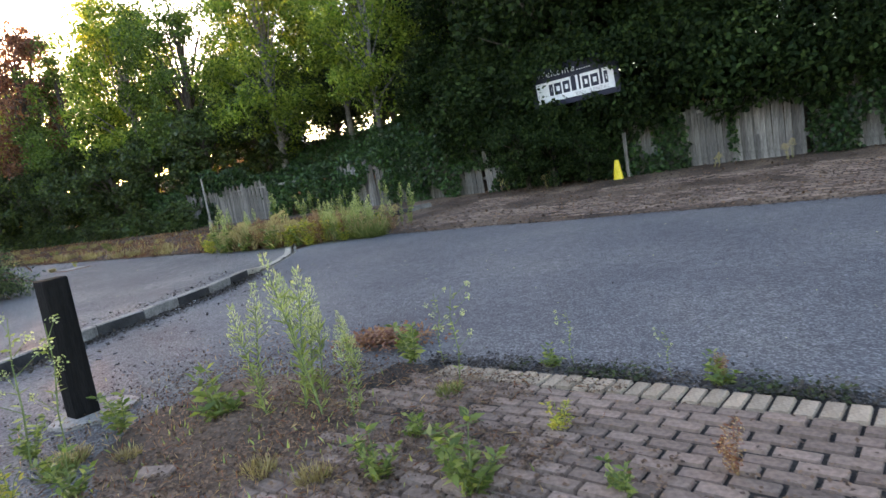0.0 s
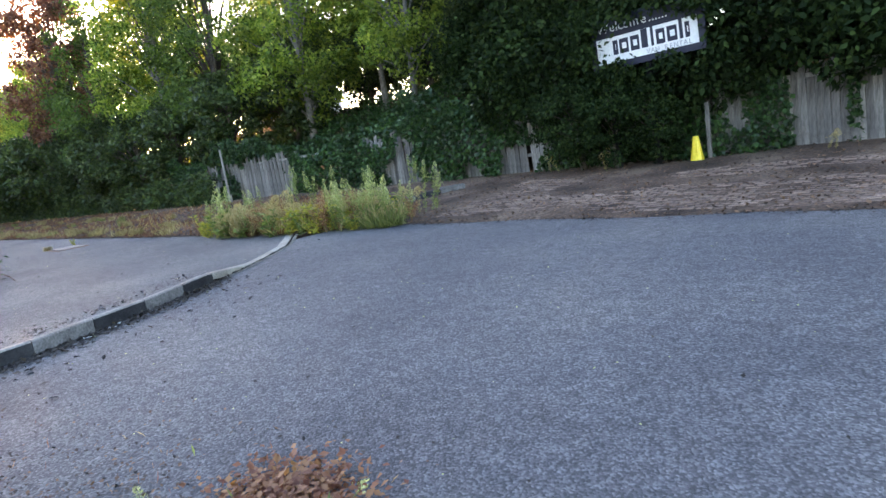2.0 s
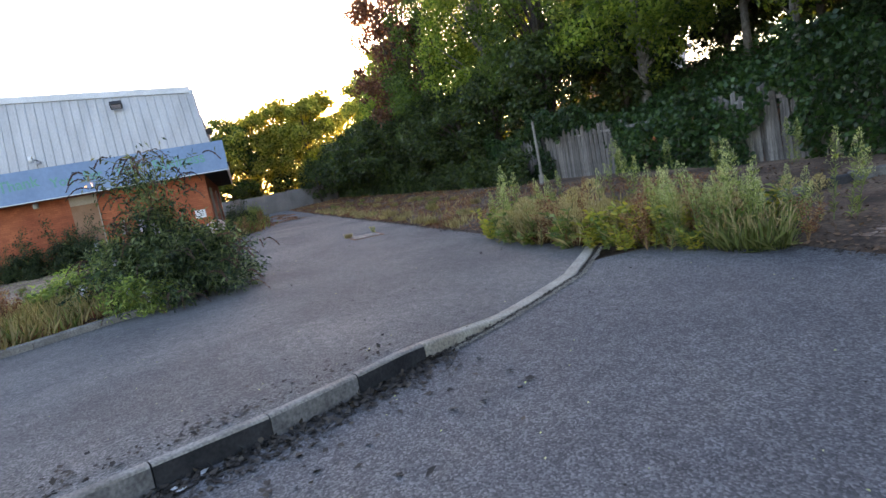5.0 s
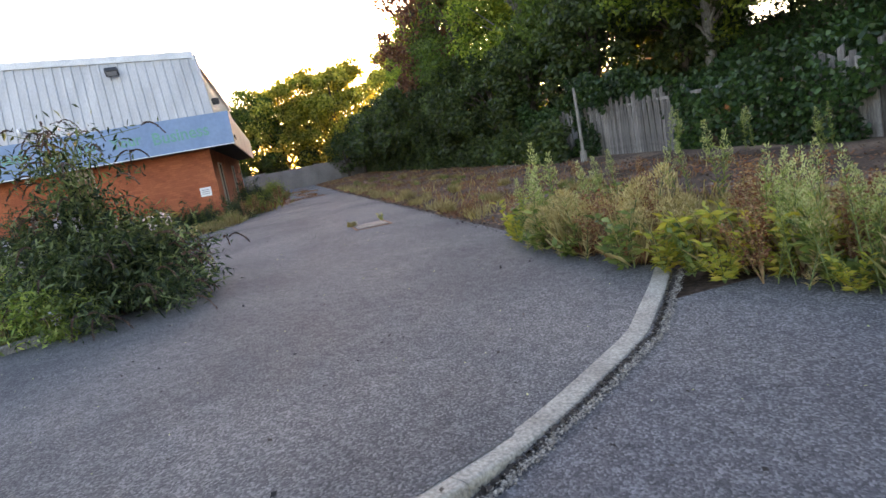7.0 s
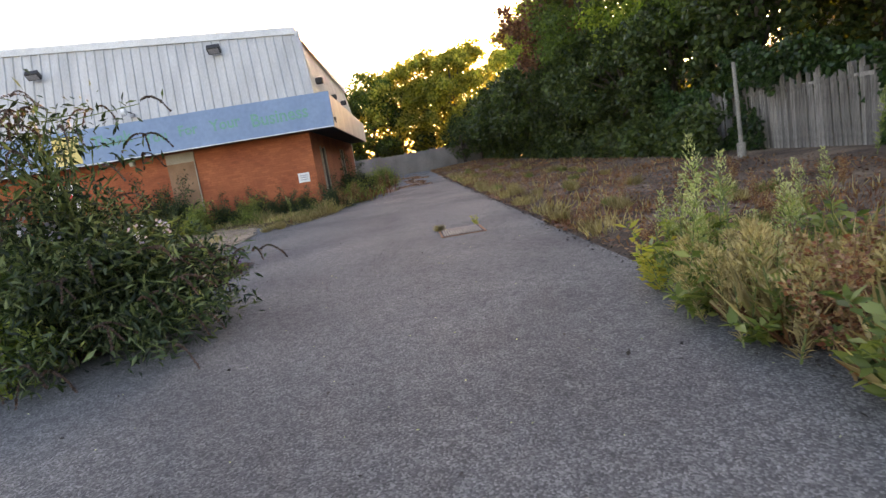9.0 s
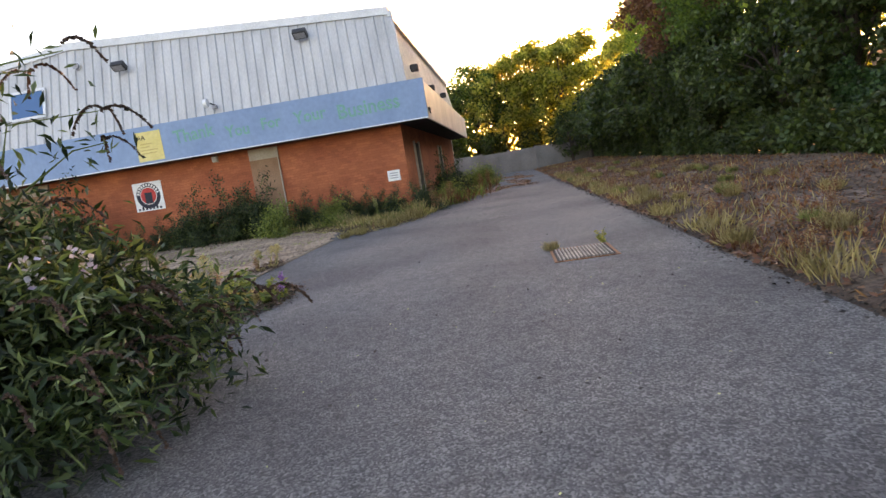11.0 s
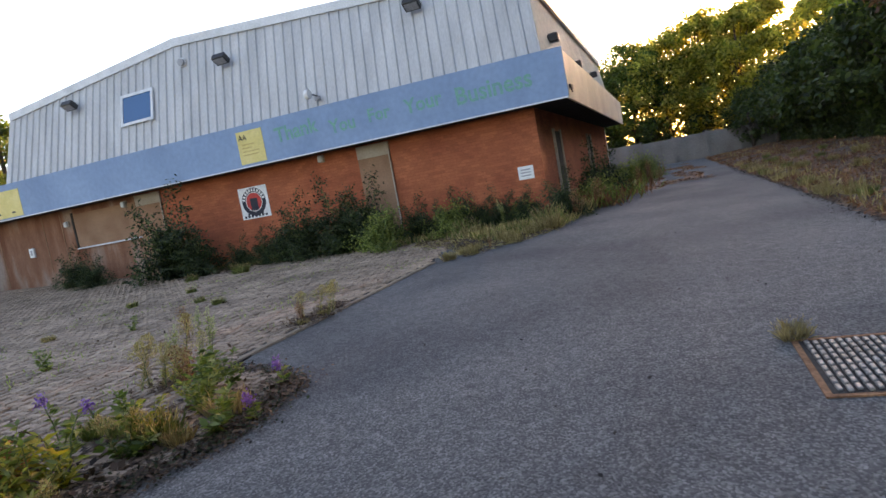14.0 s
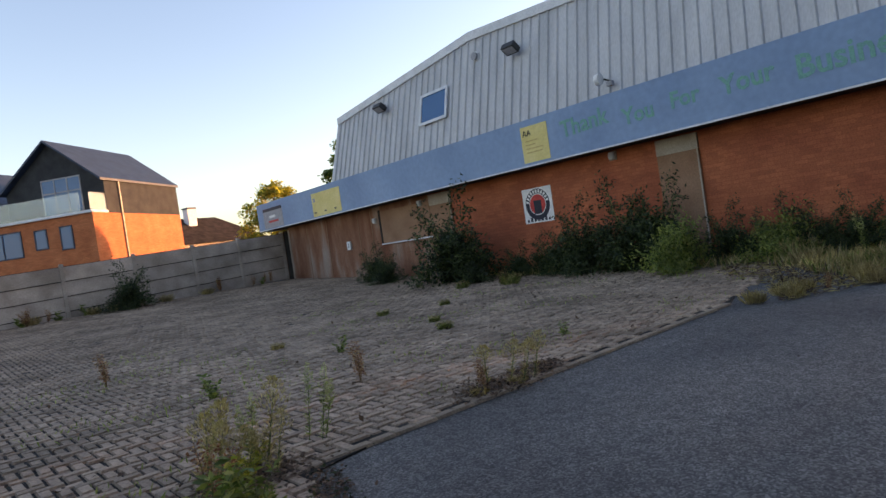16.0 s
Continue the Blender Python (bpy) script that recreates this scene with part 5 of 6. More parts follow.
def shrub(name, label, seed, h, rad, n, leaf, lmat, aspect=0.28, stems=26, spikes=0, flowers=0):
    """Arching stems with lance-shaped leaves along them and drooping spikes at the ends."""
    r = np.random.default_rng(seed)
    t = thing(name, label, "bush")
    P, D, SP, SD, FL = [], [], [], [], []
    bm = bmesh.new()
    for i in range(stems):
        a = r.uniform(0, 2 * math.pi)
        out = rad * r.uniform(0.25, 1.0)
        hh = h * (0.63 if spikes and h > 2 else 1.0) * (1.05 - 0.85 * (out / rad) ** 2) * r.uniform(0.5, 1.08)
        tall = bool(spikes) and i % (7 if h > 1.5 else 9) == 0
        if tall:
            out, hh = rad * r.uniform(0.1, 0.58), h * r.uniform(0.72, 1.02)
        elif not spikes:
            hh *= r.uniform(0.55, 1.25)
        pts = []
        for k in range(6):
            u = k / 5
            pts.append(Vector((math.cos(a) * out * u ** (2.2 if tall else 1.3) + 0.12 * r.normal() * u, math.sin(a) * out * u ** (2.2 if tall else 1.3) + 0.12 * r.normal() * u, hh * (1 - (1 - u) ** 1.6) - 0.15 * u ** 4)))
        tube(pts, [0.018, 0.015, 0.012, 0.009, 0.006, 0.004], 4, bm)
        per = n // stems if not tall else n // stems // 3
        u = r.uniform(0.12, 1, per) * 4.999
        k = u.astype(int)
        A = np.array([tuple(p) for p in pts])
        q = A[k] + (A[k + 1] - A[k]) * (u - k)[:, None]
        g = np.array([math.cos(a), math.sin(a), 0.1])
        dd = r.normal(size=(per, 3)) + g * 0.4
        P.append(q + r.normal(size=(per, 3)) * 0.1)
        D.append(dd)
        if spikes and (tall or i % 3 == 0):
            e = pts[-1]
            for s in range(int(r.integers(1, 4))):
                c = e + Vector((r.normal() * 0.06, r.normal() * 0.06, 0.02))
                reach = r.uniform(0.2, 0.34)
                for q_ in range(84):
                    w = q_ / 84
                    SP.append((c.x + math.cos(a + s) * reach * w, c.y + math.sin(a + s) * reach * w, c.z + 0.17 * w - 0.3 * w * w))
                    SD.append((math.cos(a), math.sin(a), -0.5))
    part("stem", bm, M_STALK, t)["kind"] = "stuff"
    leaf_part("foliage", leaves_mesh("foliage", np.concatenate(P), leaf, aspect, lmat, up=0.3, droop=0.35, dirs=np.concatenate(D), r=r), t)
    if spikes:
        leaf_part("seed_spike", leaves_mesh("seed_spike", np.array(SP), 0.024, 0.8, L_BROWNSPIKE, dirs=np.array(SD), r=r), t, "brown drooping spent flower spikes")
    if flowers:
        Q = []
        A = np.concatenate(P)
        A = A[A[:, 2] < 0.55 * h]
        for i in r.integers(0, len(A), flowers):
            c = A[i]
            for q_ in range(24):
                w = q_ / 24
                Q.append((c[0] * 1.05 + 0.02 * r.normal(), c[1] * 1.05 + 0.02 * r.normal(), c[2] + 0.16 * w))
        leaf_part("flower_spike", leaves_mesh("flower_spike", np.array(Q), 0.034, 0.9, L_MAUVE, r=r), t, "small mauve flower spikes")
    return t


BUD = shrub("buddleia_bush", "large arching buddleia bush with drooping brown spikes", 31, 2.2, 1.45, 34000, 0.095, L_BUSH, 0.26, 150, 1, 40)
put(BUD, -13.6, 2.65, 0, 1.05, 0.03)
B2 = shrub("shrub", "dark green shrub against the front wall", 32, 2.1, 1.35, 7600, 0.1, L_WALL, 0.4, 40, 0, 0)
put(B2, -27.55, -7.1, 0, 1.13, 0.0)
again(B2, -27.8, -2.1, 100, 0.85, 0.0)
again(B2, -27.8, -3.2, 20, 0.75, 0.0)
for y, s in ((-4.6, 0.45), (-5.4, 0.4), (-0.2, 0.5), (0.9, 0.5), (1.9, 0.45)):
    again(B2, -28.15, y, 70 * y, s, 0.0, "low dark green growth along the front wall")
again(B2, -27.4, -6.2, 250, 0.6, 0.0)
again(B2, -27.9, -1.4, 310, 0.8, 0.0)
for y, s in ((-3.9, 0.55), (0.4, 0.4), (1.4, 0.42), (2.5, 0.4), (3.3, 0.5)):
    again(B2, -28.1, y, 90 * y, s, 0.0, "low dark green growth along the front wall")
again(B2, -27.9, -11.2, 30, 0.55, 0.15, "low green shrub against the boarded wall")
again(B2, -27.4, -9.9, 210, 0.5, 0.1, "low green shrub against the boarded wall")
again(B2, -22.3, -16.8, 200, 0.72, 0.4, "small shrub at the foot of the concrete fence")
B3 = shrub("shrub", "bright green shrub among grass by the wall", 33, 1.05, 0.8, 5000, 0.075, L_SHOOT, 0.35, 36, 0, 0)
put(B3, -26.9, -0.6, 0, 1.0, 0.0)
again(B3, -27.8, 0.8, 60, 0.85, 0.0)
again(B3, -28.2, 2.4, 60, 0.6, 0.0)
again(B2, -32.5, 3.7, 160, 0.75, 0.0, "climbing weeds against the side wall")
again(B3, -30.2, 3.9, 90, 0.8, 0.0)
again(B3, -36.5, 4.2, 10, 1.0, 0.0)
again(B3, -42.0, 4.6, 250, 1.1, 0.0)
BL = shrub("buddleia_bush", "low spreading buddleia with brown drooping spikes", 35, 0.8, 0.95, 4200, 0.11, L_SPREAD, 0.3, 46, 2, 4)
put(BL, -15.25, 1.7, 0, 0.9, 0.03)
again(BL, -14.9, 1.9, 120, 0.85, 0.03)
again(BL, -14.9, 1.0, 220, 0.9, 0.03)
again(BL, -12.75, 2.25, 20, 0.7, 0.03)
again(BL, -14.4, 2.8, 250, 0.75, 0.03)
again(BL, -15.8, 2.2, 40, 0.6, 0.03)
again(BL, -16.2, 1.7, 300, 0.42, 0.02)
again(BL, -15.0, 2.4, 160, 0.8, 0.03)


# ---------- weeds ----------
def weed(kind, seed):
    r = np.random.default_rng(seed)
    if kind in ("fleabane", "seedy"):
        dry = kind == "seedy"
        t = thing("tall_weed", "dry buff feathery weed gone to seed" if dry else "tall feathery pale green fleabane weed", "weed", group=kind + " weeds")
        bm = bmesh.new()
        P, D, F, G = [], [], [], []
        for s in range(int(r.integers(2, 5))):
            h = r.uniform(0.35, 0.65) if dry else r.uniform(0.6, 1.02)
            lx, ly = r.normal(size=2) * 0.1
            bx, by = r.normal(size=2) * (0.1 if dry else 0.13)
            pts = [(bx + lx * u, by + ly * u, h * u) for u in (0, 0.35, 0.7, 1.0)]
            tube(pts, [0.007, 0.006, 0.004, 0.002], 4, bm)
            for u in r.uniform(0.04, 0.9, 85):
                a = r.uniform(0, 6.283)
                P.append((bx + lx * u, by + ly * u, h * u))
                D.append((math.cos(a), math.sin(a), 0.8))
            for u in r.uniform(0.6, 1.07, 230):
                a = r.uniform(0, 6.283)
                w = (0.13 if dry else 0.085) * (1.12 - u) / 0.4 * r.uniform(0.1, 1) ** 0.6
                F.append((bx + lx * u + w * math.cos(a), by + ly * u + w * math.sin(a), h * u + 0.03 + 0.4 * w))
                G.append((math.cos(a) * 0.6, math.sin(a) * 0.6, 1))
        part("stem", bm, M_STALK, t)["kind"] = "stuff"
        leaf_part("foliage", leaves_mesh("foliage", np.array(P), 0.07 if dry else 0.085, 0.09, L_STRAW if dry else L_BRIGHT, dirs=np.array(D), r=r), t)
        leaf_part("flower_head", leaves_mesh("flower_head", np.array(F), 0.03 if dry else 0.022, 0.3, L_STRAW if dry else L_PALEWEED, dirs=np.array(G), r=r), t)
    elif kind == "spindly":
        t = thing("spindly_weed", "thin spindly weed with small pale heads", "weed", group="spindly weeds")
        bm = bmesh.new()
        P, D, F = [], [], []
        pts = [Vector((0, 0, 0)), Vector((0.03, 0.02, 0.3)), Vector((-0.02, 0.04, 0.55)), Vector((0.02, 0.06, 0.8))]
        tube(pts, [0.006, 0.005, 0.004, 0.002], 5, bm)
        for k in range(5):
            s = pts[1].lerp(pts[3], k / 5)
            a = r.uniform(0, 6.283)
            e = s + Vector((math.cos(a) * 0.13, math.sin(a) * 0.13, 0.1))
            tube([s, e], [0.003, 0.0015], 4, bm)
            for q in range(22):
                F.append(tuple(e + Vector(r.normal(size=3) * 0.014)))
        for q in r.uniform(0.05, 0.9, 24):
            a = r.uniform(0, 6.283)
            P.append(tuple(pts[0].lerp(pts[3], float(q))))
            D.append((math.cos(a), math.sin(a), 0.2))
        part("stem", bm, M_STALK, t)["kind"] = "stuff"
        leaf_part("foliage", leaves_mesh("foliage", np.array(P), 0.055, 0.3, L_WEED, dirs=np.array(D), r=r), t)
        leaf_part("flower_head", leaves_mesh("flower_head", np.array(F), 0.016, 0.7, L_PALEWEED, r=r), t)
    elif kind == "dock":
        t = thing("dock_weed", "rusty brown dried dock weed", "weed", group="dock weeds")
        bm = bmesh.new()
        F, G = [], []
        for s in range(int(r.integers(3, 6))):
            h = r.uniform(0.35, 0.7)
            lx, ly = r.normal(size=2) * 0.14
            tube([(0, 0, 0), (lx * 0.4, ly * 0.4, h * 0.5), (lx, ly, h)], [0.006, 0.005, 0.002], 4, bm)
            for u in r.uniform(0.25, 1, 150):
                a = r.uniform(0, 6.283)
                w = 0.05 * r.uniform(0, 1)
                F.append((lx * u + w * math.cos(a), ly * u + w * math.sin(a), h * u))
                G.append((math.cos(a), math.sin(a), 0.2))
        part("stem", bm, M_DRYSTALK, t)["kind"] = "stuff"
        leaf_part("seed_head", leaves_mesh("seed_head", np.array(F), 0.026, 0.6, L_DOCK, dirs=np.array(G), r=r), t)
    elif kind in ("grass", "straw"):
        t = thing("grass_tuft", "green and yellow grass tuft" if kind == "grass" else "dry straw-coloured grass tuft", "grass", group=kind + " tufts")
        n = 170
        a = r.uniform(0, 6.283, n)
        w = 0.16 * np.sqrt(r.uniform(0, 1, n))
        p = np.stack([w * np.cos(a), w * np.sin(a), np.zeros(n)], 1)
        d = np.stack([np.cos(a) * 0.3, np.sin(a) * 0.3, np.ones(n)], 1) + r.normal(size=(n, 3)) * 0.22
        leaf_part("foliage", leaves_mesh("foliage", p, 0.22, 0.014, L_WEED if kind == "grass" else L_STRAW, dirs=d, r=r), t)
        p2 = p + d * 0.16
        leaf_part("seed_head", leaves_mesh("seed_head", p2[:130], 0.07, 0.1, L_STRAW, dirs=d[:130] * 0.6, r=r), t)
    else:
        t = thing("leafy_weed", "low leafy weed turning yellow" if kind == "yellow" else "low leafy green weed", "weed", group=kind + " weeds")
        bm = bmesh.new()
        P, D = [], []
        for s in range(6):
            h = r.uniform(0.12, 0.4)
            a = r.uniform(0, 6.283)
            lx, ly = 0.16 * math.cos(a), 0.16 * math.sin(a)
            tube([(0, 0, 0), (lx * 0.5, ly * 0.5, h * 0.7), (lx, ly, h)], [0.005, 0.004, 0.002], 4, bm)
            for u in r.uniform(0.1, 1, 26):
                b = r.uniform(0, 6.283)
                P.append((lx * u, ly * u, h * u))
                D.append((math.cos(b), math.sin(b), 0.3))
        part("stem", bm, M_STALK, t)["kind"] = "stuff"
        leaf_part("foliage", leaves_mesh("foliage", np.array(P), 0.078 if kind == "yellow" else 0.08, 0.32 if kind == "yellow" else 0.42, L_YELLOW if kind == "yellow" else L_SHOOT, up=0.5, dirs=np.array(D), r=r), t)
    return t


KINDS = {}
FIRST = {"fleabane": [(-1.55, 1.24, 0.95), (-1.78, 1.42, 0.8)], "dock": [(-10.6, 7.85, 1.0), (-10.0, 7.8, 1.0)], "grass": [(-22.0, -1.2, 0.5), (-23.0, -4.0, 0.5)], "straw": [(-24.1, 2.2, 0.55), (-1.2, 0.7, 0.35)], "leafy": [(-0.72, 1.25, 0.5), (-0.3, 0.95, 0.5)], "yellow": [(-9.2, 7.9, 1.3), (-12.4, 7.5, 1.4)], "seedy": [(-10.9, 7.6, 1.0), (-9.9, 7.9, 1.0)], "spindly": [(-2.62, 0.28, 1.0), (-0.95, 1.85, 0.7)]}
sd = 100
for kind, spots in FIRST.items():
    KINDS[kind] = []
    for x, y, s in spots:
        sd += 1
        KINDS[kind].append(put(weed(kind, sd), x, y, 0, s, 0.0 if y < 7.6 else None))
wr = np.random.default_rng(55)


def sow(kind, x, y, s=1.0, z=None):
    if z is None:
        z = 0.0 if y < verge_edge(x) and y > -6 else (ground_z(x, y) if y > 7 else south_rise(y))
    again(KINDS[kind][int(wr.integers(2))], x, y, float(wr.uniform(0, 360)), s * float(wr.uniform(0.8, 1.2)), z)


# round the start
for kind, x, y, s in (("fleabane", -1.9, 1.9, 0.48), ("leafy", -1.5, 2.12, 0.7), ("leafy", -2.0, 1.05, 0.8), ("leafy", -0.62, 0.85, 0.6), ("leafy", 0.36, 2.14, 0.6), ("dock", 0.33, 2.18, 0.35), ("leafy", -0.55, 2.2, 0.4), ("leafy", -0.2, 0.9, 0.8), ("leafy", -2.75, 0.35, 0.7), ("straw", -2.4, 0.4, 0.4), ("grass", -2.3, 0.3, 0.5), ("leafy", -2.55, 0.75, 0.6), ("fleabane", -1.74, 1.18, 0.85), ("fleabane", -1.28, 1.36, 0.55), ("straw", -2.1, 0.55, 0.25), ("grass", -0.9, 1.7, 0.4), ("yellow", -0.15, 1.5, 0.35), ("leafy", 0.3, 1.1, 0.4), ("dock", 0.6, 1.35, 0.35), ("straw", 0.1, 0.75, 0.4), ("leafy", -1.75, 2.3, 0.6), ("spindly", -2.35, 0.1, 0.8), ("spindly", -2.5, 0.42, 0.85), ("spindly", -1.25, 2.1, 0.7), ("spindly", 0.1, 2.2, 0.35), ("spindly", -0.45, 2.25, 0.35), ("straw", -0.9, 0.75, 0.4), ("leafy", -1.9, 0.2, 0.6), ("yellow", -2.2, 0.05, 0.5), ("fleabane", -8.6, 7.85, 0.8), ("yellow", -9.0, 8.1, 1.0), ("yellow", -8.2, 7.9, 0.8), ("yellow", -9.5, 7.95, 1.2), ("yellow", -8.95, 7.62, 0.9), ("dock", -8.75, 7.75, 0.9), ("seedy", -8.5, 7.9, 1.0), ("fleabane", -8.3, 8.0, 0.9), ("fleabane", -8.05, 8.2, 0.8), ("dock", -8.4, 8.1, 1.0), ("spindly", -11.4, 7.6, 1.0)):
    sow(kind, x, y, s)
# the weedy corner where the kerb ends
for i in range(62):
    x = float(wr.uniform(-12.2, -7.4))
    lip = float(np.interp(x, [-12.2, -9.9, -9.2, -7.4], [7.35, 7.4, 7.75, 8.15]))
    y = lip + 1.25 * float(wr.random()) ** 1.3
    if x < -11.3:
        kinds = ["fleabane", "yellow", "leafy", "leafy", "seedy"]
    elif x < -9.4:
        kinds = ["dock", "dock", "dock", "seedy", "seedy", "fleabane", "leafy"]
    else:
        kinds = ["fleabane", "yellow", "leafy", "seedy", "dock", "fleabane"]
    kind = str(wr.choice(kinds))
    sow(kind, x, y, {"fleabane": 0.85, "leafy": 1.15, "yellow": 1.1}.get(kind, 0.9))
for kind, x, y, s in (("yellow", -9.35, 7.72, 1.2), ("leafy", -9.25, 7.6, 1.1), ("yellow", -9.0, 7.85, 1.3), ("dock", -9.15, 7.8, 0.7), ("yellow", -8.7, 7.95, 1.3), ("fleabane", -8.75, 7.85, 1.0), ("leafy", -8.4, 8.0, 1.2), ("fleabane", -8.2, 8.0, 0.9), ("fleabane", -8.0, 8.05, 0.9), ("grass", -7.9, 8.1, 1.2), ("grass", -7.7, 8.15, 1.3), ("grass", -7.55, 8.2, 1.1), ("fleabane", -7.75, 8.3, 0.85), ("seedy", -10.4, 7.5, 1.2), ("seedy", -10.9, 7.55, 1.2), ("seedy", -10.1, 7.7, 1.3), ("seedy", -9.6, 7.9, 1.2), ("yellow", -9.55, 7.55, 1.1), ("leafy", -9.9, 7.45, 1.2), ("leafy", -10.2, 7.5, 1.0), ("leafy", -11.4, 7.4, 1.5), ("leafy", -11.7, 7.45, 1.4), ("yellow", -12.1, 7.4, 1.1), ("fleabane", -11.8, 7.6, 1.05), ("fleabane", -11.2, 7.8, 1.0)):
    sow(kind, x, y, s)
# along the far verge
for i in range(64):
    x = -13.2 - 28 * float(wr.uniform(0, 1)) ** 1.2
    sow(str(wr.choice(["straw", "straw", "dock", "grass", "grass"])), x, 7.75 + 2.6 * float(wr.random()) ** 1.6, 0.62)
for x, y in ((-10.5, 8.8), (-11.3, 9.0), (-12.2, 11.9), (-16.0, 12.2), (-14.2, 12.3), (-11.2, 12.3), (-2.2, 12.3), (-5.9, 12.2), (-7.2, 12.4), (-1.0, 12.4)):
    sow("fleabane" if x < -9 else "seedy", x, y, 0.85 if x < -9 else 0.6)
# the bed and its edge
for i in range(46):
    x = float(wr.uniform(-15.2, -11.7))
    top = float(np.interp(x, [-16.5, -14, -13, -12.2, -11.4], [2.1, 2.7, 2.2, 1.2, 0.5]))
    sow(str(wr.choice(["grass", "straw", "grass", "leafy"])), x, top - float(wr.uniform(0, 2.6)), 1.2, 0.03)
for x, y, k in ((-17.2, 2.6, "leafy"), (-16.9, 2.5, "yellow"), (-16.2, 2.3, "yellow"), (-16.0, 2.5, "dock"), (-15.2, 2.7, "leafy"), (-15.5, 2.6, "grass")):
    sow(k, x, y, 0.7, 0.04)
# forecourt
for kind, x, y, s in (("leafy", -18.77, -0.81, 0.6), ("dock", -18.41, -3.24, 0.7), ("leafy", -20.6, -1.5, 0.5), ("dock", -19.7, 0.27, 0.55), ("fleabane", -18.1, 1.62, 0.5), ("yellow", -17.6, 2.1, 0.45), ("straw", -17.2, 2.8, 0.6), ("leafy", -16.6, 2.6, 0.8), ("yellow", -16.3, 2.5, 0.9), ("grass", -15.9, 2.6, 0.7), ("dock", -17.7, 2.0, 0.6), ("leafy", -15.4, 2.85, 0.9), ("leafy", -14.8, 2.95, 0.9), ("straw", -14.5, 3.0, 0.8), ("grass", -14.2, 3.1, 0.8), ("straw", -20.1, 1.8, 0.3), ("straw", -23.6, 2.1, 0.5), ("straw", -23.9, 2.4, 0.6), ("straw", -24.4, 2.3, 0.7), ("dock", -24.3, 2.6, 0.5), ("straw", -24.8, 2.9, 0.7), ("straw", -25.4, 2.6, 0.8), ("straw", -25.8, 3.0, 0.8), ("grass", -26.4, 2.6, 0.9), ("straw", -26.2, 3.3, 1.1), ("grass", -27.2, 3.1, 1.5), ("dock", -27.8, 3.6, 1.2), ("fleabane", -27.6, 2.0, 0.9), ("grass", -27.5, 1.2, 1.6), ("straw", -27.0, 1.5, 1.3), ("straw", -28.6, 3.6, 1.4), ("dock", -29.5, 3.9, 1.2), ("straw", -33, 4.4, 1.3), ("dock", -35, 4.6, 1.2), ("dock", -38, 4.8, 1.3), ("straw", -40, 5, 1.3), ("grass", -26.6, -4.3, 0.9), ("grass", -26.4, -5.6, 0.8), ("straw", -20.5, -3.0, 0.4), ("grass", -22.5, -2.0, 0.5), ("leafy", -21.8, 0.9, 0.4), ("grass", -24.0, -3.5, 0.5)):
    sow(kind, x, y, s)
for kind, x, y, s in (("seedy", -18.05, 1.5, 0.85), ("seedy", -17.85, 1.62, 0.7), ("yellow", -18.1, 1.55, 0.6), ("seedy", -20.0, 1.7, 0.75), ("seedy", -20.2, 1.85, 0.7), ("straw", -19.75, 1.75, 0.3), ("dock", -19.9, 1.65, 0.5)):
    sow(kind, x, y, s)
for i in range(24):
    x, y = float(wr.uniform(-17.95, -15.4)), float(wr.uniform(1.9, 2.95))
    kind = str(wr.choice(["leafy", "leafy", "leafy", "seedy", "grass", "straw"]))
    sow(kind, x, y, {"leafy": 0.75, "yellow": 0.7, "seedy": 0.5, "grass": 0.6, "straw": 0.45}[kind], 0.022)
for kind, x, y, s in (("seedy", -18.05, 1.74, 0.7), ("seedy", -17.95, 1.66, 0.62), ("seedy", -18.12, 1.62, 0.55), ("yellow", -18.0, 1.72, 0.5), ("leafy", -17.6, 2.3, 0.9), ("fleabane", -18.55, 1.5, 0.5)):
    sow(kind, x, y, s, 0.022)
sow("yellow", -17.95, 6.72, 0.6)
sow("straw", -17.92, 6.1, 0.4)
for i in range(22):
    x = float(wr.uniform(-28, -18.5))
    sow(str(wr.choice(["straw", "dock", "straw", "leafy"])), x, cfy(x) + 0.2 + 0.3 * float(wr.random()), 0.9)
for i in range(14):
    sow("dock", float(wr.uniform(-14.2, -11.6)), float(wr.uniform(-1.4, 0.9)), 1.15, 0.03)


# dry growth too fine to count
def sward(name, label, n, place, size, lm, seed, aspect=0.03):
    r = np.random.default_rng(seed)
    pts = np.array([place(r) for _ in range(n)])
    d = r.normal(size=(n, 3)) * 0.35
    d[:, 2] = 1
    ob = leaf_part(name, leaves_mesh(name, pts, size, aspect, lm, dirs=d, r=r))
    tagged(ob, label, "grass", "", "stuff")


def far_verge(r):
    while True:
        x = -13.0 - 42 * r.random() ** 1.2
        y = verge_edge(x) + 0.08 + 4.0 * r.random() ** 1.5
        if noise.noise((x * 0.45, y * 1.2, 12)) > 0.08 or r.random() < 0.12:
            return (x, y, ground_z(x, y))


def wall_foot(r):
    while True:
        x, y = r.uniform(-28.85, -23.3), r.uniform(-8.5, 3.7)
        lim = np.interp(y, [-8.5, -1.5, 0.0, 1.6, 2.4, 3.7], [-28.0, -27.9, -27.2, -26.4, -25.2, -26.6])
        if x < lim + 0.35 * noise.noise((y * 2, x, 3)) and noise.noise((x * 0.9, y * 0.9, 22)) > -0.25:
            return (x, y, 0.015)


def side_foot(r):
    x = -29.0 - 22 * r.random()
    return (x, 2.95 + abs(r.normal()) * 0.7 + 0.4 * noise.noise((x * 0.6, 0, 6)), 0.01)


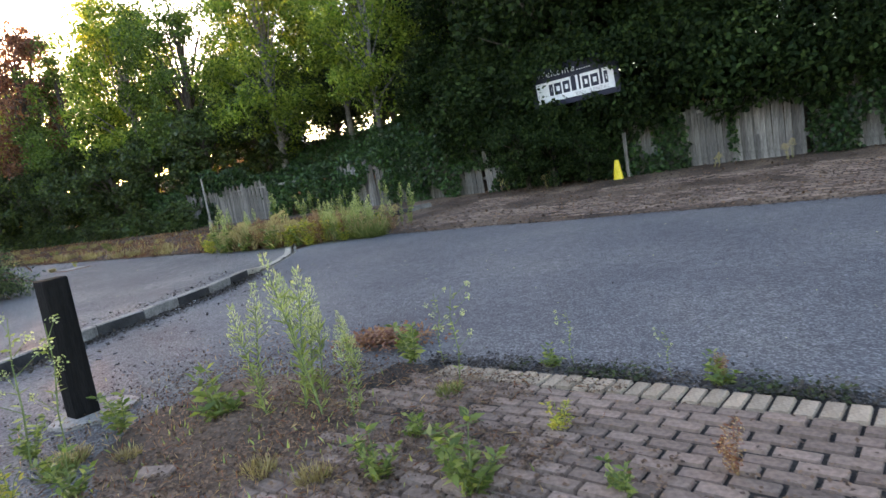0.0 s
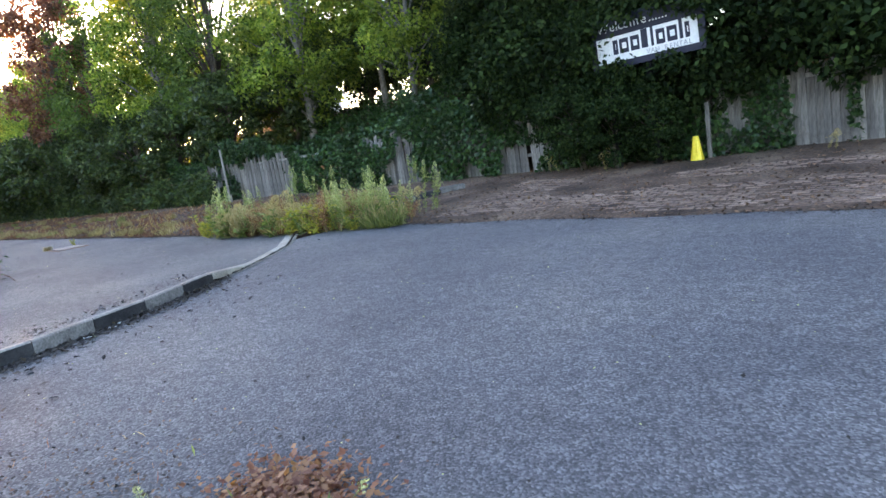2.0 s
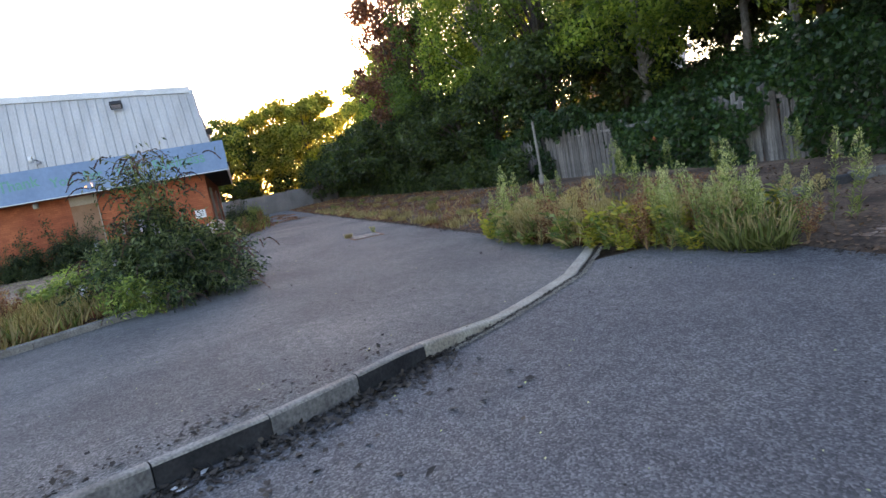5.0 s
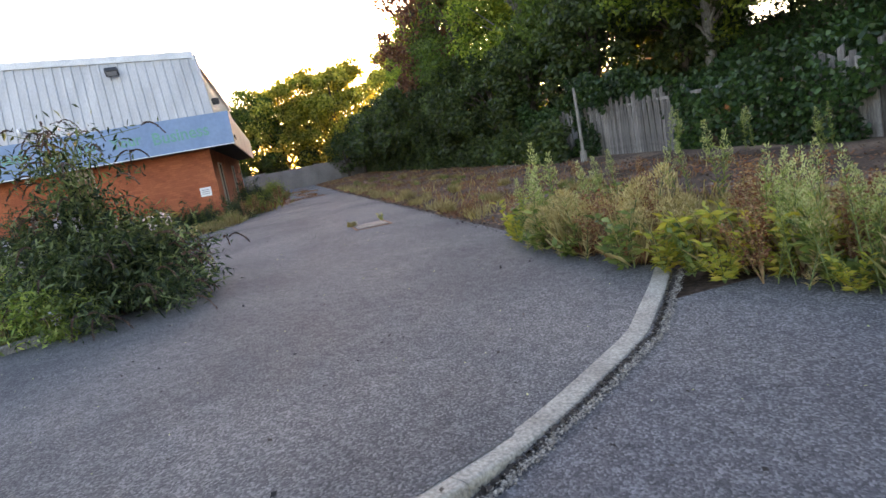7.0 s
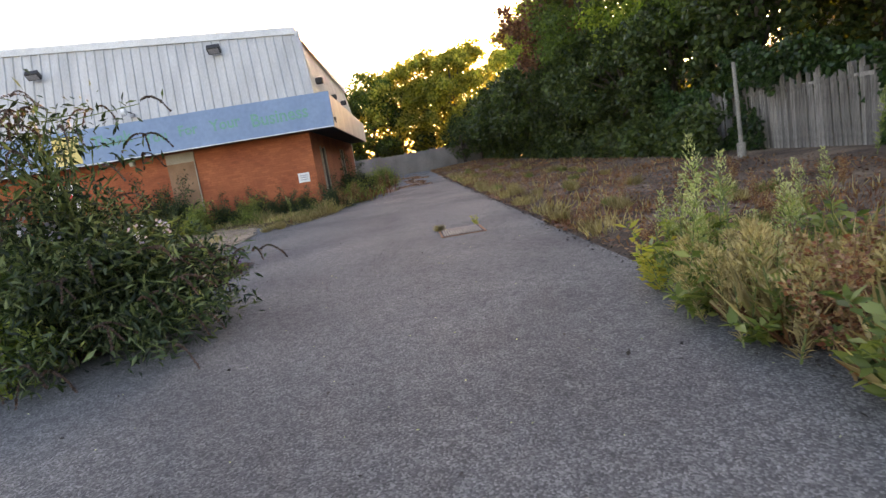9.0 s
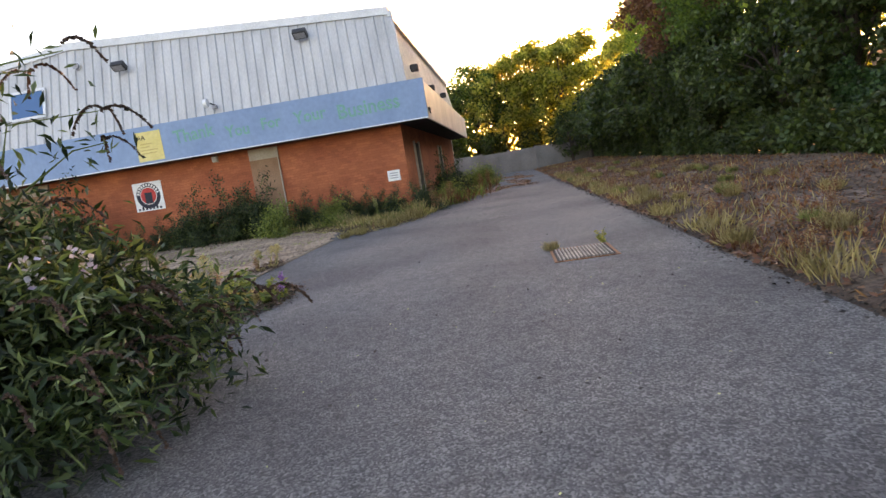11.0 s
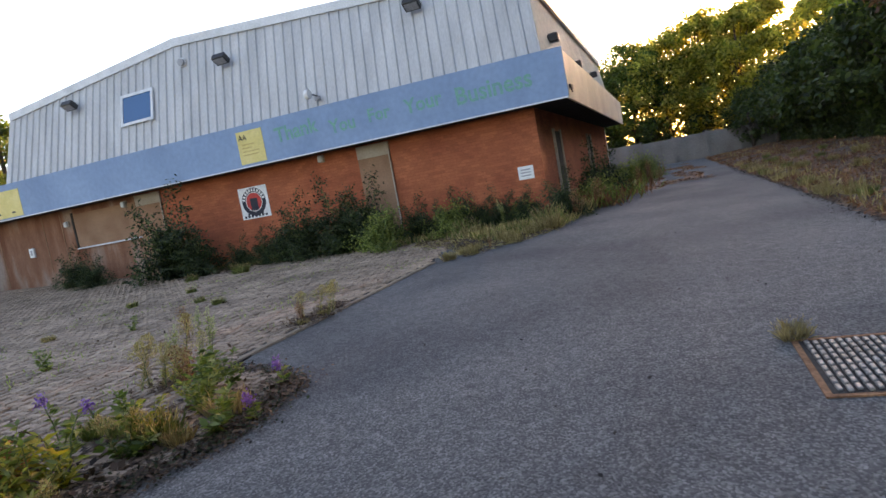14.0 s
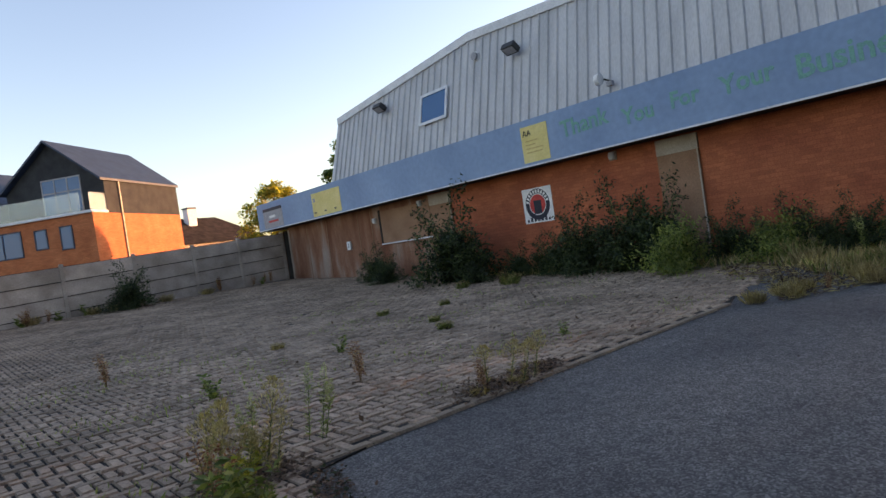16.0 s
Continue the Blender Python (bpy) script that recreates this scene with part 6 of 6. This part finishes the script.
def bed_sward(r):
    x = r.uniform(-15.3, -11.4)
    t = float(np.interp(x, [-16.8, -16.2, -15.2, -13.9, -13.0, -12.3, -11.4], [2.4, 2.5, 2.85, 3.1, 2.6, 1.7, 0.7]))
    return (x, t - 2.8 * r.random(), 0.014)


sward("dry_grass", "straw-coloured dry grass over the far verge", 1500, far_verge, 0.15, L_STRAW, 61)
sward("dry_weeds", "rusty dried weeds over the far verge", 9000, far_verge, 0.085, L_RUST, 62, 0.14)
def verge_lip(r):
    while True:
        x = -12.6 - 26 * r.random()
        if noise.noise((x * 1.1, 0.0, 14)) > 0.1:
            y = verge_edge(x) + 0.05 + abs(r.normal()) * 0.28
            return (x, y, ground_z(x, y))


sward("edge_grass", "golden grass along the lip of the verge", 1100, verge_lip, 0.2, L_STRAW, 71, 0.04)
sward("wall_grass", "tall dry grass at the foot of the front wall", 2600, wall_foot, 0.2, L_STRAW, 63)
sward("wall_weeds", "green weeds at the foot of the front wall", 1300, wall_foot, 0.16, L_SHOOT, 64, 0.08)
sward("side_weeds", "dry brown weeds along the side wall", 5000, side_foot, 0.36, L_RUST, 65, 0.07)
sward("side_grass", "green weeds along the side wall", 3500, side_foot, 0.4, L_SHOOT, 66, 0.06)
def start_dry(r):
    a = r.normal(size=2)
    return (-1.7 + a[0] * 0.75, 0.95 + a[1] * 0.55 - a[0] * 0.2, 0.02)


sward("dry_stems", "short dry stems in the soil and joints", 900, start_dry, 0.045, L_DOCK, 69, 0.035)
sward("small_weeds", "tiny green weeds in the soil and joints", 260, start_dry, 0.05, L_WEED, 70, 0.2)
sward("bed_grass", "straw grass in the planted bed", 5200, bed_sward, 0.34, L_STRAW, 67, 0.014)
sward("bed_weeds", "green grass in the planted bed", 3000, bed_sward, 0.28, L_WEED, 68, 0.018)
sward("bed_docks", "rusty dried weeds in the planted bed", 2200, bed_sward, 0.24, L_DOCK, 73, 0.05)

def rust_mass(r):
    while True:
        x = r.uniform(-11.5, -8.6)
        y = float(np.interp(x, [-12.2, -9.9, -9.2, -7.4], [7.4, 7.45, 7.8, 8.2])) + 1.1 * r.random() ** 1.3
        if noise.noise((x * 1.6, y * 1.6, 33)) > -0.1:
            return (x, y, ground_z(x, y) if y > verge_edge(x) else 0.0)


sward("dry_docks", "dense rusty red dried docks at the kerb end", 2600, rust_mass, 0.24, L_RUST, 81, 0.035)
sward("pale_seed_heads", "buff dried seed stalks at the kerb end", 1500, rust_mass, 0.4, L_STRAW, 82, 0.03)

# ---------- litter ----------
def heap_z(x, y):
    d = math.hypot((x + 1.8 + 0.35 * (y - 1.1)) / 1.05, (y - 1.0) / 0.9)
    return 0.045 * max(0.0, 1 - d * d) + 0.03 * noise.noise((x * 3, y * 3, 2)) * max(0.0, 1.2 - d) - 0.012 * d


def scatter(name, label, n, place, size, m, aspect=0.7, seed=1):
    r = np.random.default_rng(seed)
    pts = np.array([place(r) for _ in range(n)])
    d = r.normal(size=(n, 3))
    d[:, 2] *= 0.25
    ob = leaf_part(name, leaves_mesh(name, pts, size, aspect, m, up=1.5, dirs=d, r=r))
    tagged(ob, label, "litter", "", "stuff")


def by_kerb(r):
    y = r.uniform(-0.5, 5.0)
    return (kerb_x(y) + abs(r.normal()) * 0.14 + 0.01, y, 0.008)


def by_kerb_top(r):
    y = r.uniform(1.0, 4.6)
    return (kerb_x(y) - 0.14 - abs(r.normal()) * 0.18, y, yard_z(kerb_x(y) - 0.2, y) + 0.008)


def start_heap(r):
    a = r.normal(size=2)
    return (-1.9 + a[0] * 0.7, 1.1 + a[1] * 0.5 - a[0] * 0.25, max(0.03, heap_z(-1.9 + a[0] * 0.7, 1.1 + a[1] * 0.5 - a[0] * 0.25)) + 0.012 * r.random())


def edge_heap(r):
    x = r.uniform(-1.4, 3.0)
    return (x, 2.09 - 0.05 * max(0, x) + abs(r.normal()) * 0.15 * (0.6 + 0.8 * abs(noise.noise((x * 1.5, 0, 3)))), 0.006 + 0.022 * r.random())


def small_pile(r):
    a = r.normal(size=2)
    return (-2.05 + a[0] * 0.17, 2.42 + a[1] * 0.12, 0.03 + 0.05 * r.random() * max(0, 1 - abs(a[0]) / 2))


def verge(r):
    x = 6 - 40 * r.random()
    y = verge_edge(x) + 4.6 * r.random() ** 1.3
    return (x, y, ground_z(x, y) + 0.012)


def yard_bits(r):
    x, y = r.uniform(-24, -6.5), r.uniform(3.2, 7.5)
    return (x, y, 0.012 + yard_z(x, y) * (y < 5.7))


def road_bits(r):
    x = r.uniform(-6, 6)
    y = r.uniform(-1, 8)
    return (max(x, kerb_x(y) + 0.1), y, 0.01)


scatter("gutter_debris", "dark dead leaves and grit along the kerb", 3000, by_kerb, 0.038, L_DEBRIS, seed=2)
scatter("gutter_debris", "dark dead leaves on the kerb top edge", 320, by_kerb_top, 0.036, L_DEBRIS, seed=3)
scatter("leaf_litter", "dry brown leaf litter among the first weeds", 6000, start_heap, 0.022, L_LITTER, seed=4)
scatter("leaf_litter", "dark litter and soil along the paving edge", 4600, edge_heap, 0.022, L_DEBRIS, seed=5)
def moss_edge(r):
    x = r.uniform(-0.8, 3.0)
    while noise.noise((x * 2.3, 0, 9)) < 0.0:
        x = r.uniform(-0.8, 3.0)
    return (x, 2.1 - 0.05 * max(0, x) + abs(r.normal()) * 0.1, 0.008 + 0.02 * r.random())


def on_paving(r):
    x, y = r.uniform(-1.6, 2.2), r.uniform(0.2, 1.9)
    if noise.noise((x * 1.4, y * 1.4, 8)) < -0.05 and r.random() < 0.85:
        x, y = x * 0.6 - 0.9, y * 0.7 + 0.1
    return (x, y - 0.05 * max(0, x), 0.034 + 0.006 * r.random())


def post_grit(r):
    a = r.normal(size=2)
    return (-2.7 + a[0] * 0.75, 1.0 + a[1] * 0.7, 0.012 + 0.01 * r.random())


def drive_patches(r):
    while True:
        x, y = r.uniform(-52, -33), r.uniform(3.6, 7.0)
        if noise.noise((x * 0.35, y * 0.9, 31)) > 0.12:
            return (x, y, 0.012)


scatter("grit", "dark pebbly grit round the black post", 3600, post_grit, 0.022, L_DEBRIS, seed=16)
scatter("leaf_litter", "rusty leaf drifts across the far drive", 5200, drive_patches, 0.07, L_RUST, seed=17)
scatter("moss", "dark moss along the paving edge", 1300, moss_edge, 0.025, L_MOSS, seed=12)
scatter("leaf_litter", "dry brown litter scattered over the paving", 4200, on_paving, 0.02, L_LITTER, seed=13)
def paving_end(r):
    while True:
        x, y = r.uniform(-2.0, 0.1), r.uniform(0.0, 2.0)
        if noise.noise((x * 2.2, y * 2.2, 18)) + 0.45 * (-x - 0.7) > -0.1:
            return (x, y, 0.032 + 0.016 * r.random())


scatter("leaf_litter", "brown soil and litter over the broken paving", 9000, paving_end, 0.018, L_LITTER, seed=33)
scatter("dry_straw", "flattened dry stems over the broken paving", 700, paving_end, 0.05, L_DOCK, 0.05, seed=34)
scatter("leaf_litter", "small heap of rusty fallen leaves", 1500, small_pile, 0.035, L_RUST, seed=6)
scatter("leaf_litter", "brown litter covering the verge", 24000, verge, 0.05, L_LITTER, seed=7)
def bed_litter(r):
    x = r.uniform(-17.8, -12.5)
    t = float(np.interp(x, [-17.6, -16.3, -15.2, -13.9, -13.0, -12.3], [3.0, 2.6, 2.95, 3.2, 2.75, 1.8]))
    return (x, t + 0.06 - 0.9 * r.random() ** 1.5, 0.02 + 0.02 * r.random())


def lip_litter(r):
    u = r.random() * 3.4
    x = -18.3 + u
    y = float(np.interp(x, [-18.3, -17.95, -17.5, -16.75, -15.4], [2.0, 2.78, 2.98, 3.02, 2.55]))
    return (x + 0.05 * r.normal(), y + 0.09 * r.normal(), 0.01 + 0.03 * r.random())


scatter("leaf_litter", "dark litter and soil along the lip of the paving", 4200, lip_litter, 0.03, L_LITTER, seed=36)
scatter("moss", "dark moss along the lip of the paving", 1800, lip_litter, 0.028, L_MOSS, seed=37)
scatter("leaf_litter", "dry brown litter along the bed edge", 2600, bed_litter, 0.05, L_LITTER, seed=11)
def far_litter(r):
    while True:
        x = -11.0 - 46 * r.random() ** 1.2
        y = verge_edge(x) + 0.02 + 4.2 * r.random() ** 1.4
        if noise.noise((x * 0.5, y * 1.1, 17)) > -0.12 or r.random() < 0.2:
            return (x, y, ground_z(x, y) + 0.01 + 0.03 * r.random())


scatter("leaf_litter", "rusty brown litter drifted over the far verge", 22000, far_litter, 0.06, L_RUST, seed=18)
def verge_rim(r):
    x = 5.0 - 45 * r.random()
    return (x, verge_edge(x) + 0.04 - abs(r.normal()) * 0.09, 0.012)


def kerb_leaves(r):
    y = r.uniform(0.2, 5.2)
    return (kerb_x(y) + abs(r.normal()) * 0.55 + 0.02, y, 0.012)


scatter("leaf_litter", "dark crumbled litter along the verge rim", 2600, verge_rim, 0.034, L_DEBRIS, seed=19)
scatter("leaf_litter", "dark dead leaves blown along the kerb", 300, kerb_leaves, 0.055, L_DEBRIS, seed=20)
def wall_litter(r):
    while True:
        x, y = r.uniform(-28.8, -23.3), r.uniform(0.2, 3.5)
        if x < np.interp(y, [0.2, 1.6, 2.4, 3.5], [-26.6, -25.2, -23.6, -25.6]) + 0.3 * noise.noise((y * 2, x, 3)):
            return (x, y, 0.016 + 0.03 * r.random())


scatter("leaf_litter", "dry brown litter and straw by the wall foot", 3600, wall_litter, 0.07, L_LITTER, 0.35, seed=23)
scatter("dry_straw", "flattened straw by the wall foot", 1800, wall_litter, 0.13, L_STRAW, 0.06, seed=24)
scatter("loose_grit", "scattered dark grit on the drive", 260, yard_bits, 0.03, L_DEBRIS, seed=8)
scatter("loose_grit", "scattered grit on the road", 220, road_bits, 0.022, L_DEBRIS, seed=9)

# ---------- block paving, last ----------
def paver_mesh(l, w, m):
    bm = bmesh.new()
    lo = [bm.verts.new((sx * l / 2, sy * w / 2, -0.02)) for sx, sy in ((-1, -1), (1, -1), (1, 1), (-1, 1))]
    hi = [bm.verts.new((sx * (l / 2 - 0.008), sy * (w / 2 - 0.008), 0.0)) for sx, sy in ((-1, -1), (1, -1), (1, 1), (-1, 1))]
    bm.faces.new(hi)
    for i in range(4):
        bm.faces.new((lo[i], lo[(i + 1) % 4], hi[(i + 1) % 4], hi[i]))
    me = bpy.data.meshes.new("paver")
    bm.to_mesh(me)
    bm.free()
    me.materials.append(m)
    return me


def pave(floor, spots, l, w, near, single, joined):
    """spots: (x, y, z, turn). The first ones singly, the rest joined."""
    pm = paver_mesh(l, w, single)
    base = [tuple(v.co) for v in pm.vertices]
    fcs = [tuple(p.vertices) for p in pm.polygons]
    r = np.random.default_rng(77)
    vs, fs = [], []
    for i, (x, y, z, turn) in enumerate(spots):
        z += float(r.normal() * 0.004)
        tx, ty = r.normal(size=2) * 0.016
        if i < near:
            ob = new("paver", pm)
            ob.parent = floor
            ob.location, ob.rotation_euler = (x, y, z), (float(tx), float(ty), turn)
        else:
            c, s = math.cos(turn), math.sin(turn)
            o = len(vs)
            vs += [(x + c * p[0] - s * p[1], y + s * p[0] + c * p[1], z + p[2] + tx * p[1] + ty * p[0]) for p in base]
            fs += [tuple(o + k for k in f) for f in fcs]
    if vs:
        ob = mesh_object("pavers", vs, fs, joined, floor)
        ob["kind"] = "stuff"


# brown soil and litter heaped round the first weeds
grid_mesh("soil_heap", [float(v) for v in np.arange(-4.0, 0.05, 0.06)], [float(v) for v in np.arange(-0.9, 2.75, 0.06)], heap_z, M_SOIL, label="brown soil and grit washed over the paving", category="soil")
# worn blocks half buried in the verge
vp = tagged(new("verge_paving"), "worn brown blocks half buried in the verge", "paving", "", "structure")
spots = []
for i in range(74):
    for j in range(28):
        x, y = -7.2 + i * 0.21 + (j % 2) * 0.105, 8.6 + j * 0.108
        if noise.noise((x * 0.5, y * 0.9, 41)) + 0.22 * (x > -0.5) > -0.12:
            spots.append((x, y, ground_z(x, y) + 0.004, 0.02))
for i in range(70):
    for j in range(22):
        x, y = -24.6 + i * 0.21 + (j % 2) * 0.105, 8.3 + j * 0.108
        if noise.noise((x * 0.5, y * 0.9, 43)) > 0.0:
            spots.append((x, y, ground_z(x, y) + 0.004, -0.03))
pave(vp, spots, 0.188, 0.088, 0, M_PAVER, M_PAVERI)
# near paving with its buff edge course
pv = tagged(link("paving", box(-1.6, 6, -6, 2.07, -0.05, 0.012), M_SANDSHADE), "old brown block paving with weeds in the joints", "paving", "", "structure")
edge_me = paver_mesh(0.165, 0.08, M_EDGE)
x = -1.15
i = 0
while x < 5.9:
    ob = new("edge_paver", edge_me)
    ob.parent = pv
    ob.location, ob.rotation_euler = (x, 1.99 - 0.05 * max(0, x), 0.026 + 0.003 * math.sin(i * 2.3)), (0, 0, math.pi / 2 + 0.03 * math.sin(i * 1.7) - 0.045)
    x += 0.089
    i += 1
spots = []
for j in range(90):
    y = 1.857 - j * 0.086
    x = -1.75 + (0.086 if j % 2 else 0.0)
    while x < 5.85:
        yy = y - 0.05 * max(0, x)
        if not (x < -1.3 and j < 2 + (x + 1.5) * -4) and noise.noise((x * 2.1, y * 2.1, 5.5)) < 0.6:
            spots.append((x, yy, 0.026 + 0.014 * noise.noise((x * 1.3, y * 1.3, 0.4)), -0.045 if x > 0 else 0.0))
        x += 0.172
spots.sort(key=lambda s: (s[0] - 0.3) ** 2 + (s[1] - 1.3) ** 2)
pave(pv, spots, 0.163, 0.077, 300, M_PAVER, M_PAVERI)

# forecourt in herringbone
fc = tagged(link("forecourt", prism([(-15.4, 2.55), (-16.75, 3.02), (-17.5, 2.98), (-17.95, 2.8), (-18.25, 1.95), (-18.9, 1.84), (-23.5, 1.86), (-25.5, 1.2), (-28.9, 1.0), (-28.9, -5.9), (-15.4, -5.9)], -0.04, 0.012), M_SANDSHADE), "worn herringbone block-paved forecourt", "paving", "", "structure")
fc2 = tagged(mesh_object("forecourt", [(-15.8, -5.9, 0.012), (-28.9, -5.9, 0.012), (-28.9, -18.6, 0.012 + south_rise(-18.6)), (-15.8, -18.6, 0.012 + south_rise(-18.6))], [(0, 3, 2, 1)], M_SANDSHADE), "sandy joints of the rising forecourt paving", "paving", "", "structure")
spots = []
U = 0.088
xs0, ys0 = -28.85, 2.97
for i in range(int(13.5 / U)):
    for j in range(int(21.2 / U)):
        k = (i - j) % 4
        x, y = xs0 + i * U, ys0 - j * U
        if k == 0:
            c = (x + U, y - U / 2, 0.0)
        elif k == 3:
            c = (x + U / 2, y - U, math.pi / 2)
        else:
            continue
        if c[0] > -15.45 or c[1] > float(np.interp(c[0], [-18.9, -18.2, -17.95, -17.5, -16.75, -15.4], [1.775, 1.9, 2.72, 2.9, 2.94, 2.48])) + 0.05 * noise.noise((c[0] * 3, 1, 1)) or (c[0] < -23.4 and c[1] > 1.8 + (c[0] + 23.4) * 0.2):
            continue
        spots.append((c[0], c[1], 0.026 + south_rise(c[1]) + 0.006 * noise.noise((c[0] * 0.7, c[1] * 0.7, 3)), c[2]))
spots.sort(key=lambda s: (s[0] + 18.6) ** 2 + (s[1] - 0.6) ** 2)
pave(fc, spots, 0.161, 0.073, 300, M_PAVER2, M_PAVER2I)
x = -18.3
while x > -23.5:
    ob = new("edge_paver", edge_me)
    ob.parent = fc
    ob.location, ob.rotation_euler = (x, 1.84, 0.024), (0, 0, 0.0)
    x -= 0.172

# weeds and dead leaves in the forecourt joints
def joint_spots(r):
    while True:
        x, y = r.uniform(-26.5, -17.2), r.uniform(-7.0, 1.6)
        if noise.noise((x * 0.7, y * 0.7, 51)) > 0.12:
            return (round(x / 0.1) * 0.1 + 0.02 * r.normal(), y, 0.022 + south_rise(y))


def joint_litter(r):
    x, y = r.uniform(-27.5, -17.0), r.uniform(-9.0, 1.7)
    return (x, y, 0.036 + south_rise(y))


sward("joint_weeds", "tiny green weeds in the forecourt joints", 1500, joint_spots, 0.045, L_WEED, 72, 0.25)
def clump_litter(r):
    k = int(r.integers(3))
    cx, cy, w = ((-19.95, 1.72, 0.3), (-18.0, 1.75, 0.28), (-20.5, 1.66, 0.2))[k]
    return (cx + w * 1.3 * r.normal() * 0.5, cy + w * r.normal() * 0.45, 0.034 + 0.02 * r.random())


scatter("leaf_litter", "brown litter caught round the forecourt weeds", 1900, clump_litter, 0.032, L_LITTER, seed=39)
scatter("leaf_litter", "brown leaf flecks over the forecourt", 900, joint_litter, 0.045, L_LITTER, seed=26)

# scraps of paper and chips of stone
for i, (x, y) in enumerate(((-6.28, 3.42), (-6.16, 3.3), (-6.05, 3.05))):
    sc_ = thing("paper_scrap", "small crumpled white paper scrap by the kerb", "litter", pose(x, y, 0.012, 6, 4, 50 * i), "scraps by the kerb")
    bm = bmesh.new()
    pr_ = np.random.default_rng(90 + i)
    vv = [[bm.verts.new((0.022 * a + 0.006 * pr_.normal(), 0.016 * c + 0.006 * pr_.normal(), 0.008 * pr_.random())) for a in range(-1, 3)] for c in range(-1, 2)]
    for c in range(2):
        for a in range(3):
            bm.faces.new((vv[c][a], vv[c][a + 1], vv[c + 1][a + 1], vv[c + 1][a]))
    bmesh.ops.solidify(bm, geom=bm.faces[:], thickness=0.003)
    part("scrap", bm, M_WHITE, sc_)


def pale_chips(r):
    x, y = r.uniform(-16, 4), r.uniform(2.2, 7.6)
    if x < kerb_x(y):
        return (x - 0.2, y, 0.012 + yard_z(x - 0.2, y) * (y < 5.7))
    return (x + 0.05, y, 0.01)


scatter("stone_chips", "pale stone chips loose on the asphalt", 420, pale_chips, 0.014, L_PALEWEED, seed=15)


# crumbling concrete and grit beside the flush kerb
def haunch_rubble(r):
    k = lens[-1] - 0.1 - 3.6 * r.random()
    x, y = on_arc(k)
    x2, y2 = on_arc(k + 0.02)
    t = Vector((x2 - x, y2 - y, 0)).normalized()
    d = 0.07 + 0.014 * r.normal() + 0.02 * noise.noise((k * 7, 0, 0))
    return (x + t.y * d, y - t.x * d, 0.006 + 0.006 * r.random())


def haunch_gap(r):
    k = lens[-1] - 0.1 - 4.2 * r.random()
    x, y = on_arc(k)
    x2, y2 = on_arc(k + 0.02)
    t = Vector((x2 - x, y2 - y, 0)).normalized()
    d = 0.022 + 0.01 * abs(r.normal())
    return (x + t.y * d, y - t.x * d, 0.006 + 0.004 * r.random())


scatter("kerb_rubble", "crumbled pale concrete beside the flush kerb", 3400, haunch_rubble, 0.012, L_CHIP, 0.9, seed=31)
scatter("kerb_rubble", "dark grit in the joint beside the kerb", 1500, haunch_gap, 0.022, L_DEBRIS, 0.8, seed=32)


# violet flower heads at the paving lip
def flower_weed(x, y, h, seed):
    r = np.random.default_rng(seed)
    t = thing("flowering_weed", "small weed with a violet flower head", "weed", pose(x, y, 0.02), "violet flowering weeds")
    part("stem", tube([(0, 0, 0), (0.02, 0.01, h * 0.5), (0.05, 0.0, h)], [0.005, 0.004, 0.003], 5), M_STALK, t)
    p = np.array([0.05, 0, h]) + r.normal(size=(90, 3)) * np.array([0.014, 0.014, 0.02])
    leaf_part("flower_head", leaves_mesh("flower_head", p, 0.022, 0.6, L_VIOLET, r=r), t, "violet flower head")
    u = r.uniform(0.05, 0.85, 26)
    a = r.uniform(0, 6.283, 26)
    leaf_part("foliage", leaves_mesh("foliage", np.stack([0.03 * u, 0 * u, h * u], 1), 0.07, 0.3, L_SHOOT, dirs=np.stack([np.cos(a), np.sin(a), 0.3 + 0 * a], 1), r=r), t)


for i, (x, y, h) in enumerate(((-17.75, 2.86, 0.16), (-17.1, 3.1, 0.14), (-16.85, 1.75, 0.3), (-16.95, 2.0, 0.22))):
    flower_weed(x, y, h, 140 + i)
